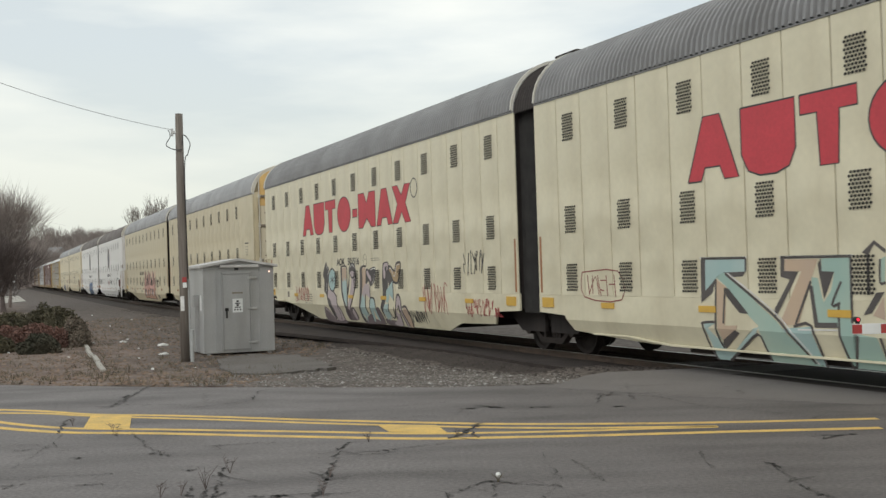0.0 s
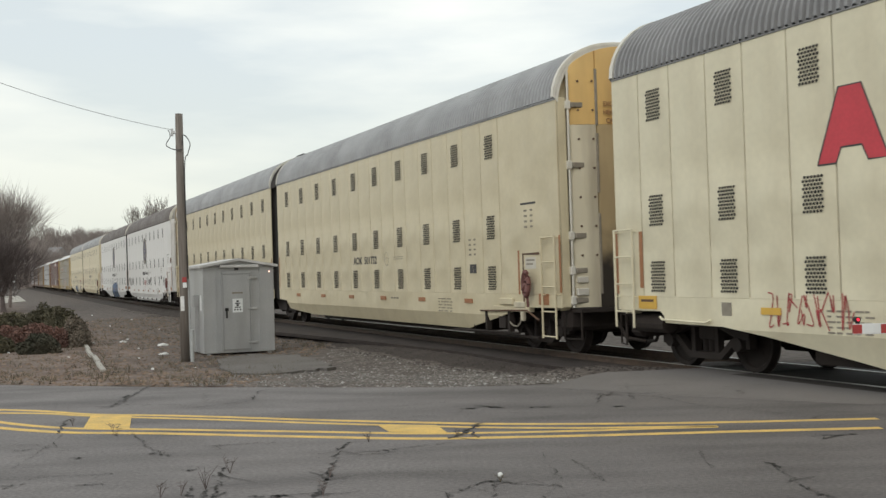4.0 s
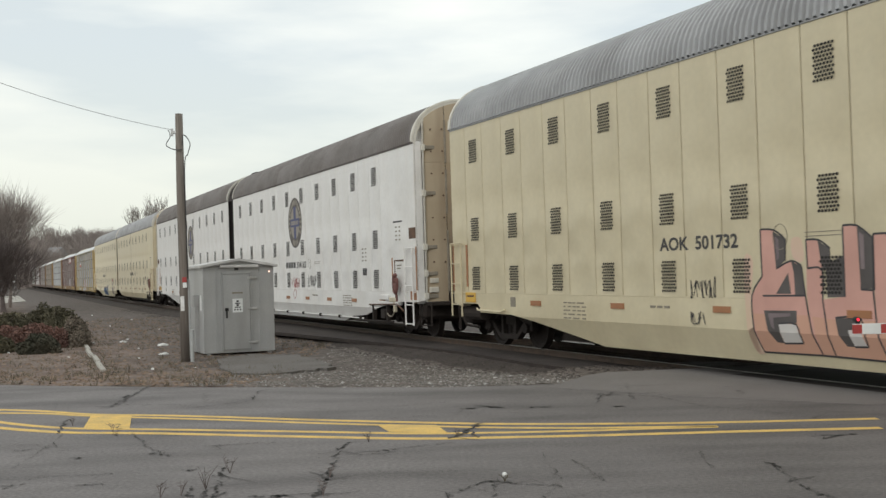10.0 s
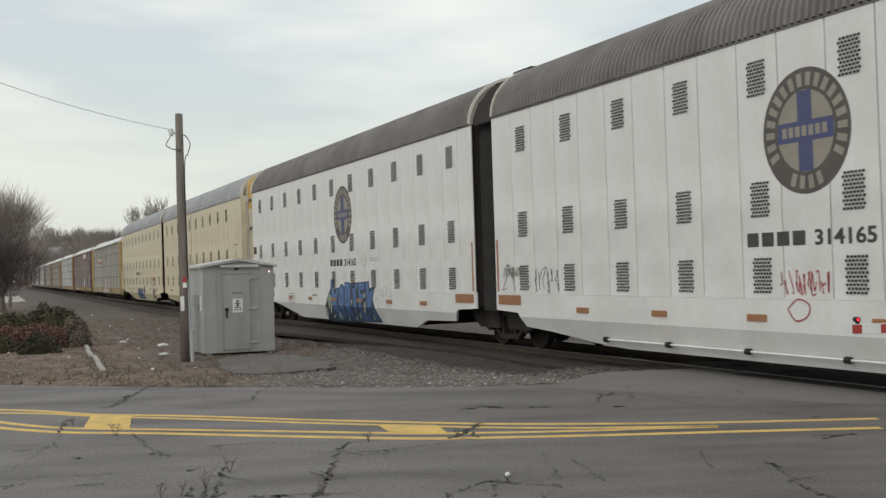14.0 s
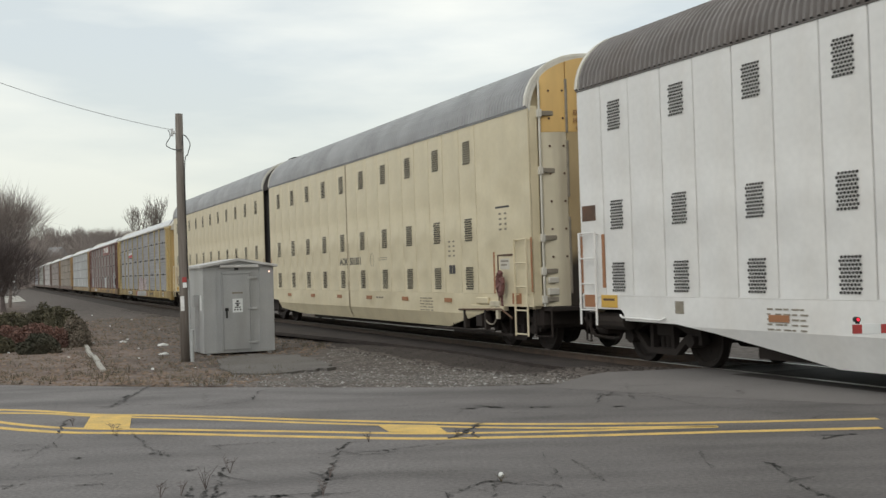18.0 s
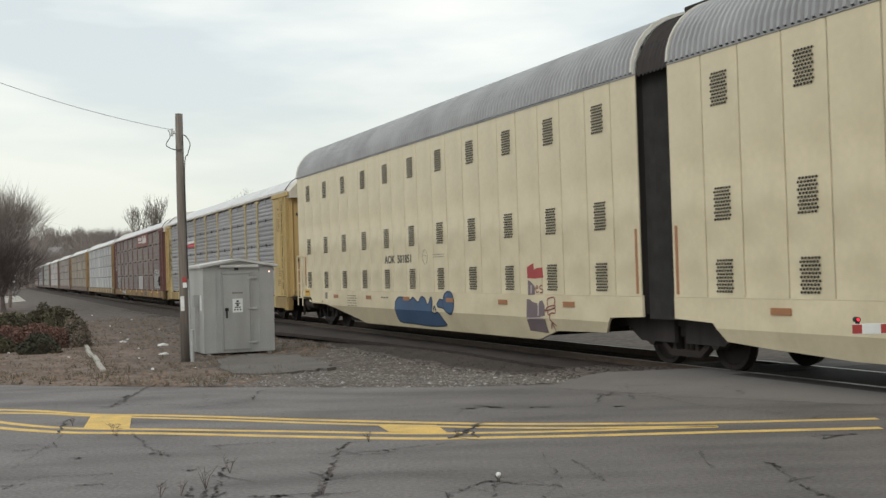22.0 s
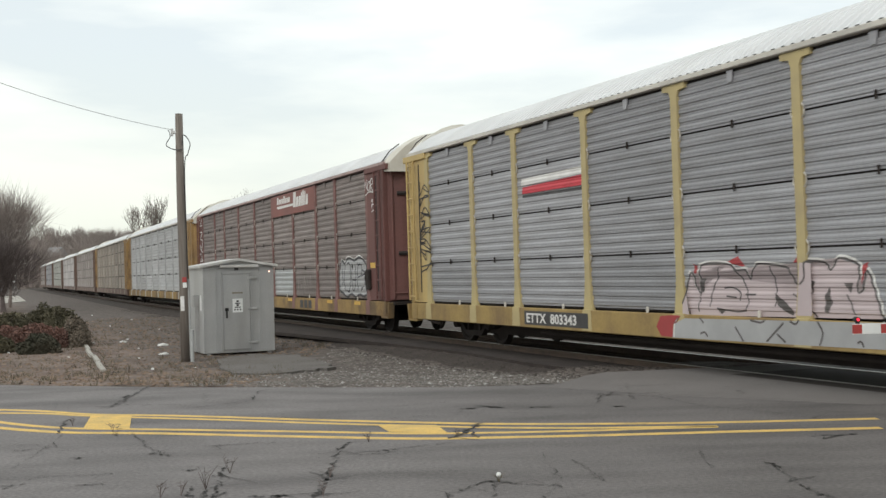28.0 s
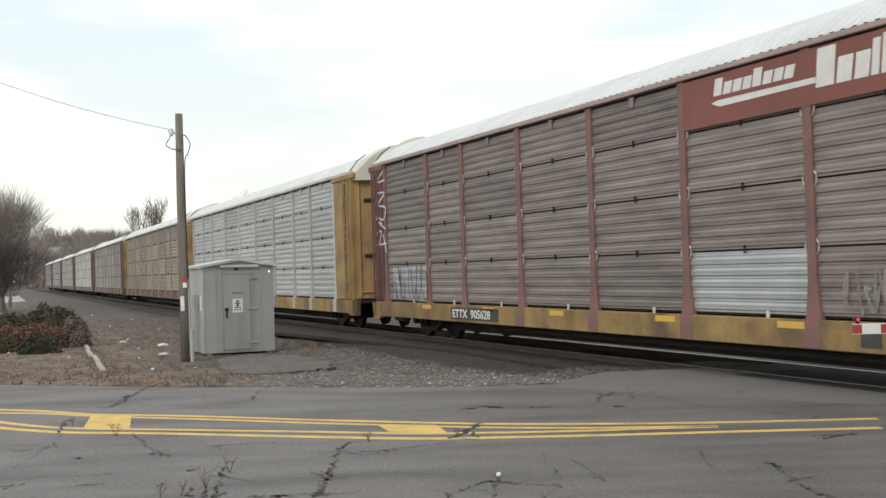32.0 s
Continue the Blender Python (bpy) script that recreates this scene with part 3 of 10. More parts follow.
def ribbon(name, pts, width, z, mat, parent, label="", thick=0.004):
    """A painted line on the road through points."""
    bm = bmesh.new()
    line = smooth_line(pts, 4)
    rows = []
    for i, p in enumerate(line):
        w = (line[min(i + 1, len(line) - 1)] - line[max(i - 1, 0)]).normalized()
        s = Vector((-w.y, w.x)) * width / 2
        rows.append([bm.verts.new((*(p + s), z)), bm.verts.new((*(p - s), z)), bm.verts.new((*(p - s), z - thick)), bm.verts.new((*(p + s), z - thick))])
    for a, b in zip(rows, rows[1:]):
        for i in range(4):
            bm.faces.new((a[i], b[i], b[(i + 1) % 4], a[(i + 1) % 4]))
    return part(name, bm, mat, parent, label)


build_ground()
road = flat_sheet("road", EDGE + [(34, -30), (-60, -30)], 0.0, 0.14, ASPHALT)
tagged(road, "worn grey asphalt road with cracks and faded patches", "road", kind="structure")
crossing = flat_sheet("road_crossing", [(1.1, 16.45), (1.7, 16.53), (2.2, 17.63), (2.6, 18.13), (4.4, 18.5), (5.6, 16.0), (7.6, 13.1), (5.0, 13.3), (3.1, 14.6)], 0.005, 0.02, CROSSING)
tagged(crossing, "paler asphalt apron of the level crossing", "road", kind="structure")

marks = [
    ("yellow_line", [(-6.53, 15.13), (-5.99, 14.93), (-5.28, 14.64), (-4.54, 14.18), (-3.6, 13.9), (-2.69, 13.57), (-1.54, 13.1), (-0.33, 12.66), (0.68, 12.36), (1.9, 12.17), (3.11, 12.08), (4.66, 12.08)], 0.12),
    ("yellow_line", [(-6.34, 14.7), (-5.83, 14.55), (-5.19, 14.39), (-4.57, 14.05), (-3.53, 13.64), (-2.64, 13.3), (-1.5, 12.82), (-0.32, 12.38), (0.66, 12.07), (1.56, 11.9), (2.15, 11.86), (2.86, 11.8)], 0.1),
    ("yellow_line", [(-6.08, 14.09), (-5.46, 13.61), (-4.89, 13.18), (-4.29, 12.87), (-3.34, 12.63), (-2.46, 12.39), (-1.42, 12.11), (-0.31, 11.8), (0.64, 11.72), (1.53, 11.71), (2.13, 11.75), (2.84, 11.76)], 0.11),
    ("yellow_line", [(-5.84, 13.52), (-5.25, 13.08), (-4.73, 12.76), (-4.18, 12.51), (-3.26, 12.31), (-2.39, 12.04), (-1.38, 11.73), (-0.3, 11.44), (0.62, 11.38), (1.77, 11.37), (2.93, 11.39), (4.43, 11.4)], 0.13),
]
for name, pts, width in marks:
    ribbon(name, pts, width, 0.004, YELLOW_LINE, road, "faded yellow painted line")
for pts in ([(-4.49, 14.07), (-3.93, 13.9), (-3.61, 12.66), (-4.18, 12.8)], [(-0.8, 12.58), (-0.12, 12.39), (0.01, 11.74), (-0.63, 11.98)]):
    ob = flat_sheet("yellow_patch", pts, 0.006, 0.004, YELLOW_LINE, road)
    ob["label"] = "yellow painted block between the lines"


def crack(points, width, jitter=0.02, seed=0):
    """A jagged open crack in the asphalt, broken up and with short side cracks."""
    rng = random.Random(seed)
    line = [p + Vector((rng.gauss(0, jitter), rng.gauss(0, jitter))) for p in smooth_line(points, 14)]
    bm = bmesh.new()

    def piece(a, b, w0, w1):
        w = (b - a).normalized()
        s = Vector((-w.y, w.x)) / 2
        bm.faces.new([bm.verts.new((*q, 0.0075)) for q in (a + s * w0, b + s * w1, b - s * w1, a - s * w0)])

    old = width * 0.5
    for a, b in zip(line, line[1:]):
        w = width * rng.choice((0.15, 0.3, 0.5, 0.8, 1.2))
        if rng.random() > 0.12:
            piece(a, b, old, w)
        old = w
        if rng.random() < 0.1:
            c = a + Vector((rng.uniform(-0.3, 0.3), rng.uniform(-0.25, 0.25)))
            d = c + Vector((rng.uniform(-0.2, 0.2), rng.uniform(-0.2, 0.2)))
            piece(a, c, w * 0.6, w * 0.3)
            piece(c, d, w * 0.3, w * 0.1)
    part("crack", bm, TAR, road)


crack([(-1.04, 8.54), (-1.02, 8.98), (-1.02, 9.4), (-1.04, 10.09), (-1.05, 10.72), (-1.04, 11.07), (-0.98, 11.28)], 0.03, seed=0)
crack([(-1.22, 10.36), (-0.82, 10.66), (-0.56, 10.75), (-0.26, 10.95), (0.04, 11.11)], 0.018, seed=1)
crack([(0.0, 11.38), (0.14, 11.63), (0.26, 12.03), (0.38, 12.5)], 0.09, seed=2)
crack([(0.23, 11.95), (0.31, 11.41)], 0.03, seed=3)
crack([(-1.83, 8.63), (-1.88, 9.09), (-1.97, 9.66), (-2.02, 10.0)], 0.028, seed=4)
crack([(-2.17, 9.42), (-1.94, 9.6)], 0.016, seed=5)
crack([(-2.01, 8.66), (-2.11, 9.12)], 0.025, seed=6)
crack([(-1.9, 8.64), (-1.95, 8.96)], 0.025, seed=7)
crack([(-4.49, 14.86), (-4.57, 15.65), (-4.61, 16.52), (-4.73, 17.69)], 0.035, seed=8)
crack([(-4.5, 15.5), (-4.67, 16.39)], 0.05, seed=9)
crack([(-4.34, 12.46), (-4.59, 13.34), (-4.63, 13.65)], 0.03, seed=10)
crack([(-3.62, 12.17), (-3.86, 13.11)], 0.03, seed=11)
crack([(-2.35, 11.27), (-2.08, 11.34), (-1.75, 11.4)], 0.02, seed=12)
crack([(-3.48, 12.32), (-3.07, 11.38), (-2.75, 10.81)], 0.02, seed=13)
crack([(-2.89, 10.9), (-2.69, 10.7)], 0.03, seed=14)
crack([(-2.37, 9.9), (-2.22, 9.91)], 0.02, seed=15)
crack([(-3.61, 10.71), (-3.51, 10.69)], 0.03, seed=16)
crack([(-3.62, 9.61), (-3.44, 9.72), (-2.94, 9.79)], 0.014, seed=17)
crack([(2.77, 9.5), (2.7, 8.79), (2.72, 8.34), (2.78, 8.08)], 0.022, seed=18)
crack([(2.76, 9.55), (2.77, 9.33)], 0.03, seed=19)
crack([(-0.02, 8.42), (0.16, 8.83), (0.35, 9.02), (0.57, 8.88), (0.87, 8.77)], 0.022, seed=20)
crack([(0.36, 9.02), (0.34, 8.37)], 0.018, seed=21)
crack([(-2.79, 16.58), (-2.71, 15.26), (-2.97, 14.99), (-3.27, 14.62)], 0.025, seed=22)
crack([(2.07, 15.12), (2.17, 14.89), (2.28, 15.28)], 0.025, seed=23)
crack([(2.05, 14.91), (1.93, 14.17)], 0.025, seed=24)
crack([(3.54, 10.96), (4.04, 11.02)], 0.045, seed=25)
crack([(-1.55, 8.64), (-1.29, 8.63)], 0.05, seed=26)
crack([(-1.1, 9.41), (-1.06, 9.59), (-0.97, 9.39)], 0.02, seed=27)
# Four short oil spots, then the dark road edge, drawn by the crack routine.
crack([(0.52, 13.86), (0.69, 13.83)], 0.09, seed=28)
crack([(1.04, 13.76), (1.28, 13.77)], 0.07, seed=29)
crack([(0.17, 13.82), (0.34, 13.78)], 0.05, seed=30)
crack([(2.05, 13.62), (2.17, 13.65)], 0.05, seed=31)
crack([(-0.25, 16.63), (1.58, 16.36)], 0.05, seed=32)
crack([(2.22, 14.88), (2.67, 14.65), (2.92, 14.08), (3.09, 13.58), (3.55, 12.99), (4.06, 12.16)], 0.022, seed=33)
crack([(-0.65, 14.21), (0.07, 14.55)], 0.015, seed=34)
crack([(-2.12, 14.39), (-0.63, 13.64)], 0.012, seed=35)
crack([(-4.0, 10.21), (-4.09, 11.18), (-4.27, 12.37)], 0.014, seed=36)
crack([(-0.81, 10.49), (-0.5, 10.64)], 0.02, seed=37)
crack([(0.88, 10.43), (0.9, 9.02)], 0.01, seed=38)
crack([(2.31, 10.22), (2.21, 9.36)], 0.01, seed=39)
crack([(-3.08, 9.29), (-2.9, 9.32)], 0.02, seed=40)
crack([(-3.75, 9.33), (-3.59, 9.41)], 0.02, seed=41)
for i in range(30):
    rng = random.Random(500 + i)
    x, y, turn = rng.uniform(-5, 4.5), 8.2 + 8.0 * rng.random(), rng.uniform(-0.5, 0.5) + (1.4 if rng.random() < 0.3 else 0)
    n = rng.uniform(0.15, 0.6)
    crack([(x - n * math.cos(turn), y - n * math.sin(turn)), (x, y), (x + n * math.cos(turn), y + n * math.sin(turn))], rng.uniform(0.006, 0.016), 0.025, 900 + i)


def strip(name, profile, s0, s1, ds, mat, label, category, z=0.0):
    """A long body with one cross-section, laid along the track."""
    loops, s = [], s0
    while s <= s1:
        loops.append([on_track(s, a, h + z) for a, h in profile])
        s += ds
    bm = rings(bmesh.new(), loops)
    return tagged(part(name, bm, mat), label, category, kind="structure")


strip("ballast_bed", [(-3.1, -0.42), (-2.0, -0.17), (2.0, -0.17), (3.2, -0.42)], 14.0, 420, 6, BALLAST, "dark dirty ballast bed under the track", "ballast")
RAIL_PROFILE = [(-0.07, -0.16), (0.07, -0.16), (0.07, -0.145), (0.012, -0.12), (0.012, -0.03), (0.036, -0.02), (0.036, 0.006), (-0.036, 0.006), (-0.036, -0.02), (-0.012, -0.03), (-0.012, -0.12), (-0.07, -0.145)]
for side in (-0.752, 0.752):
    r = strip("rail", [(a + side, h) for a, h in RAIL_PROFILE], -30, 420, 5, RAIL, "brown steel running rail with a polished head", "rail")
    loops = [[on_track(s, a + side, h) for a, h in ((-0.03, 0.004), (0.03, 0.004), (0.03, 0.010), (-0.03, 0.010))] for s in range(-30, 421, 5)]
    part("rail_head", rings(bmesh.new(), loops), RAIL_TOP, r, "polished running surface")
# Added dark strips that carry the train's underside shade in their colour.
for a0, a1, m, words in ((-1.2, -0.83, SHADE_PLATE, "dark oily rubber panels beside the rail at the crossing"), (-0.67, 0.67, SHADE_PLATE, "worn oily panels between the rails at the crossing"), (0.83, 3.4, SHADE_PLATE, "dark oily rubber panels beside the rail at the crossing")):
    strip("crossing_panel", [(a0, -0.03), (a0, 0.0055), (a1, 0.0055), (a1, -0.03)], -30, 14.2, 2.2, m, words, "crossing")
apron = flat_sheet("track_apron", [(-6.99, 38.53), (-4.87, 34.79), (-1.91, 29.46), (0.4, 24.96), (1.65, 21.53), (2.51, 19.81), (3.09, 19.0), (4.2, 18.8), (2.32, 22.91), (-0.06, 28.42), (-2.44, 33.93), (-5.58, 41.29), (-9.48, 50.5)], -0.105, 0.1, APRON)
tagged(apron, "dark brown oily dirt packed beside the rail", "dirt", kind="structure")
sleeper_mesh = to_mesh("sleeper", boxes((-0.115, 0.115, -1.3, 1.3, -0.13, 0.03), bevel=0.012), SLEEPER)
for i in range(190):
    s = 15.3 + i * 0.6
    tie = part("sleeper", sleeper_mesh, SLEEPER)
    tie.matrix_world = track_pose(s, -0.19, 0)
    tagged(tie, "dark weathered wooden railway sleeper in ballast", "sleeper", "sleepers under the track", "structure")


def scatter(name, count, place, size, mat, label, category, seed, flat=0.6, parent=None):
    """Many small faceted lumps in one mesh."""
    rng = random.Random(seed)
    verts, faces = [], []
    while count:
        x, y, z = place(rng)
        r = size(rng)
        a0 = rng.uniform(0, 6.28)
        b = len(verts)
        for k in range(4):
            q = r * rng.uniform(0.65, 1.2)
            verts.append((x + q * math.cos(a0 + k * 1.57), y + q * math.sin(a0 + k * 1.57), z + rng.uniform(-0.1, 0.25) * r))
        verts.append((x + rng.uniform(-0.3, 0.3) * r, y + rng.uniform(-0.3, 0.3) * r, z + flat * r))
        faces += [(b + k, b + (k + 1) % 4, b + 4) for k in range(4)]
        count -= 1
    me = bpy.data.meshes.new(name)
    me.from_pydata(verts, [], faces)
    me.materials.append(mat)
    ob = new(name, me)
    ob.parent = parent
    return tagged(ob, label, category, kind="stuff")


def in_gravel(rng):
    """Between the shed and the track, up to the road's edge."""
    while True:
        s, a = 15 + rng.random() ** 1.5 * 32, rng.uniform(-9.5, -2.75)
        p = on_track(s, a)
        if p.x > -4.3 and p.y > edge_y(p.x) + 0.1 and not (p.x < -3.0 and p.y > 26.5):
            bed = -0.17 - 0.25 * (-a - 2.0) / 1.1 if a > -3.1 else -9
            return p.x, p.y, max(ground_z(p.x, p.y), bed)


def on_bed(rng):
    s, a = 15 + rng.random() ** 1.3 * 60, rng.uniform(-3.2, -0.9)
    p = on_track(s, a)
    return p.x, p.y, max(-0.17 if a > -2 else -0.17 - 0.25 * (-a - 2) / 1.1, ground_z(p.x, p.y))


def in_dirt(rng):
    while True:
        x, y = rng.uniform(-17.5, -3.2), 17 + rng.random() ** 1.4 * 40
        if y > edge_y(x) + 0.15:
            return x, y, ground_z(x, y)


scatter("gravel", 9000, in_gravel, lambda r: r.uniform(0.012, 0.034), STONE, "loose grey crushed stone beside the track", "gravel", 3)
scatter("pale_gravel", 420, in_gravel, lambda r: r.uniform(0.014, 0.04), STONE_PALE, "scattered pale stones in the gravel", "gravel", 4)
scatter("bed_stone", 4500, on_bed, lambda r: r.uniform(0.02, 0.05), BED_STONE, "dirty ballast stones between the sleepers", "gravel", 5)
scatter("leaf_litter", 14000, in_dirt, lambda r: r.uniform(0.015, 0.06), LITTER, "dry brown leaves and twigs on bare dirt", "leaf litter", 6, 0.5)


def tufts(name, count, place, mat, label, seed, tall=0.14):
    rng = random.Random(seed)
    verts, faces = [], []
    for _ in range(count):
        x, y, z = place(rng)
        for _ in range(7):
            a, h = rng.uniform(0, 6.28), tall * rng.uniform(0.4, 1.1)
            px, py = x + rng.uniform(-0.1, 0.1), y + rng.uniform(-0.1, 0.1)
            dx, dy = math.cos(a) * h * 0.6, math.sin(a) * h * 0.6
            b = len(verts)
            verts += [(px - 0.006, py, z), (px + 0.006, py, z), (px + dx, py + dy, z + h)]
            faces.append((b, b + 1, b + 2))
    me = bpy.data.meshes.new(name)
    me.from_pydata(verts, [], faces)
    me.materials.append(mat)
    tagged(new(name, me), label, "grass", kind="stuff")


tufts("dead_grass", 900, in_dirt, GRASS, "short dead winter grass in the dirt", 8)


# ---- the train ----
SIDE_Y = -HALF
EAVE = 4.95


def wheelset_mesh():
    bm = bmesh.new()
    prof = [(0.0, 0.06), (0.0, 0.36), (-0.03, 0.385), (-0.05, 0.457), (0.06, 0.465), (0.085, 0.485), (0.09, 0.38), (0.06, 0.34), (0.06, 0.1)]
    n = 24
    for sgn in (-1, 1):
        loops = []
        for off, r in prof:
            loops.append([(r * math.cos(2 * math.pi * k / n), sgn * (0.75 - off), r * math.sin(2 * math.pi * k / n)) for k in range(n)])
        rings(bm, loops)
        for k in range(3):
            a = 2 * math.pi * k / 3
            box(bm, 0.2 * math.cos(a) - 0.04, 0.2 * math.cos(a) + 0.04, sgn * 0.74 - 0.02, sgn * 0.74 + 0.02, 0.2 * math.sin(a) - 0.04, 0.2 * math.sin(a) + 0.04)
    tube(bm, [(0, -1.02, 0), (0, 1.02, 0)], 0.085, n=10)
    return to_mesh("wheelset", bm, WHEEL)


def truck_mesh():
    """A cast two-axle truck: side frames with window openings, spring nests, bearing caps and a bolster."""
    bm = bmesh.new()
    for y in (0.0,):
        stroke(bm, [(-1.12, 0.6), (-0.78, 0.63), (-0.4, 0.76), (0.4, 0.76), (0.78, 0.63), (1.12, 0.6)], 0.13, y - 0.08, y + 0.08)
        stroke(bm, [(-0.98, 0.55), (-0.72, 0.5), (-0.4, 0.25), (0.4, 0.25), (0.72, 0.5), (0.98, 0.55)], 0.11, y - 0.07, y + 0.07)
        for x in (-0.3, 0.3):
            stroke(bm, [(x, 0.28), (x, 0.74)], 0.09, y - 0.06, y + 0.06)
        for x in (-1.08, 1.08):
            stroke(bm, [(x, 0.62), (x, 0.4)], 0.09, y - 0.07, y + 0.07)
        for x in (-0.88, 0.88):
            tube(bm, [(x, y - 0.13, 0.46), (x, y + 0.13, 0.46)], 0.11, n=12)
        for x in (-0.16, 0.0, 0.16):
            tube(bm, [(x, y - (0.1 if y < 0 else -0.1), 0.30), (x, y - (0.1 if y < 0 else -0.1), 0.56)], 0.06, n=8)
    frame_mesh = to_mesh("side_frame", bm, TRUCK_STEEL)
    return frame_mesh, to_mesh("truck", boxes((-0.22, 0.22, -1.02, 1.02, 0.5, 0.72), bevel=0.03), TRUCK_STEEL)


WHEELSET, (SIDE_FRAME, TRUCK) = wheelset_mesh(), truck_mesh()
SPINNING = []


def add_truck(car, x):
    t = part("truck", TRUCK, UNDER, car, "dark rusty cast truck frame")
    t.location = (x, 0, 0)
    for y in (-1.0, 1.0):
        part("side_frame", SIDE_FRAME, TRUCK_STEEL, t).location = (0, y, 0)
    for dx in (-0.88, 0.88):
        w = part("wheelset", WHEELSET, WHEEL, t, "steel wheels on an axle")
        w.location = (dx, 0, 0.467)
        SPINNING.append((w, dx))


def vent_mesh():
    """Staggered dark discs that paint in shaded round holes, 0.40 by 0.52 m."""
    bm = bmesh.new()
    for j in range(10):
        for i in range(6):
            cx = -0.165 + i * 0.065 + (0.032 if j % 2 else 0) - 0.016
            bm.faces.new([bm.verts.new((x, -0.011, z)) for x, z in disc(cx, -0.235 + j * 0.052, 0.0275, 0.0215, 8)])
    return to_mesh("vent", bm, HOLE_SHADE)


VENT = vent_mesh()
MESHES = {}


def shared(key, make):
    if key not in MESHES:
        MESHES[key] = make()
    return MESHES[key]


def arch(y, half, eave, rise, power=2.5, root=1.9):
    return eave + rise * max(0.0, 1 - abs(y / half) ** power) ** (1 / root)


def ribbed_roof(length, half, eave, rise, pitch, depth, mat, cols=16, power=2.5, root=1.9):
    """A curved roof whose sheets are corrugated across."""
    n = int(round(length / pitch))
    verts, faces = [], []
    sides = [math.sin(-math.pi / 2 + math.pi * i / cols) for i in range(cols + 1)]
    xs = []
    for i in range(n):
        x = -length / 2 + i * length / n
        xs += [(x, 0), (x + pitch * 0.14, depth), (x + pitch * 0.5, depth), (x + pitch * 0.64, 0)]
    xs.append((length / 2, 0))
    for x, up in xs:
        for v in sides:
            y = v * half
            verts.append((x, y * (1 + up / half), arch(y, half, eave, rise, power, root) + up))
    w = cols + 1
    for i in range(len(xs) - 1):
        for j in range(cols):
            faces.append((i * w + j, (i + 1) * w + j, (i + 1) * w + j + 1, i * w + j + 1))
    me = bpy.data.meshes.new("roof")
    me.from_pydata(verts, [], faces)
    me.materials.append(mat)
    return me


def roof_rim(length, half, eave, rise, x, mat, wide):
    """The pale rim round a roof's end."""
    bm = bmesh.new()
    pts = [(math.sin(-math.pi / 2 + math.pi * i / 20) * half) for i in range(21)]
    outer = [(y * 1.03, arch(y, half, eave, rise) + 0.055) for y in pts]
    inner = [(y * 0.96, arch(y, half, eave, rise) - 0.06) for y in pts]
    for (a, b), (c, d) in zip(zip(outer, outer[1:]), zip(inner, inner[1:])):
        vs = [bm.verts.new((x + dx, *q)) for dx in (-wide, wide) for q in (a, b, d, c)]
        for f in ((0, 1, 2, 3), (4, 7, 6, 5), (0, 4, 5, 1), (3, 2, 6, 7)):
            bm.faces.new([vs[i] for i in f])
    return part("roof_rim", bm, mat)


AM_LEN = 20.75


def arch_plate(x, thick):
    """A wall across a covered car that fills the roof's arch."""
    ys = [math.sin(-math.pi / 2 + math.pi * i / 18) * (HALF - 0.06) for i in range(19)]
    ring = [(-HALF + 0.06, 0.9)] + [(y, arch(y, HALF, EAVE, 1.12) - 0.05) for y in ys] + [(HALF - 0.06, 0.9)]
    return rings(bmesh.new(), [[(x - thick / 2, y, z) for y, z in ring], [(x + thick / 2, y, z) for y, z in ring]])


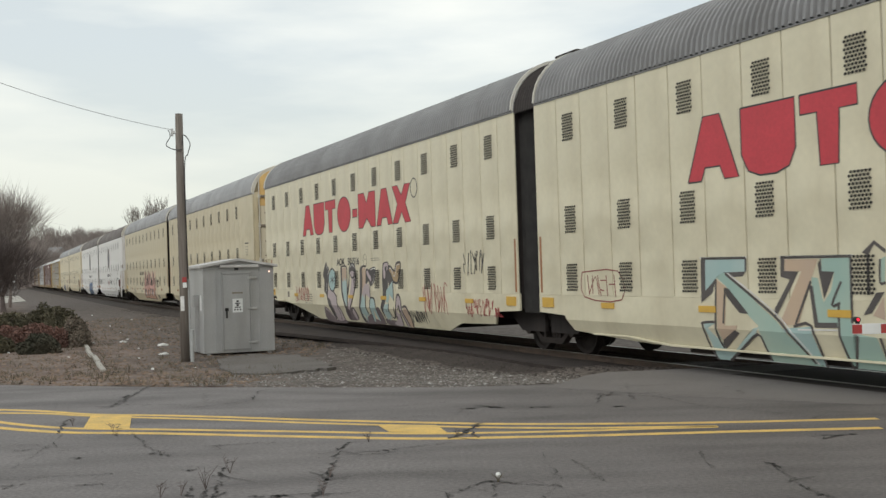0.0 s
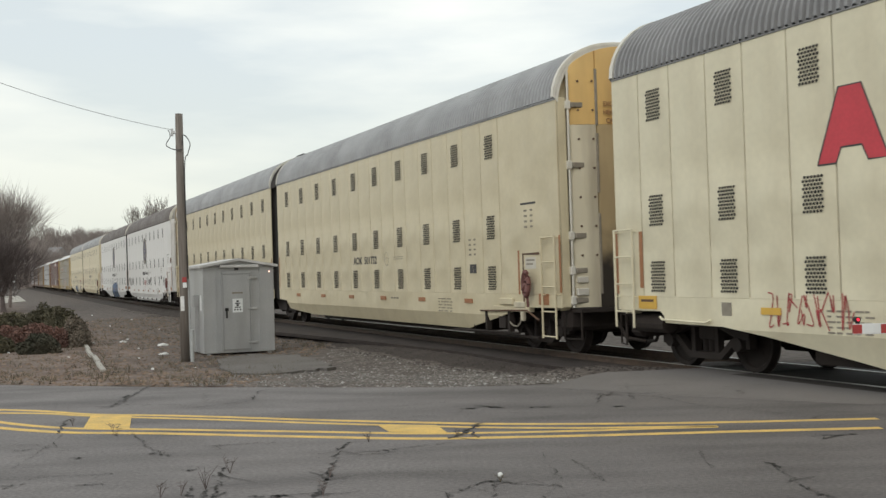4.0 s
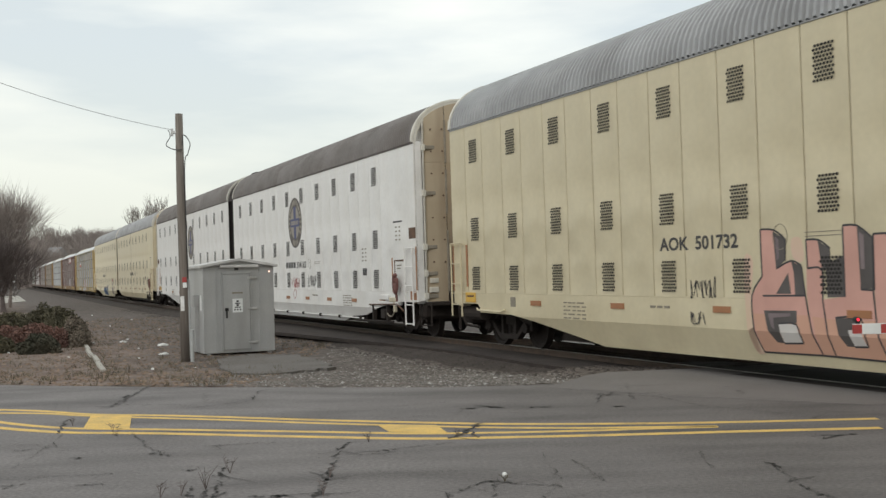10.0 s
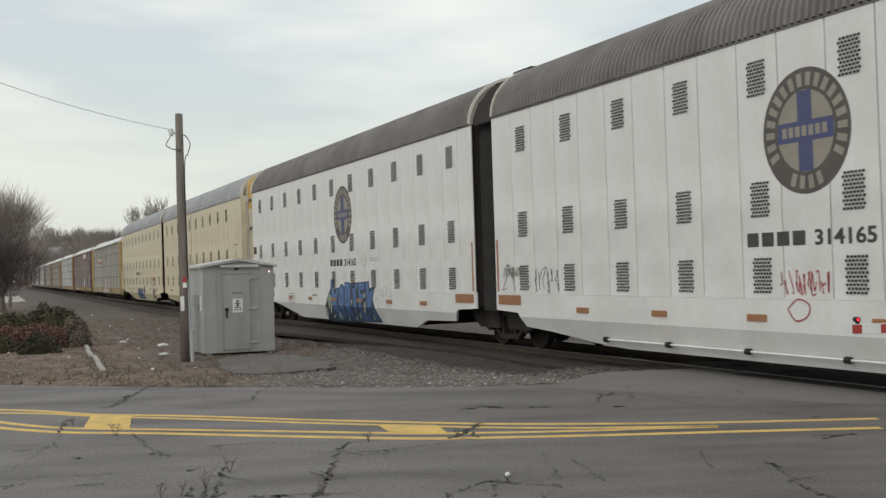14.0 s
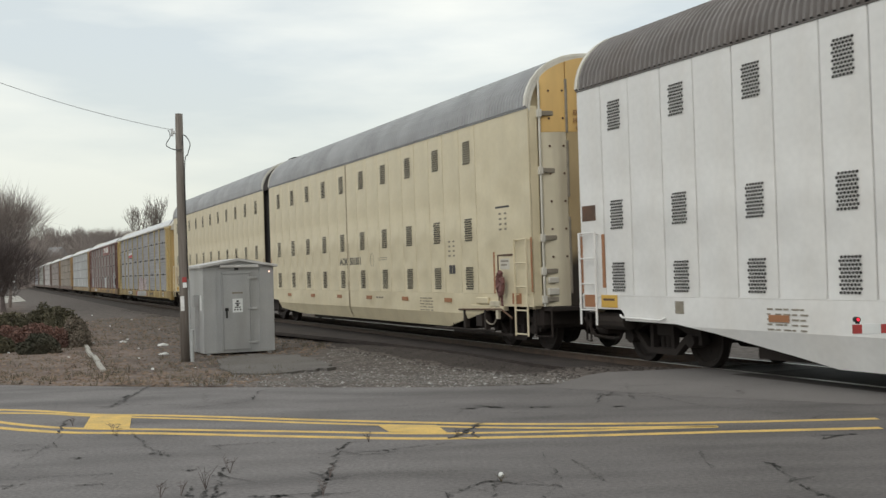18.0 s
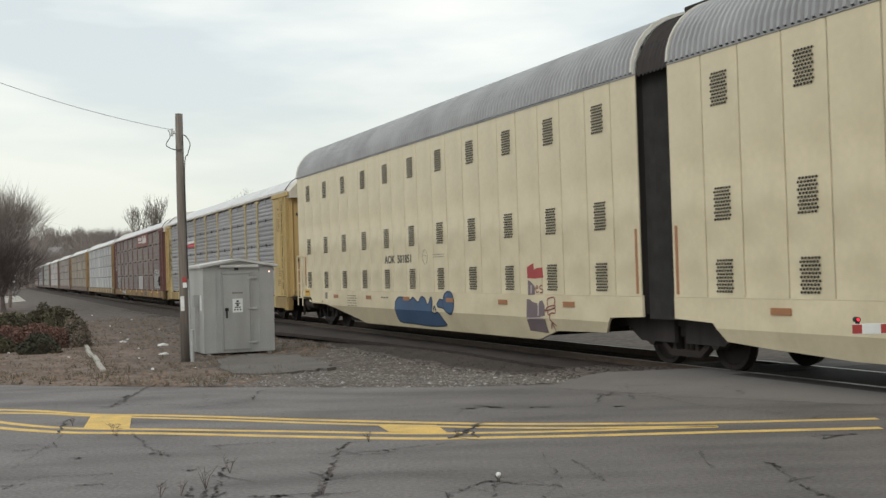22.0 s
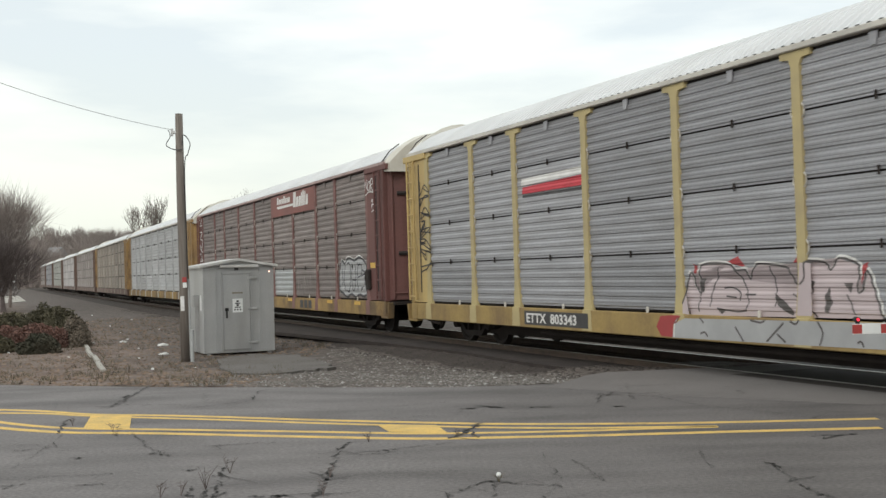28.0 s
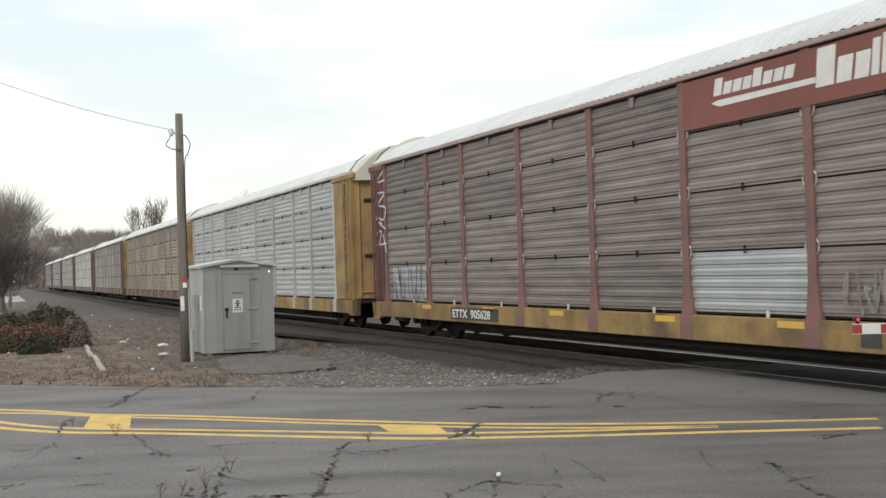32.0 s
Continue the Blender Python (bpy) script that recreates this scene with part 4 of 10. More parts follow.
def auto_unit(name_label, paint, roof, q_mid, door_end, group):
    """One half of an articulated covered car carrier. door_end: +1 with its coupler end ahead, -1 with it behind."""
    car = thing("rail_car", name_label, "rail car", group)
    L2 = AM_LEN / 2
    e = door_end
    # side walls: a lower sill with a deep belly, and panels above it
    belly = [(-L2, 0.97), (-9.12, 0.97), (-9.02, 0.9), (-8.98, 0.78), (-7.5, 0.77), (-6.57, 0.66), (-4.87, 0.40), (-4.1, 0.27), (6.4, 0.29), (7.25, 0.5), (9.1, 0.54), (9.35, 0.82), (L2, 0.86), (L2, 1.22), (-L2, 1.22)]
    if e > 0:
        belly = [(-L2, 0.86), (-9.4, 0.82), (-9.15, 0.54), (-8.2, 0.48), (-6.6, 0.33), (-5.6, 0.27), (3.9, 0.28), (4.8, 0.45), (6.2, 0.52), (7.33, 0.74), (8.75, 0.94), (L2, 0.95), (L2, 1.22), (-L2, 1.22)]
    if e > 0 and paint is not WHITE:
        belly[3:10] = [(-8.2, 0.48), (-6.6, 0.4), (5.85, 0.4), (6.24, 0.48), (7.74, 0.73)]
    for y in (SIDE_Y, HALF - 0.05):
        part("side_sill", tuck_under(prism(bmesh.new(), belly, y + 0.004, y + 0.05)), paint, car)
    # floor_pan is hung low to block daylight from the far side.
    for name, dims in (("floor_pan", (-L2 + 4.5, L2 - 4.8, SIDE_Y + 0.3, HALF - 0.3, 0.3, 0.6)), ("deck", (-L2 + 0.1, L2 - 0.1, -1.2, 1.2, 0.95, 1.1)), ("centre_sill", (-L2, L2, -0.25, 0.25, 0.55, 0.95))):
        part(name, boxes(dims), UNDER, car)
    # Near-black backing puts the shade in the panel seams into its colour.
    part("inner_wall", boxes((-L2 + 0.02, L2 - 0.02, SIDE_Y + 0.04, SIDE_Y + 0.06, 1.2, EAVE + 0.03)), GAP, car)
    part("side_wall", boxes((-L2 + 0.02, L2 - 0.02, HALF - 0.06, HALF - 0.01, 1.2, EAVE + 0.05)), paint, car)
    cols = [k * 1.825 + (0.07 if e > 0 else 0.0) for k in range(-5, 6 if e < 0 else 5)]
    edges = sorted({round(c + d, 3) for c in cols for d in (-0.44, 0.44)})
    edges = [-L2] + edges + [L2]
    for a, b in zip(edges, edges[1:]):
        w = round(b - a, 3)
        me = shared(("panel", w, paint.name), lambda: to_mesh("panel", boxes((-w / 2 + 0.011, w / 2 - 0.011, SIDE_Y, SIDE_Y + 0.03, 1.2, EAVE), bevel=0.006), paint))
        part("panel", me, paint, car).location = ((a + b) / 2, 0, 0)
    for c in cols:
        for z in (4.37, 2.63, 1.54):
            part("vent", VENT, HOLE_SHADE, car).location = (c, SIDE_Y, z)
    me = shared(("roof", roof.name), lambda: ribbed_roof(AM_LEN, HALF, EAVE, 1.12, 0.14, 0.044, roof))
    part("roof", me, roof, car)
    part("eave_trim", boxes((-L2 + 0.02, L2 - 0.02, SIDE_Y - 0.014, SIDE_Y + 0.05, EAVE + 0.001, EAVE + 0.022)), roof, car)
    for x in (-L2 + 0.06, L2 - 0.06):
        rim = roof_rim(AM_LEN, HALF, EAVE, 1.12, x, RIM, 0.05 if x * e > 0 else 0.02)
        rim.parent = car
    # coupler end: recessed clamshell doors, frame, ladder and steps
    x0 = e * L2
    white = paint is WHITE
    bulge = lambda v, out=0.0: x0 + e * (0.3 * (1 - (v / 1.5) ** 2) - 0.1 + out)

    def leaf(v0, v1, z0, z1, sgn, out):
        """A curved sheet of a door between two levels, cut to the roof's arch."""
        bm, cols_of = bmesh.new(), []
        for k in range(7):
            v = v0 + (v1 - v0) * k / 6
            top = min(z1, arch(v, HALF, EAVE, 1.12) - 0.07)
            cols_of.append([bm.verts.new((bulge(v, o), sgn * v, z)) for o, z in ((out, z0), (out, top), (out - 0.05, top), (out - 0.05, z0))])
        for a, b in zip(cols_of, cols_of[1:]):
            for q in range(4):
                bm.faces.new((a[q], b[q], b[(q + 1) % 4], a[(q + 1) % 4]))
        bm.faces.new(cols_of[0])
        bm.faces.new(cols_of[-1][::-1])
        return bm

    outer_mat, inner_mat, top_mat = (DOOR_BEIGE, DOOR_BEIGE, DOOR_BEIGE) if white else (DOOR_PALE, DOOR_SOOT, DOOR_TOP)
    for sgn in (-1, 1):
        d = part("end_door", leaf(0.76, 1.28, 0.95, 4.47, sgn, 0.0), outer_mat, car, "stained curved end door")
        part("upper_door", leaf(0.76, 1.28, 4.474, 9.0, sgn, 0.0), top_mat, d, "faded yellow upper door" if not white else "")
        n = part("end_door", leaf(0.04, 0.74, 0.95, 4.47, sgn, 0.012), DOOR_SOOT if not white else DOOR_BEIGE_SOOT, car, "end door with a sooty lower part")
        part("upper_door", leaf(0.04, 0.74, 4.474, 9.0, sgn, 0.012), top_mat, n, "faded yellow upper door" if not white else "")
        for z0, z1 in ((1.2, 2.75), (3.15, 4.3), (4.45, 5.55)):
            part("seam_bar", boxes((bulge(0.75, 0.012) - 0.02, bulge(0.75, 0.012) + 0.02, *sorted((sgn * 0.72, sgn * 0.77)), z0, z1), bevel=0.008), LETTER_GREY, d, "grey seam bar")
        part("lock_rod", tube(bmesh.new(), [(bulge(0.3, 0.03), sgn * 0.3, 1.0), (bulge(0.3, 0.03), sgn * 0.3, 5.6)], 0.022, n=6), RUST, n, "upright locking rod")
        part("lock_rod", tube(bmesh.new(), [(bulge(0.12, 0.03), sgn * 0.12, 1.0), (bulge(0.12, 0.03), sgn * 0.12, 5.7)], 0.03, n=6), RUST, n, "upright locking rod")
        part("edge_rod", tube(bmesh.new(), [(x0 + e * 0.02, sgn * 1.31, 0.95), (x0 + e * 0.02, sgn * 1.31, EAVE + 0.55)], 0.024, n=6), RIM if not white else RAIL_GREY, d, "pale hinge tube")
        for z in (1.09, 1.66, 2.33, 3.69, 4.85):
            part("hinge", boxes((bulge(1.12, 0.0) - 0.04, bulge(1.12, 0.0) + 0.035, *sorted((sgn * 1.0, sgn * 1.25)), z - 0.05, z + 0.05), bevel=0.01), LETTER_GREY, d, "grey hinge plate")
            part("hinge_pin", boxes((x0 - 0.02, x0 + 0.055, *sorted((sgn * 1.26, sgn * 1.36)), z - 0.08, z + 0.08), bevel=0.01), RIM, d, "pale hinge block")
        bolt = shared("bolt", lambda: to_mesh("bolt", tube(bmesh.new(), [(-0.01, 0, 0), (0.01, 0, 0)], 0.022, n=8), RUST))
        for k in range(7):
            for v in (1.1, 0.82):
                part("bolt", bolt, RUST, d).location = (bulge(v, 0.01), sgn * v, 1.95 + k * 0.56)
        part("lock_box", boxes((bulge(1.1) - 0.04, bulge(1.1) + 0.05, *sorted((sgn * 1.0, sgn * 1.24)), 1.18, 1.32), (bulge(1.1) - 0.04, bulge(1.1) + 0.045, *sorted((sgn * 1.0, sgn * 1.22)), 1.42, 1.54), bevel=0.012), END_CREAM, d, "pale lock boxes")
        part("corner_post", boxes((min(x0 - e * 0.22, x0 - e * 0.012), max(x0 - e * 0.22, x0 - e * 0.012), *sorted((sgn * 1.33, sgn * 1.53)), 0.95, EAVE + 0.05), bevel=0.02), paint, car)
    if not white:
        for i, words in enumerate(("EXCESS", "HEIGHT", "CAR")):
            lettering("door_words", words, 0.13, DOOR_INK, car, Matrix.Translation((bulge(0.5, 0.02), -0.62 + 0.06 * (i == 2), 4.82 - 0.16 * i)) @ pose(0, 0, 0, 0, 0, 78), "faded stencilled words on the door", 0.8)
    part("end_frame", arch_plate(x0 - e * 0.15, 0.03), paint, car)
    part("end_wall", arch_plate(x0 - e * 0.34, 0.05), outer_mat, car)
    part("end_beam", boxes((min(x0 - e * 0.45, x0 - e * 0.05), max(x0 - e * 0.45, x0 - e * 0.05), -1.38, 1.38, 0.5, 0.93), bevel=0.08), UNDER, car, "sooty end beam under the doors")
    far = -e * (L2 - 0.12)
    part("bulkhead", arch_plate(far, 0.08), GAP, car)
    lad = bmesh.new()
    xa, xb = x0 - e * 0.08, x0 - e * 0.62
    for x in (xa, xb):
        tube(lad, [(x, SIDE_Y - 0.09, 0.36 if e > 0 else 0.68), (x, SIDE_Y - 0.09, 2.35)], 0.022, n=6)
    for z in (0.4, 0.88, 1.36, 1.84, 2.32) if e > 0 else (0.95, 1.42, 1.88, 2.34):
        tube(lad, [(xa, SIDE_Y - 0.09, z), (xb, SIDE_Y - 0.09, z)], 0.016, n=5)
    for x in (xa, xb):
        for z in (1.2, 2.3):
            tube(lad, [(x, SIDE_Y - 0.09, z), (x, SIDE_Y + 0.01, z)], 0.014, n=5)
    part("ladder", lad, paint, car, "painted steel side ladder")
    step = bmesh.new()
    tube(step, [(x0 - e * 0.1, SIDE_Y + 0.1, 0.9), (x0 - e * 0.1, SIDE_Y + 0.1, 0.36), (x0 + e * 0.3, SIDE_Y + 0.25, 0.36), (x0 + e * 0.3, SIDE_Y + 0.25, 0.9)], 0.022, n=5)
    box(step, x0 - 0.3, x0 + 0.3, -1.3, 1.3, 0.86, 0.94)
    part("end_step", step, UNDER, car, "end platform and sill step")
    cp = boxes((min(x0 - e * 0.6, x0 + e * 0.92), max(x0 - e * 0.6, x0 + e * 0.92), -0.12, 0.12, 0.62, 0.86), bevel=0.02)
    box(cp, x0 + e * 0.8 - 0.16, x0 + e * 0.8 + 0.16, -0.22, 0.16, 0.58, 0.92, 0.05)
    tube(cp, [(x0 + e * 0.2, -0.5, 0.7), (x0 + e * 0.5, -0.45, 0.35), (x0 + e * 0.95, -0.3, 0.3)], 0.035, n=6)
    part("coupler", cp, UNDER, car, "black coupler and air hose")
    add_truck(car, x0 - e * 1.75)
    # reflectors along the sill
    refl = REFLECTOR_YELLOW if paint is CREAM else REFLECTOR
    rm = shared(("reflector", refl.name), lambda: to_mesh("reflector", boxes((-0.21, 0.21, -0.014, 0.0, -0.05, 0.05)), refl))
    marks = (-7.85, -5.0, -2.2, 0.52, 3.3, 6.1) if e > 0 else (-6.4, -3.4, -0.5, 2.3, 5.1, 7.9)
    if paint is WHITE:
        marks = (-6.8, -4.36, -1.92, 0.51, 2.94, 5.38, 7.8) if e > 0 else (-5.05, -2.62, -0.1, 2.36, 4.82, 7.27)
    for x in marks:
        part("reflector", rm, refl, car).location = (x, SIDE_Y, 0.93 if paint is WHITE else 1.03)
    if e < 0:
        part("corner_plate", boxes((-9.72, -9.2, SIDE_Y - 0.012, SIDE_Y, 1.0, 1.22), bevel=0.004), REFLECTOR_YELLOW, car, "yellow plate above the corner step")
        part("plate_bar", boxes((-9.64, -9.28, SIDE_Y - 0.015, SIDE_Y - 0.011, 1.12, 1.16)), RUST, car)
        part("strap", boxes((-9.66, -9.56, SIDE_Y - 0.006, SIDE_Y, 1.35, 2.3)), REFLECTOR, car, "faded orange strip beside the ladder")
        part("sill_handrail", tube(bmesh.new(), [(-9.05, SIDE_Y - 0.05, 0.88), (-8.98, SIDE_Y - 0.06, 0.84), (-7.85, SIDE_Y - 0.06, 0.82), (-7.77, SIDE_Y - 0.02, 0.86)], 0.02, n=6), paint, car, "thin handrail along the sill")
        part("stencil_box", boxes((-7.51, -7.28, SIDE_Y - 0.003, SIDE_Y, 0.94, 1.14)), LETTER_GREY, car, "dark square stencil")
        part("air_tank", tube(bmesh.new(), [(-10.1, SIDE_Y + 0.25, 0.75), (-9.2, SIDE_Y + 0.25, 0.75)], 0.16, n=12), UNDER, car, "black air tank")
    # small stencil bars
    sx = 2.02 if e < 0 and paint is WHITE else 0.0
    bars = bmesh.new()
    for k in range(5):
        for j in range(5):
            x = (4.34 if e > 0 else -5.3) + j * 0.17
            box(bars, x, x + (0.14, 0.1, 0.15, 0.07, 0.12)[(j + k) % 5], SIDE_Y - 0.003, SIDE_Y + 0.004, 0.76 + k * 0.072, 0.785 + k * 0.072)
    for j in range(3):
        x = (1.1 if e > 0 else -2.4) + j * 0.2
        box(bars, x, x + 0.15, SIDE_Y - 0.003, SIDE_Y + 0.004, 1.02, 1.06)
    for k in range(2):
        box(bars, 1.35 + sx, 2.05 + sx, SIDE_Y - 0.005, SIDE_Y, 2.06 + k * 0.055, 2.072 + k * 0.055)
    tagged(part("stencil", bars, LETTER_GREY, car, "small faded stencilled lines"), kind="stuff")
    ring = stroke(bmesh.new(), disc(0.85 + sx, 2.08, 0.15, 0.18, 20), 0.008, SIDE_Y - 0.006, SIDE_Y, closed=True)
    part("round_stencil", ring, LETTER_GREY, car, "round faded stencil")
    part("stencil_bar", boxes((0.79 + sx, 0.91 + sx, SIDE_Y - 0.006, SIDE_Y, 2.1, 2.112)), LETTER_GREY, car)
    if paint is WHITE:
        x = -e * (L2 - 0.62)
        part("corner_plate", boxes((x - 0.5, x + 0.5, SIDE_Y - 0.008, SIDE_Y, 0.98, 1.18)), REFLECTOR, car, "faded orange plate beside the joint")
    if e > 0 and paint is WHITE:
        part("sill_pipe", tube(bmesh.new(), [(-6.2, SIDE_Y + 0.06, 0.42), (6.0, SIDE_Y + 0.06, 0.42)], 0.02, n=6), paint, car, "thin pipe along the sill")
        for x in (-6.1, -4.2, -2.2, -0.2, 1.8, 3.8, 5.8):
            part("pipe_clamp", tube(bmesh.new(), [(x - 0.05, SIDE_Y + 0.05, 0.42), (x + 0.05, SIDE_Y + 0.05, 0.42)], 0.05, n=8), UNDER, car, "dark pipe clamp")
    if e > 0 and paint is CREAM:
        pipe = tube(bmesh.new(), [(-8.5, SIDE_Y + 0.09, 0.5), (-7.4, SIDE_Y + 0.09, 0.5), (-6.1, SIDE_Y + 0.08, 0.41), (4.0, SIDE_Y + 0.08, 0.43)], 0.02, n=5)
        part("sill_pipe", pipe, paint, car, "thin pipe along the sill")
    if paint is CREAM:
        x = -e * (L2 - 0.36)
        part("corner_reflector", boxes((x - 0.22, x + 0.22, SIDE_Y - 0.014, SIDE_Y, 0.96, 1.15)), REFLECTOR_YELLOW, car, "yellow reflector plate beside the joint")
    for x in (x0 - e * 0.02, -x0 + e * 0.12):
        part("corner_strip", boxes((x - 0.035, x + 0.035, SIDE_Y - 0.006, SIDE_Y, 1.25, 2.35)), REFLECTOR, car, "faded orange corner strip")
    if e > 0:
        hatch = bmesh.new()
        stroke(hatch, [(L2 - 1.55, 0.98), (L2 - 1.55, 2.02), (L2 - 0.85, 2.02)], 0.05, SIDE_Y - 0.01, SIDE_Y)
        part("hatch_frame", hatch, RUST, car, "dark corner frame of a hatch")
        wheel = bmesh.new()
        tube(wheel, [(L2 - 1.2 + 0.12 * math.cos(k * 0.52), SIDE_Y - 0.14, 1.42 + 0.24 * math.sin(k * 0.52)) for k in range(13)], 0.05, n=6)
        for k in range(4):
            tube(wheel, [(L2 - 1.2, SIDE_Y - 0.1, 1.45), (L2 - 1.2 + 0.1 * math.cos(k * 1.57 + 0.5), SIDE_Y - 0.16, 1.42 + 0.2 * math.sin(k * 1.57 + 0.5))], 0.05, n=5)
        tube(wheel, [(L2 - 1.2, SIDE_Y - 0.12, 1.2), (L2 - 1.2, SIDE_Y - 0.1, 0.95)], 0.03, n=5)
        part("brake_wheel", wheel, RACK_OXIDE, car, "faded red hand brake wheel")
        gear = bmesh.new()
        part("side_shelf", boxes((L2 - 2.95, L2 - 1.3, SIDE_Y - 0.03, SIDE_Y + 0.1, 0.84, 0.95), bevel=0.012), paint, car, "painted shelf over the brake gear")
        part("strap", boxes((L2 - 1.78, L2 - 1.71, SIDE_Y - 0.006, SIDE_Y, 1.2, 2.1)), REFLECTOR, car, "faded orange strip beside the hatch")
        part("notice", boxes((L2 - 1.45, L2 - 1.0, SIDE_Y - 0.004, SIDE_Y, 1.72, 1.95)), END_CREAM if not white else LETTER_WHITE, car, "pale stencilled notice in the hatch")
        part("notice_bar", boxes((L2 - 1.4, L2 - 1.05, SIDE_Y - 0.007, SIDE_Y, 1.88, 1.91)), LETTER_GREY, car)
        part("notice_bar", boxes((L2 - 1.4, L2 - 1.12, SIDE_Y - 0.007, SIDE_Y, 1.8, 1.83)), LETTER_GREY, car)
        part("table_bar", boxes((L2 - 1.6, L2 - 0.95, SIDE_Y - 0.005, SIDE_Y, 3.02, 3.06)), LETTER_BLACK, car, "black line over the data table")
        part("hose", tube(bmesh.new(), smooth_line([(L2 - 2.3, SIDE_Y + 0.02, 0.84), (L2 - 2.2, SIDE_Y + 0.0, 0.6), (L2 - 1.9, SIDE_Y + 0.02, 0.55), (L2 - 1.7, SIDE_Y + 0.05, 0.8)], 4), 0.018, n=6), LETTER_GREY, car, "grey looped brake hose")
        tube(gear, [(L2 - 4.2, SIDE_Y + 0.1, 0.42), (L2 - 4.2, SIDE_Y + 0.1, 0.78), (L2 - 2.6, SIDE_Y + 0.1, 0.78)], 0.02, n=5)
        box(gear, L2 - 2.75, L2 - 2.45, SIDE_Y + 0.0, SIDE_Y + 0.25, 0.48, 0.72)
        tube(gear, [(L2 - 4.6, SIDE_Y + 0.3, 0.3), (L2 - 1.5, SIDE_Y + 0.3, 0.3)], 0.04, n=6)
        part("brake_gear", gear, UNDER, car, "brake rods and brackets")
        part("tool_box", boxes((L2 - 2.6, L2 - 2.0, SIDE_Y - 0.06, SIDE_Y, 0.98, 1.12), bevel=0.015), paint, car, "painted riveted box on the sill")
        part("brake_valve", boxes((L2 - 1.95, L2 - 1.45, SIDE_Y - 0.05, SIDE_Y + 0.02, 0.93, 1.05), (L2 - 1.68, L2 - 1.57, SIDE_Y - 0.04, SIDE_Y + 0.04, 0.66, 0.93), bevel=0.012), DOOR_PALE, car, "dusty brake valve on a bracket")
        pipe = tube(bmesh.new(), [(L2 - 3.6, SIDE_Y - 0.03, 0.83), (L2 - 1.4, SIDE_Y - 0.03, 0.88), (L2 - 0.9, SIDE_Y - 0.03, 0.7)], 0.02, n=6)
        part("air_pipe", pipe, RUST, car)
        rod = tube(bmesh.new(), [(L2 - 5.2, SIDE_Y + 0.05, 0.36), (L2 - 1.9, SIDE_Y + 0.05, 0.4)], 0.028, n=6)
        part("pull_rod", rod, UNDER, car, "sooty brake pull rod")
        for x in (L2 - 3.4, L2 - 2.3):
            part("bracket", boxes((x, x + 0.09, SIDE_Y - 0.02, SIDE_Y + 0.1, 0.42, 0.84), bevel=0.01), UNDER, car)
        for x, z, m in ((L2 - 3.98, 1.75, LETTER_BLACK), (L2 - 3.98, 2.25, LETTER_GREY), (L2 - 1.25, 2.75, LETTER_GREY)):
            tab = bmesh.new()
            if m is LETTER_BLACK:
                box(tab, x - 0.17, x - 0.01, SIDE_Y - 0.005, SIDE_Y, z - 0.1, z + 0.1)
                box(tab, x + 0.01, x + 0.17, SIDE_Y - 0.005, SIDE_Y, z - 0.1, z + 0.1)
            else:
                for k in range(4):
                    box(tab, x - 0.2, x - 0.08, SIDE_Y - 0.005, SIDE_Y, z - 0.2 + k * 0.11, z - 0.16 + k * 0.11)
                    box(tab, x + 0.06, x + 0.16, SIDE_Y - 0.005, SIDE_Y, z - 0.2 + k * 0.11, z - 0.16 + k * 0.11)
            tagged(part("data_table", tab, m, car, "small stencilled data table"), kind="stuff")
        # bellows to the other half and the shared truck below them
        fold = [(-L2 - 0.93 + k * 0.0775, 0.07 * (k % 2)) for k in range(13)]
        bell = rings(bmesh.new(), [[(x, y * (1.4 - d), z - d * (z > 2)) for y, z in ((-1, 0.82), (1, 0.82), (1, EAVE + 0.5), (-1, EAVE + 0.5))] for x, d in fold])
        part("bellows", bell, BLACK, car, "black folded rubber bellows")
        cap = bmesh.new()
        for k in range(8):
            xa = -L2 - 0.9 + k * 0.11
            pts = [(y * 0.995, arch(y, HALF, EAVE, 1.12) - 0.005) for y in [math.sin(-math.pi / 2 + math.pi * i / 14) * HALF for i in range(15)]]
            for (y0, z0), (y1, z1) in zip(pts, pts[1:]):
                low = 0.05
                vs = [cap.verts.new(p) for p in ((xa, y0, z0 - low), (xa + 0.06, y0, z0), (xa + 0.06, y1, z1), (xa, y1, z1 - low))]
                ws = [cap.verts.new(p) for p in ((xa + 0.11, y0, z0 - low), (xa + 0.11, y1, z1 - low))]
                cap.faces.new(vs)
                cap.faces.new((vs[1], ws[0], ws[1], vs[2]))
        part("bellows_hood", cap, GAP, car, "dark ribbed hood over the joint")
        part("joint_cap", boxes((-L2 - 0.85, -L2 + 0.02, -0.55, 0.55, EAVE + 1.1, EAVE + 1.2), bevel=0.02), UNDER, car, "dark cap plate over the joint")
        add_truck(car, -L2 - 0.42)
    # Dark sheet stands in for the shaded interior beside the joint truck.
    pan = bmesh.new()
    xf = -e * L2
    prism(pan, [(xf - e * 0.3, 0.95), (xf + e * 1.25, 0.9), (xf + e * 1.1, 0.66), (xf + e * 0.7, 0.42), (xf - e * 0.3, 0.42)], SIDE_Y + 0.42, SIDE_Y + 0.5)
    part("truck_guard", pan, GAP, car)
    CARS.append((car, q_mid))
    return car


CARS = []
RACK_LEN, RACK_HALF, RACK_EAVE, DECK, RACK_RISE = 27.1, 1.50, 4.66, 0.95, 0.66
POSTS = [-11.45, -8.8, -6.7, -3.89, -1.04, 1.8, 4.65, 7.48, 9.58, 12.15]      # towards the train's rear


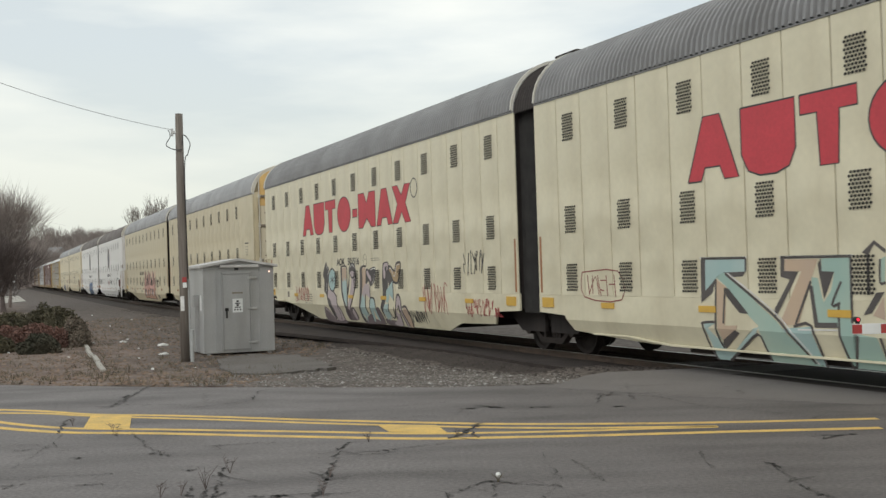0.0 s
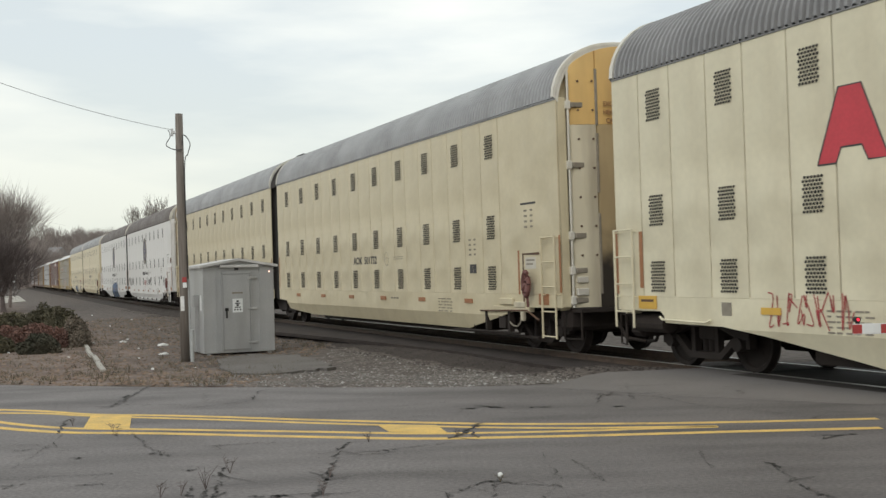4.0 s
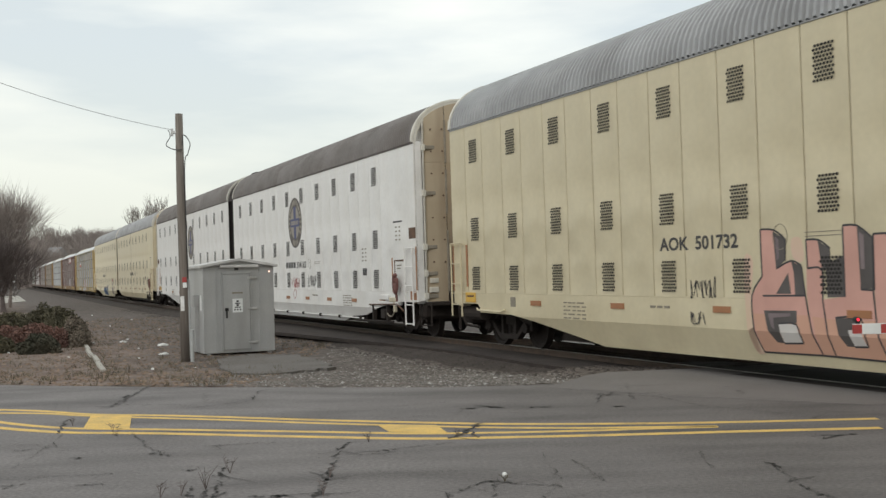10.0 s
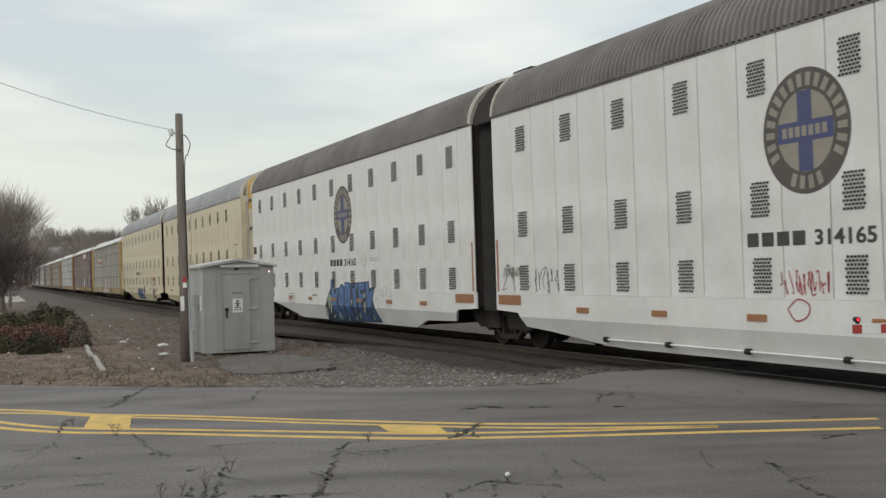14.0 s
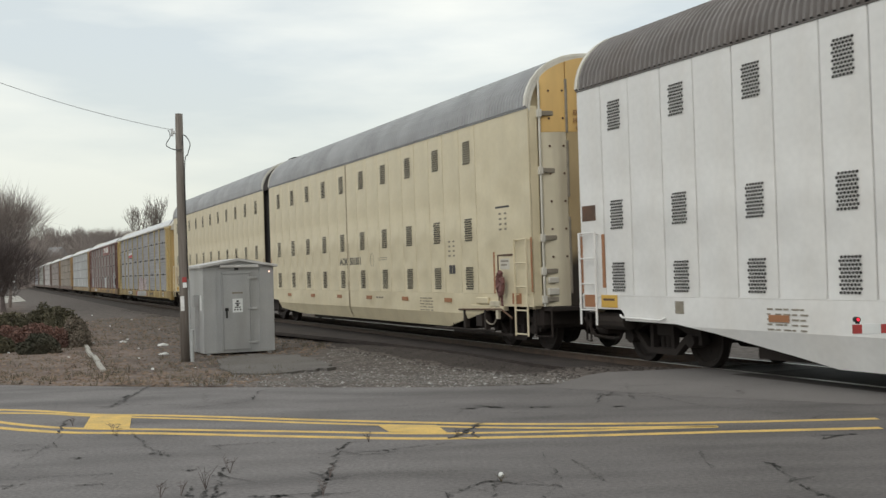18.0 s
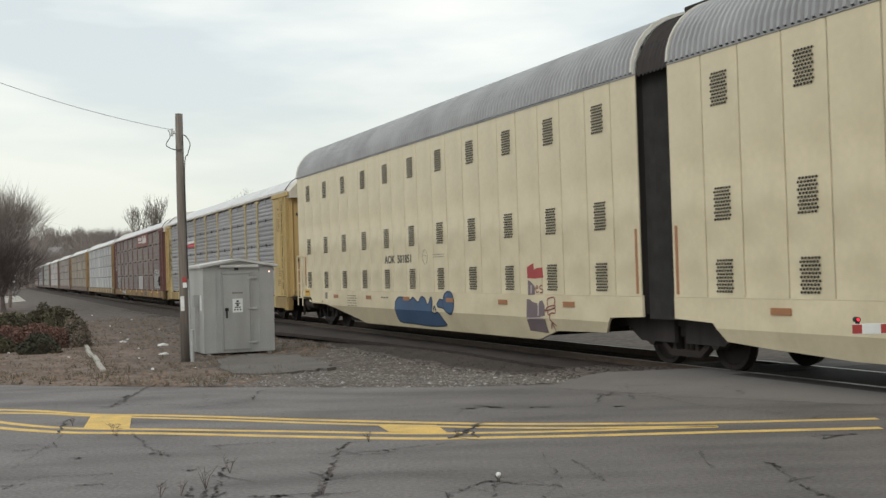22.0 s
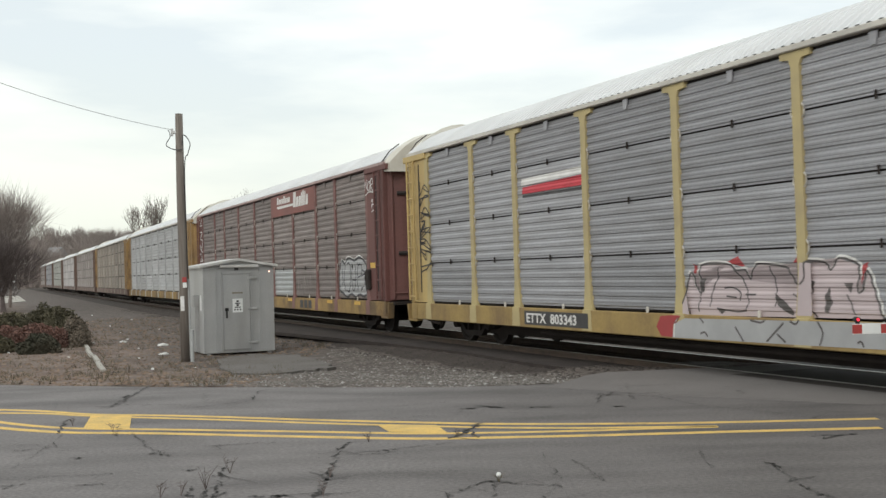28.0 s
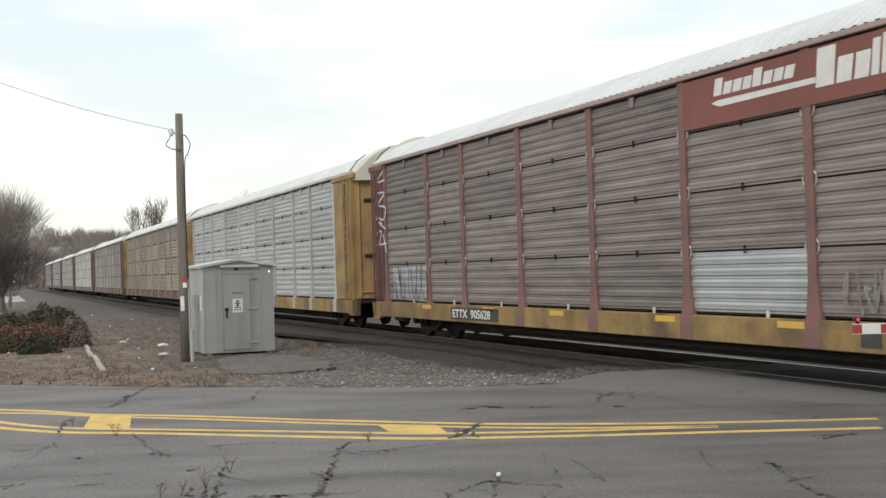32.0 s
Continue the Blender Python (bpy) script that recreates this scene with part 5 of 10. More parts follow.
HEIGHTS = [0.97, 1.92, 2.85, 3.80, 4.60]      # seams between the racks' panel rows
RIB_SHAPE = [(0.0, 0.0), (0.1, -0.018), (0.27, -0.018), (0.31, -0.012), (0.35, -0.018), (0.52, -0.018), (0.7, 0.0), (0.82, 0.0), (0.86, -0.005), (0.92, 0.0)]


def rib_profile(h):
    """Height and depth of a panel's pressed ribs: broad ones with a groove, and a fine bead between."""
    p = (h - 0.06) / 5
    return [(0.0, 0.0)] + [(0.03 + (i + f) * p, y) for i in range(5) for f, y in RIB_SHAPE] + [(h - 0.03, 0.0), (h, 0.0)]


RIB_LEVELS, RIB_DEPTHS = [], []
for z0, z1 in zip(HEIGHTS, HEIGHTS[1:]):
    for z, y in rib_profile(round(z1 - z0 - 0.03, 2)):
        RIB_LEVELS.append(z0 + 0.015 + z)
        RIB_DEPTHS.append(y)


def rib_out(z):
    return float(np.interp(z, RIB_LEVELS, RIB_DEPTHS))


def corrugated(w, h, mat):
    """A side panel pressed into long ribs."""
    bm = bmesh.new()
    rows = [[bm.verts.new((-w / 2, y, z)), bm.verts.new((w / 2, y, z))] for z, y in rib_profile(h)]
    for a, b in zip(rows, rows[1:]):
        bm.faces.new((a[0], a[1], b[1], b[0]))
    box(bm, -w / 2, w / 2, 0.008, 0.024, 0.0, h)
    return to_mesh("panel", bm, mat)


def rack_car(label, panel, frame_mat, sill_mat, roof_mat, q_mid, odd=None, door_mat=None, post_mat=None, wider=0.0, wide_caps=False, loops=False, rail_mat=None):
    """An enclosed tri-level car carrier on a long flat car."""
    car = thing("rail_car", label, "rail car", "cars of the freight train")
    L2 = RACK_LEN / 2
    y = -RACK_HALF
    odd = odd or {}
    # Backing coloured near-black to paint in the shade between the panels.
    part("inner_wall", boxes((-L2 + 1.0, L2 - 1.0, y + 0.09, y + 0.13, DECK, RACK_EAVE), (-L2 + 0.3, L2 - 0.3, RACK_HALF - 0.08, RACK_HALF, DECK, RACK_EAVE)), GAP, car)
    heights = HEIGHTS
    xs = [-p for p in POSTS][::-1]          # along the way it goes
    xs = [xs[0] - wider] + xs[1:-1] + [xs[-1] + wider]
    for i, (a, b) in enumerate(zip(xs, xs[1:])):
        for j, (z0, z1) in enumerate(zip(heights, heights[1:])):
            m = odd.get((i, j), panel)
            if m is None:
                continue
            w, h = round(b - a - 0.16, 2), round(z1 - z0 - 0.03, 2)
            me = shared(("corrugated", w, h, m.name), lambda: corrugated(w, h, m))
            part("panel", me, m, car).location = ((a + b) / 2, y + 0.05, z0 + 0.015)
    post_mat = post_mat or frame_mat
    cap = [(0.085, 4.42), (0.13, 4.52), (0.3, 4.54), (0.3, 4.63), (-0.3, 4.63), (-0.3, 4.54), (-0.13, 4.52), (-0.085, 4.42)] if wide_caps else [(0.085, 4.63), (-0.085, 4.63)]
    post = shared(("post", post_mat.name), lambda: to_mesh("post", prism(prism(bmesh.new(), [(-0.15, 0.93), (0.15, 0.93), (0.085, 1.5)] + cap + [(-0.085, 1.5)], -0.005, 0.07), [(-0.17, 0.55), (0.17, 0.55), (0.15, 0.94), (-0.15, 0.94)], -0.045, 0.03), post_mat))
    for x in xs:
        part("post", post, post_mat, car).location = (x, y, 0)
    clip = shared("clip", lambda: to_mesh("clip", boxes((-0.018, 0.018, -0.014, 0.014, -0.06, 0.06), bevel=0.006), UNDER))
    hanger = shared(("hanger", panel.name), lambda: to_mesh("hanger", prism(bmesh.new(), [(-0.05, 0.0), (0.05, 0.0), (0.075, 0.17), (-0.075, 0.17)], -0.012, 0.01), panel))
    for a, b in zip(xs, xs[1:]):
        for z in heights[1:-1]:
            part("clip", clip, UNDER, car).location = ((a + b) / 2, y + 0.022, z + 0.01)
        part("hanger", hanger, panel, car, "steel hanger tab").location = ((a + b) / 2, y + 0.018, 4.44)
        if loops:
            part("stake", shared("stake", lambda: to_mesh("stake", boxes((-0.03, 0.03, -0.01, 0.02, 0.0, 0.13), bevel=0.008), RAIL_GREY)), RAIL_GREY, car).location = ((a + b) / 2 + 0.5, y - 0.01, 0.9)
    if loops:
        loop = shared("loop", lambda: to_mesh("loop", tube(bmesh.new(), [(0.0, 0, -0.1), (0.045, -0.01, -0.055), (0.055, -0.01, 0.0), (0.045, -0.01, 0.055), (0.0, 0, 0.1)], 0.011, n=4), RAIL_GREY))
        for x in xs[1:-1]:
            for z in heights[1:-1]:
                for side in (-1, 1):
                    ob = part("loop", loop, RAIL_GREY, car)
                    ob.matrix_basis = Matrix.Translation((x + side * 0.09, y + 0.015, z)) @ pose(0, 0, 0, 0, 0, 0 if side > 0 else 180)
    # sill, deck and underframe
    part("side_sill", boxes((-L2 + 0.3, L2 - 0.3, y - 0.04, y + 0.08, 0.53, 0.93), (-L2 + 0.3, L2 - 0.3, RACK_HALF - 0.08, RACK_HALF + 0.03, 0.53, 0.93), bevel=0.012), sill_mat, car)
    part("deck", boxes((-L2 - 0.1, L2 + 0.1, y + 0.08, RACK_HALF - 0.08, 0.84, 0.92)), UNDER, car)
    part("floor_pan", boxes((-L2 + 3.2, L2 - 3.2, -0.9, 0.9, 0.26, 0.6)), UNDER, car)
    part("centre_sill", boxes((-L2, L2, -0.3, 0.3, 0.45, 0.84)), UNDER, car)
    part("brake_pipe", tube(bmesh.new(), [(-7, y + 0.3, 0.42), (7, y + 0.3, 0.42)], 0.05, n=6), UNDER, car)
    rail = boxes((-L2 + 0.2, L2 - 0.2, y - 0.05, y + 0.1, 4.635, 4.72), (-L2 + 0.2, L2 - 0.2, RACK_HALF - 0.1, RACK_HALF, 4.635, 4.715), bevel=0.012)
    part("roof_rail", rail, rail_mat or RAIL_GREY, car, "steel roof rail")
    me = shared(("rack_roof", roof_mat.name), lambda: ribbed_roof(RACK_LEN - 0.7, RACK_HALF + 0.02, 4.70, RACK_RISE, 0.2, 0.03, roof_mat, 16, 2.0, 1.0))
    part("roof", me, roof_mat, car)
    door_mat = door_mat or frame_mat
    for e in (-1, 1):
        x0 = e * L2
        xi = xs[-1] if e > 0 else xs[0]
        xe = x0 - e * 0.36
        lo, hi = sorted((xe - e * 0.06, xi + e * 0.05))
        part("end_panel", boxes((lo, hi, y + 0.0, y + 0.06, DECK, 4.58), bevel=0.01), frame_mat, car)
        part("corner_post", boxes((xe - 0.07, xe + 0.07, y - 0.03, y + 0.3, 0.93, 4.66), (min(xi, x0), max(xi, x0), y - 0.05, y + 0.04, 4.5, 4.66), bevel=0.015), frame_mat, car)
        lad = bmesh.new()
        xa, xb = xe - e * 0.02, xe - e * 0.42
        for x in (xa, xb):
            tube(lad, [(x, y - 0.1, 1.0), (x, y - 0.1, 4.5)], 0.028, n=5)
        for k in range(9):
            tube(lad, [(xa, y - 0.1, 1.1 + k * 0.41), (xb, y - 0.1, 1.1 + k * 0.41)], 0.02, n=5)
        part("ladder", lad, frame_mat, car, "steel corner ladder")
        for sgn in (-1, 1):
            loops = []
            for z in (0.97, 4.45):
                pts = [(x0 + e * (0.34 * (1 - (v / 1.5) ** 2) - 0.28), sgn * v, z) for v in (0.02, 0.35, 0.7, 1.05, 1.4)]
                loops.append(pts + [(px - e * 0.05, py, pz) for px, py, pz in pts[::-1]])
            d = part("end_door", rings(bmesh.new(), loops), door_mat, car, "curved steel end door")
            front = lambda v: x0 + e * (0.34 * (1 - (v / 1.5) ** 2) - 0.25)
            for z in (1.15, 2.23, 3.86, 4.38):
                pts = [(front(v), sgn * v, z) for v in ((0.1, 0.4, 0.7, 0.95, 1.18) if z in (2.23, 3.86) else (0.1, 0.4, 0.7, 1.0, 1.3))]
                part("door_bar", tube(bmesh.new(), pts, 0.06 if z in (2.23, 3.86) else 0.03, n=6), GAP if z in (2.23, 3.86) else door_mat, d, "horizontal door bar")
            for v in (0.08, 1.3):
                part("door_rib", tube(bmesh.new(), [(front(v) - e * 0.02, sgn * v, 1.0), (front(v) - e * 0.02, sgn * v, 4.45)], 0.04, n=6), door_mat, d, "upright door stiffener")
        cap = bmesh.new()
        pts = [(math.sin(-math.pi / 2 + math.pi * i / 16) * RACK_HALF) for i in range(17)]
        ring = [(v, arch(v, RACK_HALF, 4.70, RACK_RISE + 0.16, 2.0, 1.0)) for v in pts]
        xa = x0 - e * 0.36
        base = [(-RACK_HALF * 0.99, 4.46)] + [(v * 0.99, z) for v, z in ring] + [(RACK_HALF * 0.99, 4.46)]
        rings(cap, [[(xa, v, z) for v, z in base], [(xa + e * 0.44, v * 0.97, z - 0.03) for v, z in base]])
        part("roof_end", cap, END_CREAM, car, "cream sheet closing the roof end")
        # Dark box on the panel stands in for the shade of a gap.
        part("panel_slot", boxes((xe - e * 0.56 - 0.03, xe - e * 0.56 + 0.03, y - 0.006, y + 0.01, 1.2, 4.4)), GAP, car, "dark strip painting in the upright gap beside the ladder")
        rod = bmesh.new()
        tube(rod, [(xa + e * 0.02, y - 0.01, 4.72), (xa + e * 0.03, y + 0.22, 5.02), (xa + e * 0.03, y + 0.5, 5.22)], 0.015, n=5)
        part("roof_brace", rod, GAP, car)
        cp = boxes((min(x0 - e * 0.6, x0 + e * 0.72), max(x0 - e * 0.6, x0 + e * 0.72), -0.12, 0.12, 0.62, 0.86), bevel=0.02)
        box(cp, x0 + e * 0.62 - 0.16, x0 + e * 0.62 + 0.16, -0.22, 0.16, 0.58, 0.92, 0.05)
        tube(cp, [(x0 + e * 0.1, -0.5, 0.7), (x0 + e * 0.35, -0.45, 0.35), (x0 + e * 0.7, -0.3, 0.3)], 0.035, n=6)
        part("coupler", cp, UNDER, car, "black coupler and air hose")
        st = bmesh.new()
        stroke(st, [(x0 - e * 0.05, 0.9), (x0 - e * 0.12, 0.5), (x0 - e * 0.62, 0.5), (x0 - e * 0.68, 0.9)], 0.06, y - 0.05, y + 0.12)
        part("sill_step", st, sill_mat, car, "sill step")
        add_truck(car, x0 - e * 2.95)
    CARS.append((car, q_mid))
    return car


GROUP = "cars of the freight train"
am = {}
for key, label, paint, roof, q0, e in (
    ("a1", "cream articulated car carrier half with red lettering and mint graffiti", CREAM, ROOF_GREY, -1.35, 1),
    ("a2", "cream articulated car carrier half with red lettering and grey graffiti", CREAM, ROOF_GREY, 20.25, -1),
    ("b1", "tan ribbed car carrier half with perforated vents and black numbers", TAN, ROOF_SILVER, 42.96, 1),
    ("b2", "tan ribbed car carrier half with large pink graffiti", TAN, ROOF_SILVER, 64.61, -1),
    ("c1", "white ribbed car carrier half with round dark emblem", WHITE, ROOF_BROWN, 87.62, 1),
    ("c2", "white ribbed car carrier half with emblem and blue graffiti", WHITE, ROOF_BROWN, 109.39, -1),
    ("d1", "buff ribbed car carrier half with black numbers and red brake wheel", BUFF, ROOF_SILVER, 132.06, 1),
    ("d2", "buff ribbed car carrier half with blue bubble graffiti", BUFF, ROOF_SILVER, 153.71, -1),
):
    am[key] = auto_unit(label, paint, roof, q0 + AM_LEN / 2, e, GROUP)

rk = {}
rk["e"] = rack_car("yellow-framed car carrier with grey corrugated panels and lilac graffiti", PANEL_GREY, RACK_YELLOW, SILL_YELLOW, ROOF_WHITE, 189.41, door_mat=DOOR_OCHRE, post_mat=POST_YELLOW, wide_caps=True, loops=True)
rk["f"] = rack_car("oxide-red framed car carrier with sooty panels on ochre flat car", PANEL_SOOT, RACK_OXIDE, SILL_RUST, ROOF_WHITE, 217.81,
                   {(5, 0): CLEAN_PANEL}, post_mat=POST_SOOT, wider=0.34, loops=True, rail_mat=RAIL_PINK)
rk["g"] = rack_car("yellow-ended car carrier with bright silver corrugated panels", PANEL_BRIGHT, RACK_OCHRE, SILL_RUST, ROOF_WHITE, 246.31, post_mat=PANEL_BRIGHT)
rk["h"] = rack_car("ochre-ended car carrier with tan stained corrugated panels", PANEL_TAN, RACK_OCHRE, RACK_BROWN, ROOF_WHITE, 274.81, post_mat=PANEL_TAN)
rk["i"] = rack_car("brown car carrier with dull corrugated panels", PANEL_DULL, RACK_BROWN, RACK_BROWN, ROOF_WHITE, 303.31, post_mat=PANEL_DULL)
for k, p in enumerate((PANEL_PALE, PANEL_OLIVE, PANEL_GREY, PANEL_DULL)):
    rk["far%d" % k] = rack_car("distant car carrier with corrugated panels and pale roof", p, RACK_BROWN, RACK_BROWN, ROOF_WHITE, 331.8 + 28.5 * k, post_mat=p)


# ---- paint on the cars: lettering, marks and graffiti ----
def car_of(key):
    return am[key] if key in am else rk[key]


def paint_y(key, layer):
    """How far out a coat of paint lies: on smooth sides, on ribbed panels, or on the sill and end panels of the racks."""
    if key in am:
        return SIDE_Y - 0.002 - 0.0015 * layer
    if layer < 7:
        return -RACK_HALF + 0.05 - 0.0015 * (layer - 2)
    return -RACK_HALF + (-0.012 - 0.0015 * (layer - 7) * 4 if layer < 8 else -0.047 - 0.0015 * (layer - 8))


def over_ribs(bm):
    """Lay flat paint over the ribs of a rack's panels."""
    bmesh.ops.triangulate(bm, faces=bm.faces[:])
    low, high = min(v.co.z for v in bm.verts), max(v.co.z for v in bm.verts)
    for z in RIB_LEVELS:
        if low < z < high:
            bmesh.ops.bisect_plane(bm, geom=bm.verts[:] + bm.edges[:] + bm.faces[:], plane_co=(0, 0, z), plane_no=(0, 0, 1))
    for v in bm.verts:
        v.co.y += rib_out(v.co.z)
    return bm


def coat(name, key, layer, shapes, mat, label=""):
    """Paint in one colour on a car's side: outlines in x and z, joined where they touch."""
    y, bm = paint_y(key, layer), bmesh.new()
    ribbed = key in rk and layer < 7
    for pts in shapes:
        if ribbed:
            bm.faces.new([bm.verts.new((x, y, z)) for x, z in pts])
        else:
            prism(bm, pts, y, y + 0.002)
    if len(shapes) > 1:
        bmesh.ops.remove_doubles(bm, verts=bm.verts[:], dist=0.0004)
    if ribbed:
        over_ribs(bm)
    else:
        if key in am:
            tuck_under(bm)
    return part(name, bm, mat, car_of(key), label)


def fill(key, mat, layer, pts, name="graffiti_patch", label=""):
    return coat(name, key, layer, [pts], mat, label)


def spray(key, mat, layer, pts):
    """A sprayed patch with rounded edges."""
    return coat("graffiti_patch", key, layer, [smooth_line(pts, 3, True)], mat)


def band(pts, width):
    """Quads along a line in x and z."""
    out, n = [], len(pts)
    sides = []
    for i, p in enumerate(pts):
        w = (pts[min(n - 1, i + 1)] - pts[max(0, i - 1)]).normalized() * width / 2
        sides.append(((p.x - w.y, p.y + w.x), (p.x + w.y, p.y - w.x)))
    for (a, b), (c, d) in zip(sides, sides[1:]):
        out.append([a, b, d, c])
    return out


def brush(key, mat, width, layer, pts, name="graffiti_line"):
    return coat(name, key, layer, band(smooth_line(pts, 3), width), mat)


def scribble(key, mat, width, seed, x0, x1, z0, z1):
    """An unreadable tag of looping strokes."""
    rng = random.Random(seed)
    across = x1 - x0 > z1 - z0
    n = max(3, int((x1 - x0) / (z1 - z0) * 3)) if across else 4
    for i in range(n):
        a, b = x0 + (x1 - x0) * i / n, x0 + (x1 - x0) * (i + 1.2) / n
        if across:
            pts = [(rng.uniform(a, b), rng.choice((z0, z1, (z0 + z1) / 2)) + rng.uniform(-0.1, 0.1) * (z1 - z0)) for _ in range(5)]
        else:
            c, d = z0 + (z1 - z0) * i / n, z0 + (z1 - z0) * (i + 1.2) / n
            pts = [(rng.choice((x0, x1, (x0 + x1) / 2)), rng.uniform(c, d)) for _ in range(7)]
        coat("graffiti_line", key, 7 if key in rk else 3, band(smooth_line(pts, 4), width * 0.7), mat)


def block_word(key, x, z):
    """The big red painted mark, as plain block shapes of its colour."""
    h = 0.99
    shapes = [
        [(0, 0), (0.42, 0.99), (0.82, 0.99), (1.24, 0), (0.9, 0), (0.8, 0.2), (0.44, 0.2), (0.34, 0)],
        [(1.31, 0.99), (1.31, 0.3), (1.45, 0.06), (1.7, -0.02), (2.05, -0.02), (2.32, 0.06), (2.46, 0.3), (2.46, 0.99)],
        [(2.56, 0.99), (2.56, 0.72), (2.88, 0.72), (2.92, 0), (3.26, 0), (3.3, 0.72), (3.62, 0.72), (3.62, 0.99)],
        disc(4.43, 0.49, 0.63, 0.52, 26),
        [(5.24, 0.35), (5.66, 0.35), (5.66, 0.58), (5.24, 0.58)],
        [(5.77, 0), (5.77, 0.99), (6.27, 0.99), (6.49, 0.7), (6.71, 0.99), (7.21, 0.99), (7.21, 0), (6.86, 0), (6.49, 0.25), (6.12, 0)],
        [(7.3, 0), (7.72, 0.99), (8.12, 0.99), (8.54, 0), (8.2, 0), (8.1, 0.2), (7.74, 0.2), (7.64, 0)],
        [(8.56, 0), (8.92, 0.5), (8.56, 0.99), (8.94, 0.99), (9.22, 0.72), (9.46, 0.99), (9.86, 0.99), (9.5, 0.5), (9.86, 0), (9.46, 0), (9.22, 0.28), (8.94, 0)],
    ]
    for s in shapes:
        fill(key, LETTER_RED, 1, [(x + a, z + b) for a, b in s], "painted_shape", "red painted block shape of a faded mark")
        edge = [Vector((x + a, z + b)) for a, b in s]
        coat("painted_outline", key, 2, band(edge + edge[:1], 0.026), LETTER_BLACK)
    y = paint_y(key, 1)
    part("painted_ring", stroke(bmesh.new(), disc(x + 10.1, z + 0.84, 0.22, 0.24, 20), 0.03, y, y + 0.002, closed=True), LETTER_BLACK, car_of(key), "small black ring")


for key in ("a1", "a2"):
    block_word(key, -5.37, 3.0)


def number(key, words, x, z, size=0.29, mat=None, squeeze=0.92, layer=1):
    lettering("car_number", words, size, mat or LETTER_BLACK, car_of(key), pose(x, paint_y(key, layer), z), "black stencilled car number", squeeze)


number("b1", "AOK  501732", -1.9, 1.97, squeeze=1.2)
number("b2", "AOK  501732", -2.05, 1.96, squeeze=1.2)
number("d1", "AOK  501851", -2.05, 1.97, squeeze=1.2)
number("d2", "AOK  501851", -2.0, 1.96, squeeze=1.2)
number("a2", "AOK   501516", -1.75, 1.97, squeeze=1.2)
number("a1", "AOK  501516", 3.45, 1.97)


def emblem(key, x, z, nx):
    """A round dark railway mark with a blue cross, and a bar for the name below it, beside the car's number."""
    fill(key, EMBLEM_DARK, 1, disc(x, z, 0.85, 0.86, 40), "emblem", "round dark brown emblem")
    fill(key, EMBLEM_TAN, 2, disc(x, z, 0.55, 0.56, 32), "emblem_field", "tan emblem centre")
    fill(key, EMBLEM_BLUE, 3, [(x - 0.14, z - 0.55), (x + 0.14, z - 0.55), (x + 0.14, z + 0.55), (x - 0.14, z + 0.55)], "emblem_cross", "blue upright of the emblem cross")
    fill(key, EMBLEM_BLUE, 4, [(x - 0.54, z - 0.14), (x + 0.54, z - 0.14), (x + 0.54, z + 0.14), (x - 0.54, z + 0.14)], "emblem_cross", "blue arm of the emblem cross")
    for k in range(7):
        fill(key, EMBLEM_TAN, 5, [(x - 0.45 + k * 0.13, z - 0.07), (x - 0.36 + k * 0.13, z - 0.07), (x - 0.36 + k * 0.13, z + 0.07), (x - 0.45 + k * 0.13, z + 0.07)], "emblem_bar")
    for k in range(26):
        if 16 <= k <= 17 or 22 <= k <= 23:
            continue
        a = 2 * math.pi * k / 26
        u, v = Vector((math.cos(a), math.sin(a))), Vector((-math.sin(a), math.cos(a)))
        c = Vector((x, z)) + u * 0.7
        fill(key, EMBLEM_TAN, 2, [c + u * 0.09 + v * 0.05, c - u * 0.09 + v * 0.045, c - u * 0.09 - v * 0.045, c + u * 0.09 - v * 0.05], "emblem_bar")
    for k in range(4):
        fill(key, LETTER_BLACK, 1, [(nx + k * 0.32, 1.95), (nx + k * 0.32 + 0.25, 1.95), (nx + k * 0.32 + 0.25, 2.15), (nx + k * 0.32, 2.15)], "name_bar", "dark bar of a painted name")
    number(key, "314165", nx + 1.38, 1.95, 0.29, squeeze=1.3)


emblem("c1", -0.79, 3.5, -2.07)
emblem("c2", 1.03, 3.48, -0.32)
for i, words in enumerate(("These things", "are AOK", "with me!")):
    lettering("sprayed_words", words, 0.2, SPRAY_BLACK, am["b2"], pose(5.86 + 0.06 * i, paint_y("b2", 2), 1.48 - 0.155 * i, 0, -3, 0), "black handwritten words", 0.78, 0.15)

for x, w, z0, z1 in ((-1.3, 0.05, 0.5, 4.93), (-1.2, 0.035, 0.45, 2.6), (-1.36, 0.03, 1.2, 4.93), (-1.24, 0.02, 0.4, 1.5)):
    fill("d1", STAIN, 0, [(x, z0), (x + w * 0.6, z0), (x + w, z1), (x - w * 0.3, z1)], "stain", "brown vertical rust stain")
for key, x in (("c1", 9.9), ("c2", -10.3)):
    fill(key, RUST, 1, [(x, 2.56), (x + 0.47, 2.56), (x + 0.47, 2.84), (x, 2.84)], "patch_plate", "dark brown primer patch")
    fill(key, REFLECTOR, 1, [(x, 1.0), (x + 0.42, 1.0), (x + 0.42, 1.22), (x, 1.22)], "corner_reflector", "orange reflector plate")
for key, x in (("d1", 9.45), ("b1", 9.45), ("a1", 9.45)):
    fill(key, REFLECTOR, 1, [(x, 1.0), (x + 0.42, 1.0), (x + 0.42, 1.22), (x, 1.22)], "corner_reflector", "orange reflector plate")
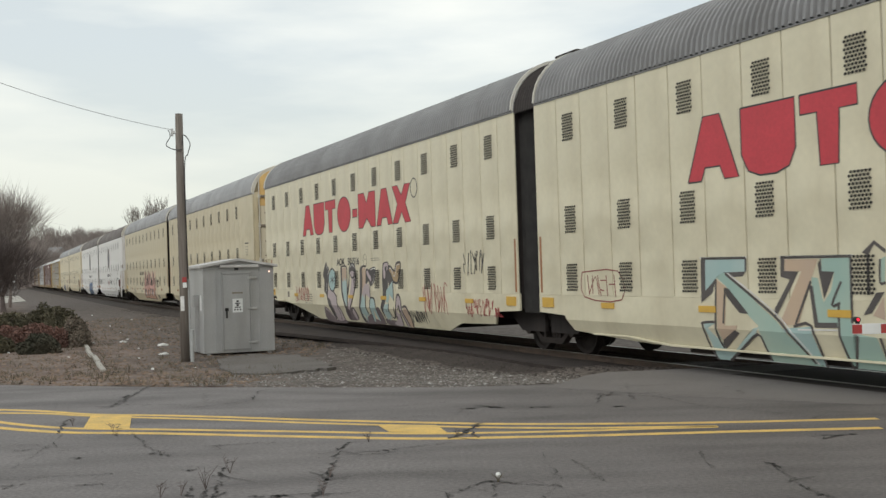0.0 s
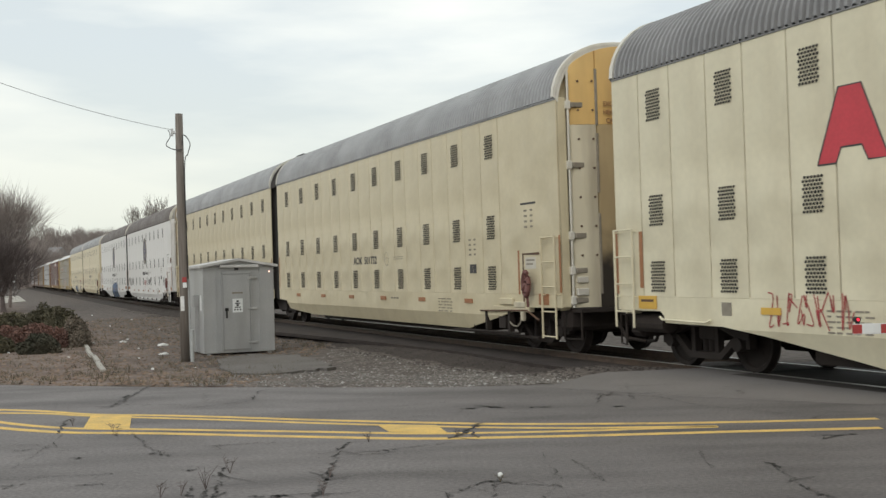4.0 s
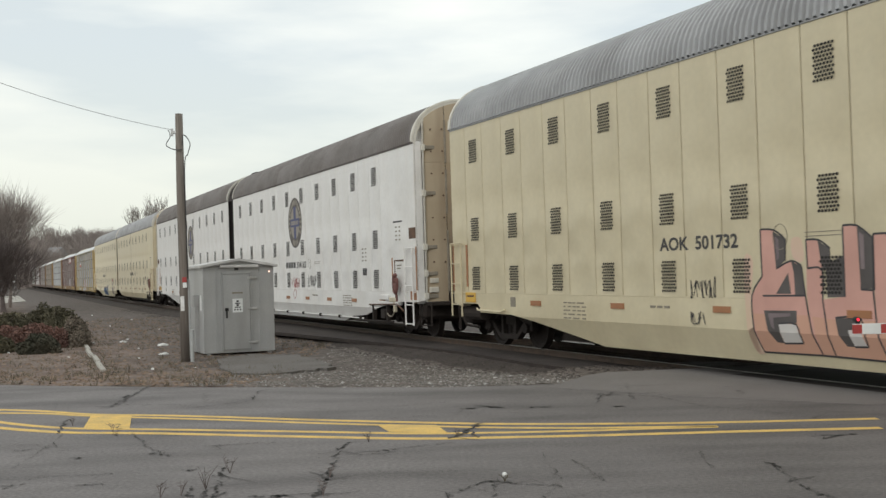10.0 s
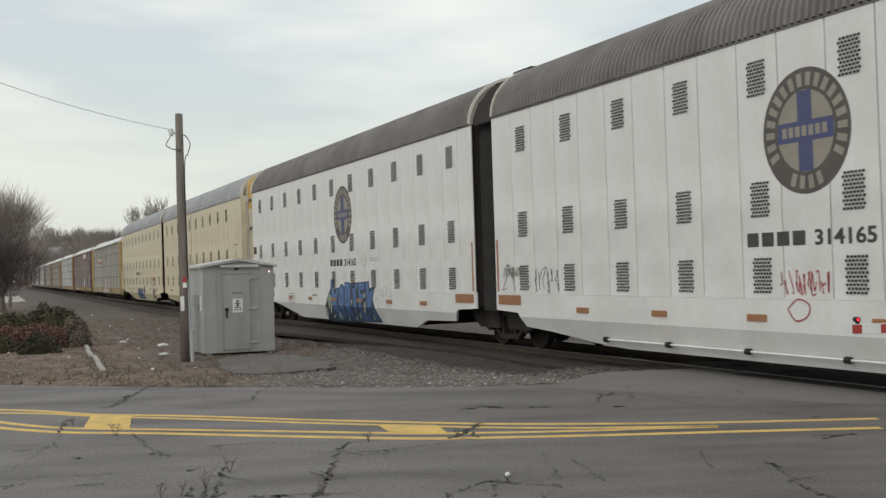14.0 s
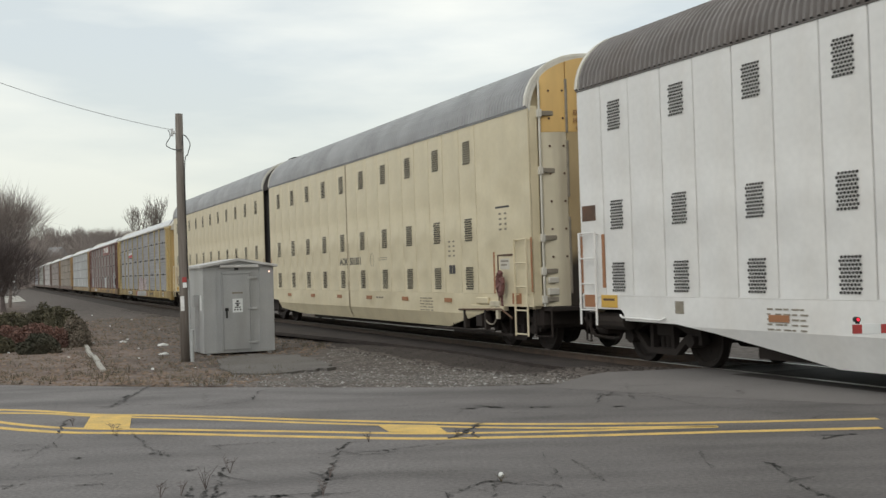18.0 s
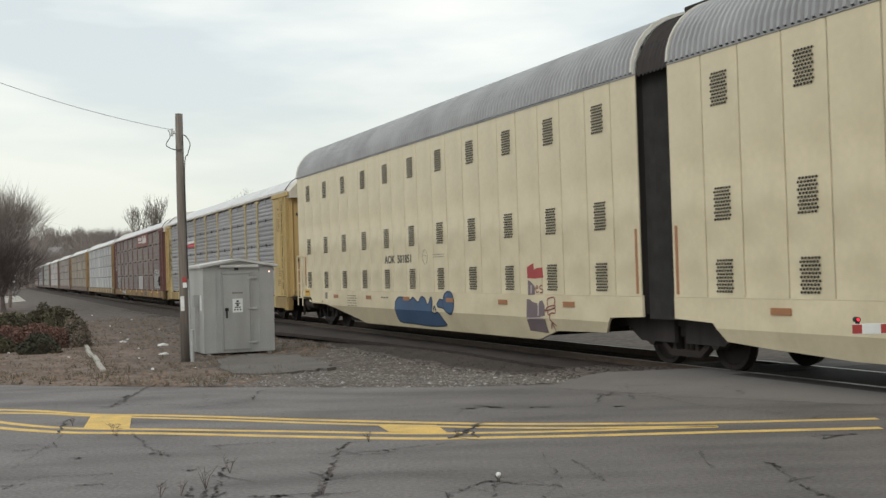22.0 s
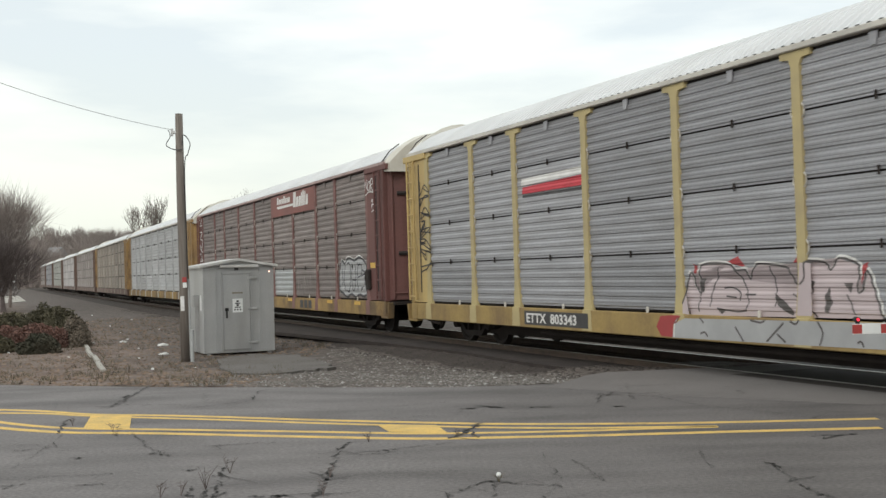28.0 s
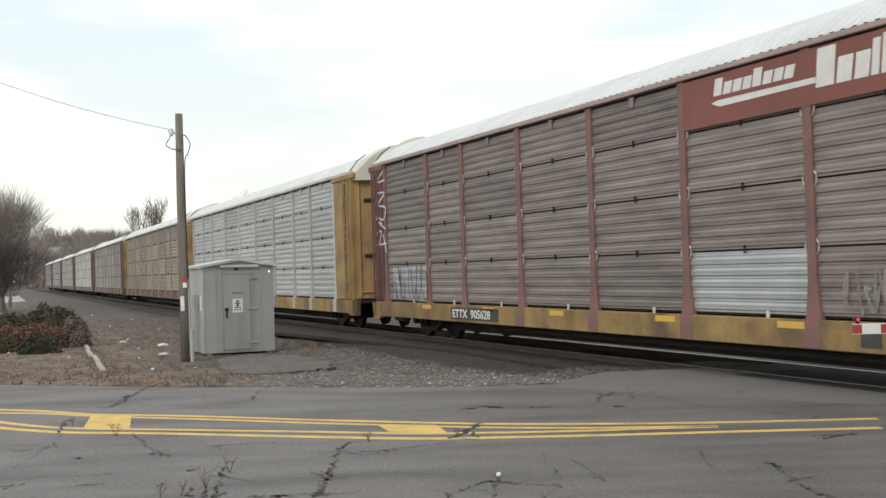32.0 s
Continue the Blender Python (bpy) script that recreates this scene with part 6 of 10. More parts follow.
# reporting numbers and marks of the rack cars
for key, x, words in (("e", -7.1, "ETTX  803343"), ("f", -8.15, "ETTX  905628")):
    fill(key, LETTER_BLACK, 8, [(x, 0.59), (x + 2.5, 0.59), (x + 2.5, 0.87), (x, 0.87)], "number_field", "black painted field behind the number")
    number(key, words, x + 0.08, 0.64, 0.26, LETTER_WHITE, 1.3, 9)
for k in range(3):
    fill("f", LETTER_BLACK, 8, [(4.78 + k * 0.5, 0.6), (5.14 + k * 0.5, 0.6), (5.14 + k * 0.5, 0.86), (4.78 + k * 0.5, 0.86)], "name_bar", "worn dark bar of a painted mark")
fill("f", SIGN_OXIDE, 7, [(1.1, 3.84), (6.66, 3.84), (6.66, 4.6), (1.1, 4.6)], "sign_board", "oxide-red painted board")
for k in range(8):
    w = 0.19
    fill("f", LETTER_WHITE, 7.5, [(1.9 + k * 0.225, 4.27), (1.9 + k * 0.225 + w, 4.27), (1.96 + k * 0.225 + w, 4.45 + 0.08 * (k % 4 == 0)), (1.96 + k * 0.225, 4.45 + 0.08 * (k % 4 == 0))], "painted_shape", "white slanted painted shape")
for k, (w, h) in enumerate(((0.34, 0.52), (0.27, 0.34), (0.25, 0.34), (0.13, 0.46), (0.2, 0.5), (0.13, 0.46), (0.24, 0.34))):
    x = 4.1 + (0, 0.38, 0.7, 0.99, 1.16, 1.4, 1.57)[k]
    fill("f", LETTER_WHITE, 7.5, [(x, 4.05), (x + w, 4.05), (x + w + 0.06, 4.05 + h), (x + 0.06, 4.05 + h)], "painted_shape", "white slanted painted shape")
fill("f", LETTER_WHITE, 7.5, [(1.85, 4.17), (2.0, 4.2), (4.1, 4.2), (4.1, 4.12), (2.05, 4.1)], "painted_shape", "white painted underline")
for i, x in enumerate((-9.9, -6.4, -3.4, 0.2, 3.2, 7.9, 10.6)):
    fill("f", REFLECTOR_YELLOW, 8, [(x, 0.8), (x + 0.55, 0.8), (x + 0.55, 0.9), (x, 0.9)], "reflector", "yellow reflector")
spray("b2", PINK_HAZE, 0, [(0.07, 1.82), (0.25, 1.75), (0.19, 1.19), (0.24, 0.44), (0.11, 0.51), (0.05, 1.19)])
spray("b2", PINK_HAZE, 0, [(0.1, 0.75), (0.38, 0.74), (0.34, 0.43), (0.14, 0.44)])
spray("b2", PINK_HAZE, 0, [(1.08, 2.04), (1.28, 2.03), (1.3, 1.73), (1.1, 1.78)])
spray("b2", PINK_HAZE, 0, [(3.17, 2.14), (3.4, 2.18), (3.58, 2.1), (3.53, 1.81), (3.26, 1.79), (3.13, 1.94)])
spray("b2", PINK_HAZE, 0, [(3.64, 1.8), (4.02, 2.08), (4.02, 1.51), (3.68, 1.35)])
spray("b2", PINK_HAZE, 0, [(4.69, 1.94), (5.03, 2.16), (5.35, 2.18), (5.45, 2.03), (5.29, 1.6), (5.1, 1.64), (4.91, 1.76), (4.68, 1.76)])
spray("b2", PINK_HAZE, 0, [(5.22, 1.36), (5.46, 1.47), (5.6, 1.24), (5.49, 0.87), (5.34, 0.71), (5.29, 0.86)])
spray("b2", PINK_HAZE, 0, [(5.26, 0.67), (5.42, 0.72), (5.62, 0.46), (5.49, 0.4), (5.32, 0.41)])
fill("b2", PINK, 1, [(0.44, 2.2), (0.73, 2.18), (0.75, 1.63), (1.06, 1.74), (1.26, 1.67), (1.32, 1.26), (1.41, 0.79), (1.51, 0.45), (0.32, 0.43), (0.23, 0.76), (0.21, 1.25), (0.45, 1.53)])
fill("b2", PINK, 1, [(1.37, 2.02), (1.61, 2.01), (1.66, 1.61), (1.64, 1.21), (1.75, 0.44), (1.52, 0.45), (1.42, 0.79), (1.35, 1.26)])
fill("b2", PINK, 1, [(2.06, 2.18), (2.31, 2.17), (2.34, 1.35), (2.55, 1.34), (2.6, 0.82), (2.68, 0.43), (1.77, 0.44), (1.66, 1.21), (2.01, 1.25)])
fill("b2", PINK, 1, [(2.58, 2.05), (2.85, 2.04), (2.85, 1.62), (3.18, 1.73), (3.32, 1.68), (3.46, 1.3), (3.43, 1.05), (3.47, 0.77), (3.56, 0.43), (2.69, 0.43), (2.61, 0.82), (2.57, 1.34)])
fill("b2", PINK, 1, [(4.08, 2.17), (4.37, 2.14), (4.41, 1.38), (4.66, 1.39), (4.68, 0.96), (4.72, 0.41), (3.58, 0.43), (3.49, 0.77), (3.46, 1.27), (4.08, 1.3)])
fill("b2", PINK, 1, [(4.66, 1.71), (4.92, 1.72), (4.96, 1.35), (4.96, 0.89), (5.02, 0.41), (4.74, 0.41), (4.69, 0.96), (4.68, 1.39), (4.52, 1.43), (4.67, 1.53)])
fill("b2", PINK_LOW, 1.5, [(0.22, 0.99), (1.38, 0.99), (1.51, 0.46), (0.32, 0.44)])
fill("b2", PINK_LOW, 1.5, [(1.7, 0.95), (2.58, 0.95), (2.66, 0.44), (1.77, 0.44)])
fill("b2", PINK_LOW, 1.5, [(2.61, 0.93), (3.43, 0.93), (3.55, 0.44), (2.69, 0.44)])
fill("b2", PINK_LOW, 1.5, [(3.46, 0.91), (4.67, 0.91), (4.72, 0.42), (3.58, 0.44)])
fill("b2", PINK_LOW, 1.5, [(4.69, 0.9), (4.95, 0.9), (5.01, 0.41), (4.74, 0.41)])
fill("b2", PINK_LOW, 1.5, [(1.44, 0.98), (1.66, 0.96), (1.75, 0.44), (1.53, 0.46)])
fill("b2", SPRAY_DARK, 2, [(0.71, 2.16), (0.96, 2.04), (0.93, 1.74), (0.75, 1.63)])
fill("b2", SPRAY_DARK, 2, [(0.73, 1.28), (0.99, 1.57), (1.04, 1.28)])
fill("b2", SPRAY_DARK, 2, [(1.06, 1.74), (1.28, 1.65), (1.32, 1.27), (1.12, 1.26), (1.11, 1.57)])
fill("b2", SPRAY_DARK, 2, [(1.59, 2.0), (1.81, 1.89), (1.83, 1.63), (1.66, 1.61)])
fill("b2", SPRAY_DARK, 2, [(1.73, 1.68), (2.05, 1.79), (2.06, 1.25), (1.74, 1.24)])
fill("b2", SPRAY_DARK, 2, [(2.31, 2.16), (2.56, 2.0), (2.55, 1.36), (2.34, 1.35)])
fill("b2", SPRAY_DARK, 2, [(2.84, 2.02), (3.1, 1.9), (3.1, 1.72), (2.85, 1.62)])
fill("b2", SPRAY_DARK, 2, [(2.84, 1.32), (3.11, 1.54), (3.12, 1.31)])
fill("b2", SPRAY_DARK, 2, [(3.2, 1.72), (3.44, 1.6), (3.47, 1.3), (3.25, 1.3), (3.23, 1.56)])
fill("b2", SPRAY_DARK, 2, [(4.37, 2.12), (4.62, 1.94), (4.65, 1.4), (4.41, 1.39)])
fill("b2", SPRAY_DARK, 2, [(3.86, 1.66), (4.06, 1.55), (4.07, 1.31), (3.88, 1.3)])
fill("b2", SPRAY_DARK, 2, [(3.55, 1.66), (3.7, 1.7), (3.73, 1.31), (3.52, 1.3)])
fill("b2", SPRAY_DARK, 2, [(4.92, 1.7), (5.18, 1.58), (5.17, 1.01), (5.27, 0.4), (5.02, 0.41), (4.96, 0.89), (4.96, 1.35)])
fill("b2", SPRAY_DARK, 2, [(0.46, 1.04), (1.14, 1.05), (1.13, 0.88), (0.76, 0.86), (0.81, 0.58), (0.66, 0.59), (0.52, 0.77)])
fill("b2", SPRAY_DARK, 2, [(1.87, 0.97), (2.32, 0.98), (2.31, 0.83), (2.09, 0.82), (2.16, 0.6), (2.02, 0.6), (1.91, 0.76)])
fill("b2", SPRAY_DARK, 2, [(2.84, 1.07), (3.41, 1.06), (3.41, 1.01), (3.2, 0.99), (3.17, 0.91), (3.05, 0.9), (3.1, 0.63), (2.99, 0.64), (2.89, 0.83)])
fill("b2", SPRAY_DARK, 2, [(3.7, 1.05), (4.39, 1.05), (4.37, 0.9), (3.98, 0.88), (3.99, 0.64), (3.8, 0.64), (3.71, 0.86)])
fill("b2", SPRAY_MAUVE, 2.5, [(0.75, 2.09), (0.82, 2.04), (0.82, 1.78), (0.77, 1.75)])
fill("b2", SPRAY_MAUVE, 2.5, [(2.34, 2.09), (2.42, 2.04), (2.42, 1.61), (2.36, 1.61)])
fill("b2", SPRAY_MAUVE, 2.5, [(2.88, 1.98), (2.95, 1.94), (2.95, 1.71), (2.87, 1.7)])
fill("b2", SPRAY_MAUVE, 2.5, [(4.4, 2.05), (4.48, 1.99), (4.5, 1.59), (4.43, 1.59)])
fill("b2", SPRAY_MAUVE, 2.5, [(4.96, 1.66), (5.04, 1.6), (5.04, 1.24), (4.97, 1.24)])
fill("b2", SPRAY_MAUVE, 2.5, [(0.54, 1.0), (1.01, 1.01), (1.01, 0.97), (0.65, 0.94), (0.67, 0.77), (0.6, 0.82)])
fill("b2", SPRAY_MAUVE, 2.5, [(3.78, 1.02), (4.3, 1.02), (4.3, 0.99), (3.88, 0.97), (3.87, 0.78), (3.8, 0.86)])
fill("b2", SPRAY_PALE, 2.5, [(0.76, 0.86), (1.12, 0.86), (1.2, 0.6), (0.82, 0.58)])
fill("b2", SPRAY_PALE, 2.5, [(2.09, 0.82), (2.31, 0.82), (2.38, 0.61), (2.16, 0.6)])
fill("b2", SPRAY_PALE, 2.5, [(3.05, 0.9), (3.17, 0.9), (3.2, 0.63), (3.1, 0.63)])
fill("b2", SPRAY_PALE, 2.5, [(3.98, 0.88), (4.36, 0.89), (4.38, 0.64), (3.99, 0.64)])
brush("b2", SPRAY_BLACK, 0.026, 3, [(0.32, 0.43), (0.23, 0.76), (0.21, 1.25), (0.45, 1.53)])
brush("b2", SPRAY_BLACK, 0.026, 3, [(0.45, 1.52), (0.44, 1.86), (0.44, 2.2)])
brush("b2", SPRAY_BLACK, 0.026, 3, [(0.44, 2.2), (0.73, 2.18), (0.96, 2.04)])
brush("b2", SPRAY_BLACK, 0.026, 3, [(0.96, 2.04), (0.94, 1.74)])
brush("b2", SPRAY_BLACK, 0.026, 3, [(0.75, 1.63), (1.06, 1.74), (1.26, 1.67)])
brush("b2", SPRAY_BLACK, 0.026, 3, [(1.26, 1.67), (1.32, 1.26)])
brush("b2", SPRAY_BLACK, 0.026, 3, [(0.45, 1.25), (1.32, 1.26)])
brush("b2", SPRAY_BLACK, 0.026, 3, [(1.32, 1.26), (1.42, 0.79), (1.52, 0.45)])
brush("b2", SPRAY_BLACK, 0.026, 3, [(1.37, 2.02), (1.38, 1.64)])
brush("b2", SPRAY_BLACK, 0.026, 3, [(1.37, 2.02), (1.61, 2.01), (1.82, 1.89)])
brush("b2", SPRAY_BLACK, 0.026, 3, [(1.38, 1.63), (1.66, 1.61), (1.65, 1.21)])
brush("b2", SPRAY_BLACK, 0.026, 3, [(1.65, 1.21), (1.71, 0.8), (1.76, 0.44)])
brush("b2", SPRAY_BLACK, 0.026, 3, [(2.06, 2.18), (2.06, 1.79), (2.06, 1.25)])
brush("b2", SPRAY_BLACK, 0.026, 3, [(2.06, 2.18), (2.31, 2.17), (2.57, 2.0)])
brush("b2", SPRAY_BLACK, 0.026, 3, [(2.57, 2.0), (2.56, 1.35)])
brush("b2", SPRAY_BLACK, 0.026, 3, [(2.34, 1.35), (2.55, 1.34)])
brush("b2", SPRAY_BLACK, 0.026, 3, [(2.55, 1.34), (2.6, 0.82), (2.68, 0.43)])
brush("b2", SPRAY_BLACK, 0.026, 3, [(2.58, 2.05), (2.57, 1.34)])
brush("b2", SPRAY_BLACK, 0.026, 3, [(2.58, 2.05), (2.85, 2.04), (3.11, 1.9)])
brush("b2", SPRAY_BLACK, 0.026, 3, [(3.11, 1.9), (3.1, 1.72)])
brush("b2", SPRAY_BLACK, 0.026, 3, [(2.85, 1.62), (3.18, 1.72), (3.45, 1.6)])
brush("b2", SPRAY_BLACK, 0.026, 3, [(3.45, 1.6), (3.47, 1.29)])
brush("b2", SPRAY_BLACK, 0.026, 3, [(2.83, 1.31), (3.25, 1.3), (3.46, 1.28)])
brush("b2", SPRAY_BLACK, 0.026, 3, [(3.43, 1.05), (3.48, 0.77), (3.57, 0.43)])
brush("b2", SPRAY_BLACK, 0.026, 3, [(3.21, 0.99), (3.43, 1.05)])
brush("b2", SPRAY_BLACK, 0.026, 3, [(4.08, 2.17), (4.08, 1.76), (4.08, 1.3)])
brush("b2", SPRAY_BLACK, 0.026, 3, [(4.08, 2.17), (4.37, 2.14), (4.62, 1.94)])
brush("b2", SPRAY_BLACK, 0.026, 3, [(4.62, 1.94), (4.66, 1.39)])
brush("b2", SPRAY_BLACK, 0.026, 3, [(4.41, 1.38), (4.66, 1.39)])
brush("b2", SPRAY_BLACK, 0.026, 3, [(3.46, 1.27), (4.08, 1.29)])
brush("b2", SPRAY_BLACK, 0.026, 3, [(4.67, 1.39), (4.68, 0.96), (4.73, 0.41)])
brush("b2", SPRAY_BLACK, 0.026, 3, [(4.52, 1.43), (4.67, 1.53), (4.66, 1.71)])
brush("b2", SPRAY_BLACK, 0.026, 3, [(4.66, 1.71), (4.92, 1.72), (5.18, 1.58)])
brush("b2", SPRAY_BLACK, 0.026, 3, [(4.52, 1.43), (4.67, 1.39)])
brush("b2", SPRAY_BLACK, 0.026, 3, [(0.32, 0.43), (1.51, 0.45)])
brush("b2", SPRAY_BLACK, 0.026, 3, [(1.51, 0.45), (3.57, 0.43)])
brush("b2", SPRAY_BLACK, 0.026, 3, [(3.57, 0.43), (5.02, 0.41)])
brush("b2", SPRAY_BLACK, 0.026, 3, [(0.76, 0.86), (1.12, 0.86), (1.2, 0.6)])
brush("b2", SPRAY_BLACK, 0.026, 3, [(0.81, 0.58), (1.2, 0.6)])
brush("b2", SPRAY_BLACK, 0.026, 3, [(3.98, 0.88), (4.36, 0.89), (4.38, 0.64)])
brush("b2", SPRAY_BLACK, 0.026, 3, [(2.16, 0.6), (2.39, 0.61)])
brush("b2", SPRAY_BLACK, 0.026, 3, [(1.87, 0.97), (2.32, 0.98), (2.39, 0.61)])
scribble("b2", SPRAY_BLACK, 0.025, 3, 6.15, 6.84, 0.49, 0.7)
scribble("b2", SPRAY_BLACK, 0.02, 4, -1.29, -0.6, 1.22, 1.47)
scribble("b2", SPRAY_BLACK, 0.02, 5, -1.29, -0.92, 0.8, 0.97)
scribble("a2", SPRAY_RED, 0.025, 6, -6.49, -4.83, 0.84, 1.26)
scribble("a2", SPRAY_BLACK, 0.035, 7, 7.64, 8.74, 1.67, 2.12)
scribble("a2", SPRAY_RED, 0.025, 8, 5.08, 6.69, 0.74, 1.38)
scribble("a2", SPRAY_RED, 0.025, 9, 7.7, 9.57, 0.73, 1.06)
scribble("a2", SPRAY_BLACK, 0.03, 10, 4.03, 5.31, 0.44, 0.69)
fill("c2", SPRAY_INK, 0, [(-0.35, 1.54), (-0.02, 1.55), (0.01, 1.25), (0.33, 1.29), (0.49, 1.29), (0.63, 1.39), (0.85, 1.4), (0.98, 1.33), (1.03, 1.46), (1.46, 1.46), (1.59, 1.42), (2.0, 1.44), (2.88, 1.47), (3.22, 1.49), (3.27, 1.29), (3.67, 1.32), (3.5, 0.97), (3.91, 0.33), (3.01, 0.31), (-0.55, 0.22), (-1.16, 0.29), (-0.93, 0.73), (-0.38, 1.24)])
fill("c2", SPRAY_BLUE, 1, [(-0.29, 1.53), (-0.06, 1.53), (-0.01, 1.08), (0.33, 1.25), (0.46, 1.25), (0.18, 0.89), (0.46, 0.31), (0.23, 0.29), (0.03, 0.67), (0.04, 0.31), (-0.22, 0.44), (-0.3, 0.94)])
fill("c2", SPRAY_BLUE, 1, [(0.5, 1.21), (0.65, 1.35), (0.84, 1.37), (0.93, 1.26), (0.92, 0.92), (0.75, 0.38), (0.57, 0.32), (0.45, 0.47), (0.42, 0.89)])
fill("c2", SPRAY_BLUE, 1, [(1.03, 1.43), (1.42, 1.43), (1.55, 1.35), (1.54, 0.98), (1.45, 0.69), (1.63, 0.33), (1.43, 0.33), (1.27, 0.67), (1.12, 0.33), (0.95, 0.38), (1.01, 0.97)])
fill("c2", SPRAY_BLUE, 1, [(1.61, 1.4), (2.24, 1.41), (2.21, 1.27), (2.03, 1.25), (2.08, 0.71), (1.93, 0.39), (1.76, 0.47), (1.82, 0.78), (1.75, 1.25), (1.59, 1.28)])
fill("c2", SPRAY_BLUE, 1, [(2.29, 1.42), (2.85, 1.43), (2.8, 1.24), (2.44, 1.23), (2.45, 1.12), (2.72, 1.12), (2.63, 0.93), (2.44, 0.85), (2.56, 0.59), (2.95, 0.51), (3.02, 0.34), (2.39, 0.33), (2.22, 0.45), (2.33, 0.92)])
fill("c2", SPRAY_BLUE, 1, [(2.94, 1.45), (3.18, 1.46), (3.23, 1.12), (3.52, 1.27), (3.62, 1.27), (3.46, 0.97), (3.69, 0.66), (3.83, 0.35), (3.58, 0.36), (3.25, 0.79), (3.14, 0.36), (3.05, 0.44), (2.99, 0.94)])
fill("c2", SPRAY_DEEP, 2, [(-0.22, 0.62), (-0.01, 0.59), (0.04, 0.32), (-0.2, 0.44)])
fill("c2", SPRAY_DEEP, 2, [(0.42, 0.65), (0.85, 0.64), (0.76, 0.38), (0.57, 0.33), (0.46, 0.47)])
fill("c2", SPRAY_DEEP, 2, [(0.98, 0.67), (1.24, 0.67), (1.12, 0.34), (0.95, 0.39)])
fill("c2", SPRAY_DEEP, 2, [(1.34, 0.6), (1.5, 0.58), (1.62, 0.33), (1.43, 0.33)])
fill("c2", SPRAY_DEEP, 2, [(1.8, 0.7), (2.07, 0.69), (1.93, 0.4), (1.77, 0.47)])
fill("c2", SPRAY_DEEP, 2, [(2.29, 0.72), (2.5, 0.69), (2.94, 0.51), (3.01, 0.35), (2.39, 0.34), (2.23, 0.46)])
fill("c2", SPRAY_DEEP, 2, [(3.46, 0.69), (3.66, 0.66), (3.82, 0.35), (3.59, 0.37)])
fill("c2", SPRAY_DEEP, 2, [(2.97, 0.74), (3.24, 0.75), (3.14, 0.37), (3.05, 0.45)])
fill("c2", SPRAY_SKY, 2, [(-0.24, 1.5), (-0.17, 1.5), (-0.16, 1.12), (-0.23, 1.12)])
fill("c2", SPRAY_SKY, 2, [(0.59, 1.25), (0.69, 1.31), (0.73, 1.3), (0.6, 1.09)])
fill("c2", SPRAY_SKY, 2, [(1.1, 1.39), (1.38, 1.4), (1.38, 1.38), (1.12, 1.35)])
fill("c2", SPRAY_SKY, 2, [(1.73, 1.39), (2.17, 1.39), (2.17, 1.37), (1.74, 1.35)])
fill("c2", SPRAY_SKY, 2, [(2.36, 1.39), (2.78, 1.41), (2.76, 1.38), (2.39, 1.35)])
fill("c2", SPRAY_SKY, 2, [(3.0, 1.42), (3.05, 1.42), (3.07, 1.13), (3.03, 1.13)])
fill("c2", SPRAY_SKY, 2, [(3.34, 1.13), (3.54, 1.25), (3.56, 1.23), (3.37, 1.07)])
fill("c2", SPRAY_LIME, 2, [(-0.49, 1.11), (-0.43, 1.07), (-0.65, 0.83), (-0.73, 0.86)])
fill("c2", SPRAY_LIME, 2, [(-0.4, 1.07), (-0.33, 0.98), (-0.59, 0.61), (-0.7, 0.63)])
fill("c2", SPRAY_LIME, 2, [(-0.31, 0.84), (-0.28, 0.75), (-0.57, 0.47), (-0.65, 0.51)])
fill("c2", SPRAY_LIME, 2, [(-0.87, 0.69), (-0.82, 0.66), (-1.01, 0.37), (-1.08, 0.37)])
fill("c2", SPRAY_LIME, 2, [(-0.42, 0.43), (-0.28, 0.44), (-0.34, 0.34), (-0.51, 0.35)])
fill("c2", SPRAY_LIME, 2, [(2.61, 0.61), (2.76, 0.84), (2.92, 0.91), (2.9, 0.74), (2.72, 0.56)])
fill("c2", SPRAY_LIME, 2, [(2.68, 1.11), (2.91, 1.16), (2.87, 1.03), (2.72, 1.01)])
fill("c2", SPRAY_LIME, 2, [(1.61, 0.91), (1.71, 0.96), (1.7, 0.85), (1.63, 0.77)])
fill("c2", SPRAY_LIME, 2, [(2.2, 0.56), (2.26, 0.59), (2.22, 0.42), (2.16, 0.43)])
fill("c2", SPRAY_LIME, 2, [(1.74, 0.41), (1.84, 0.46), (1.79, 0.32), (1.72, 0.33)])
fill("c2", SPRAY_LIME, 2, [(3.31, 0.52), (3.39, 0.51), (3.41, 0.37), (3.33, 0.38)])
fill("c2", SPRAY_LIME, 2, [(0.96, 0.3), (1.08, 0.43), (1.06, 0.3)])
fill("c2", SPRAY_LIME, 2, [(0.29, 0.55), (0.35, 0.54), (0.37, 0.34), (0.28, 0.38)])
fill("c2", SPRAY_LIME, 2, [(2.09, 0.43), (2.15, 0.55), (2.17, 0.52), (2.12, 0.34)])
fill("c2", SPRAY_LIME, 2, [(0.13, 0.5), (0.19, 0.46), (0.16, 0.32), (0.1, 0.33)])
fill("c2", SPRAY_INK, 2, [(0.66, 1.01), (0.72, 1.05), (0.73, 0.93), (0.67, 0.91)])
fill("c2", SPRAY_INK, 2, [(1.2, 0.96), (1.3, 0.99), (1.31, 0.86), (1.22, 0.84)])
brush("c2", SPRAY_INK, 0.03, 3, [(-0.95, 0.73), (-1.12, 0.54), (-1.23, 0.31)])
brush("c2", SPRAY_INK, 0.03, 3, [(-0.38, 1.24), (-0.72, 0.97), (-0.95, 0.69)])
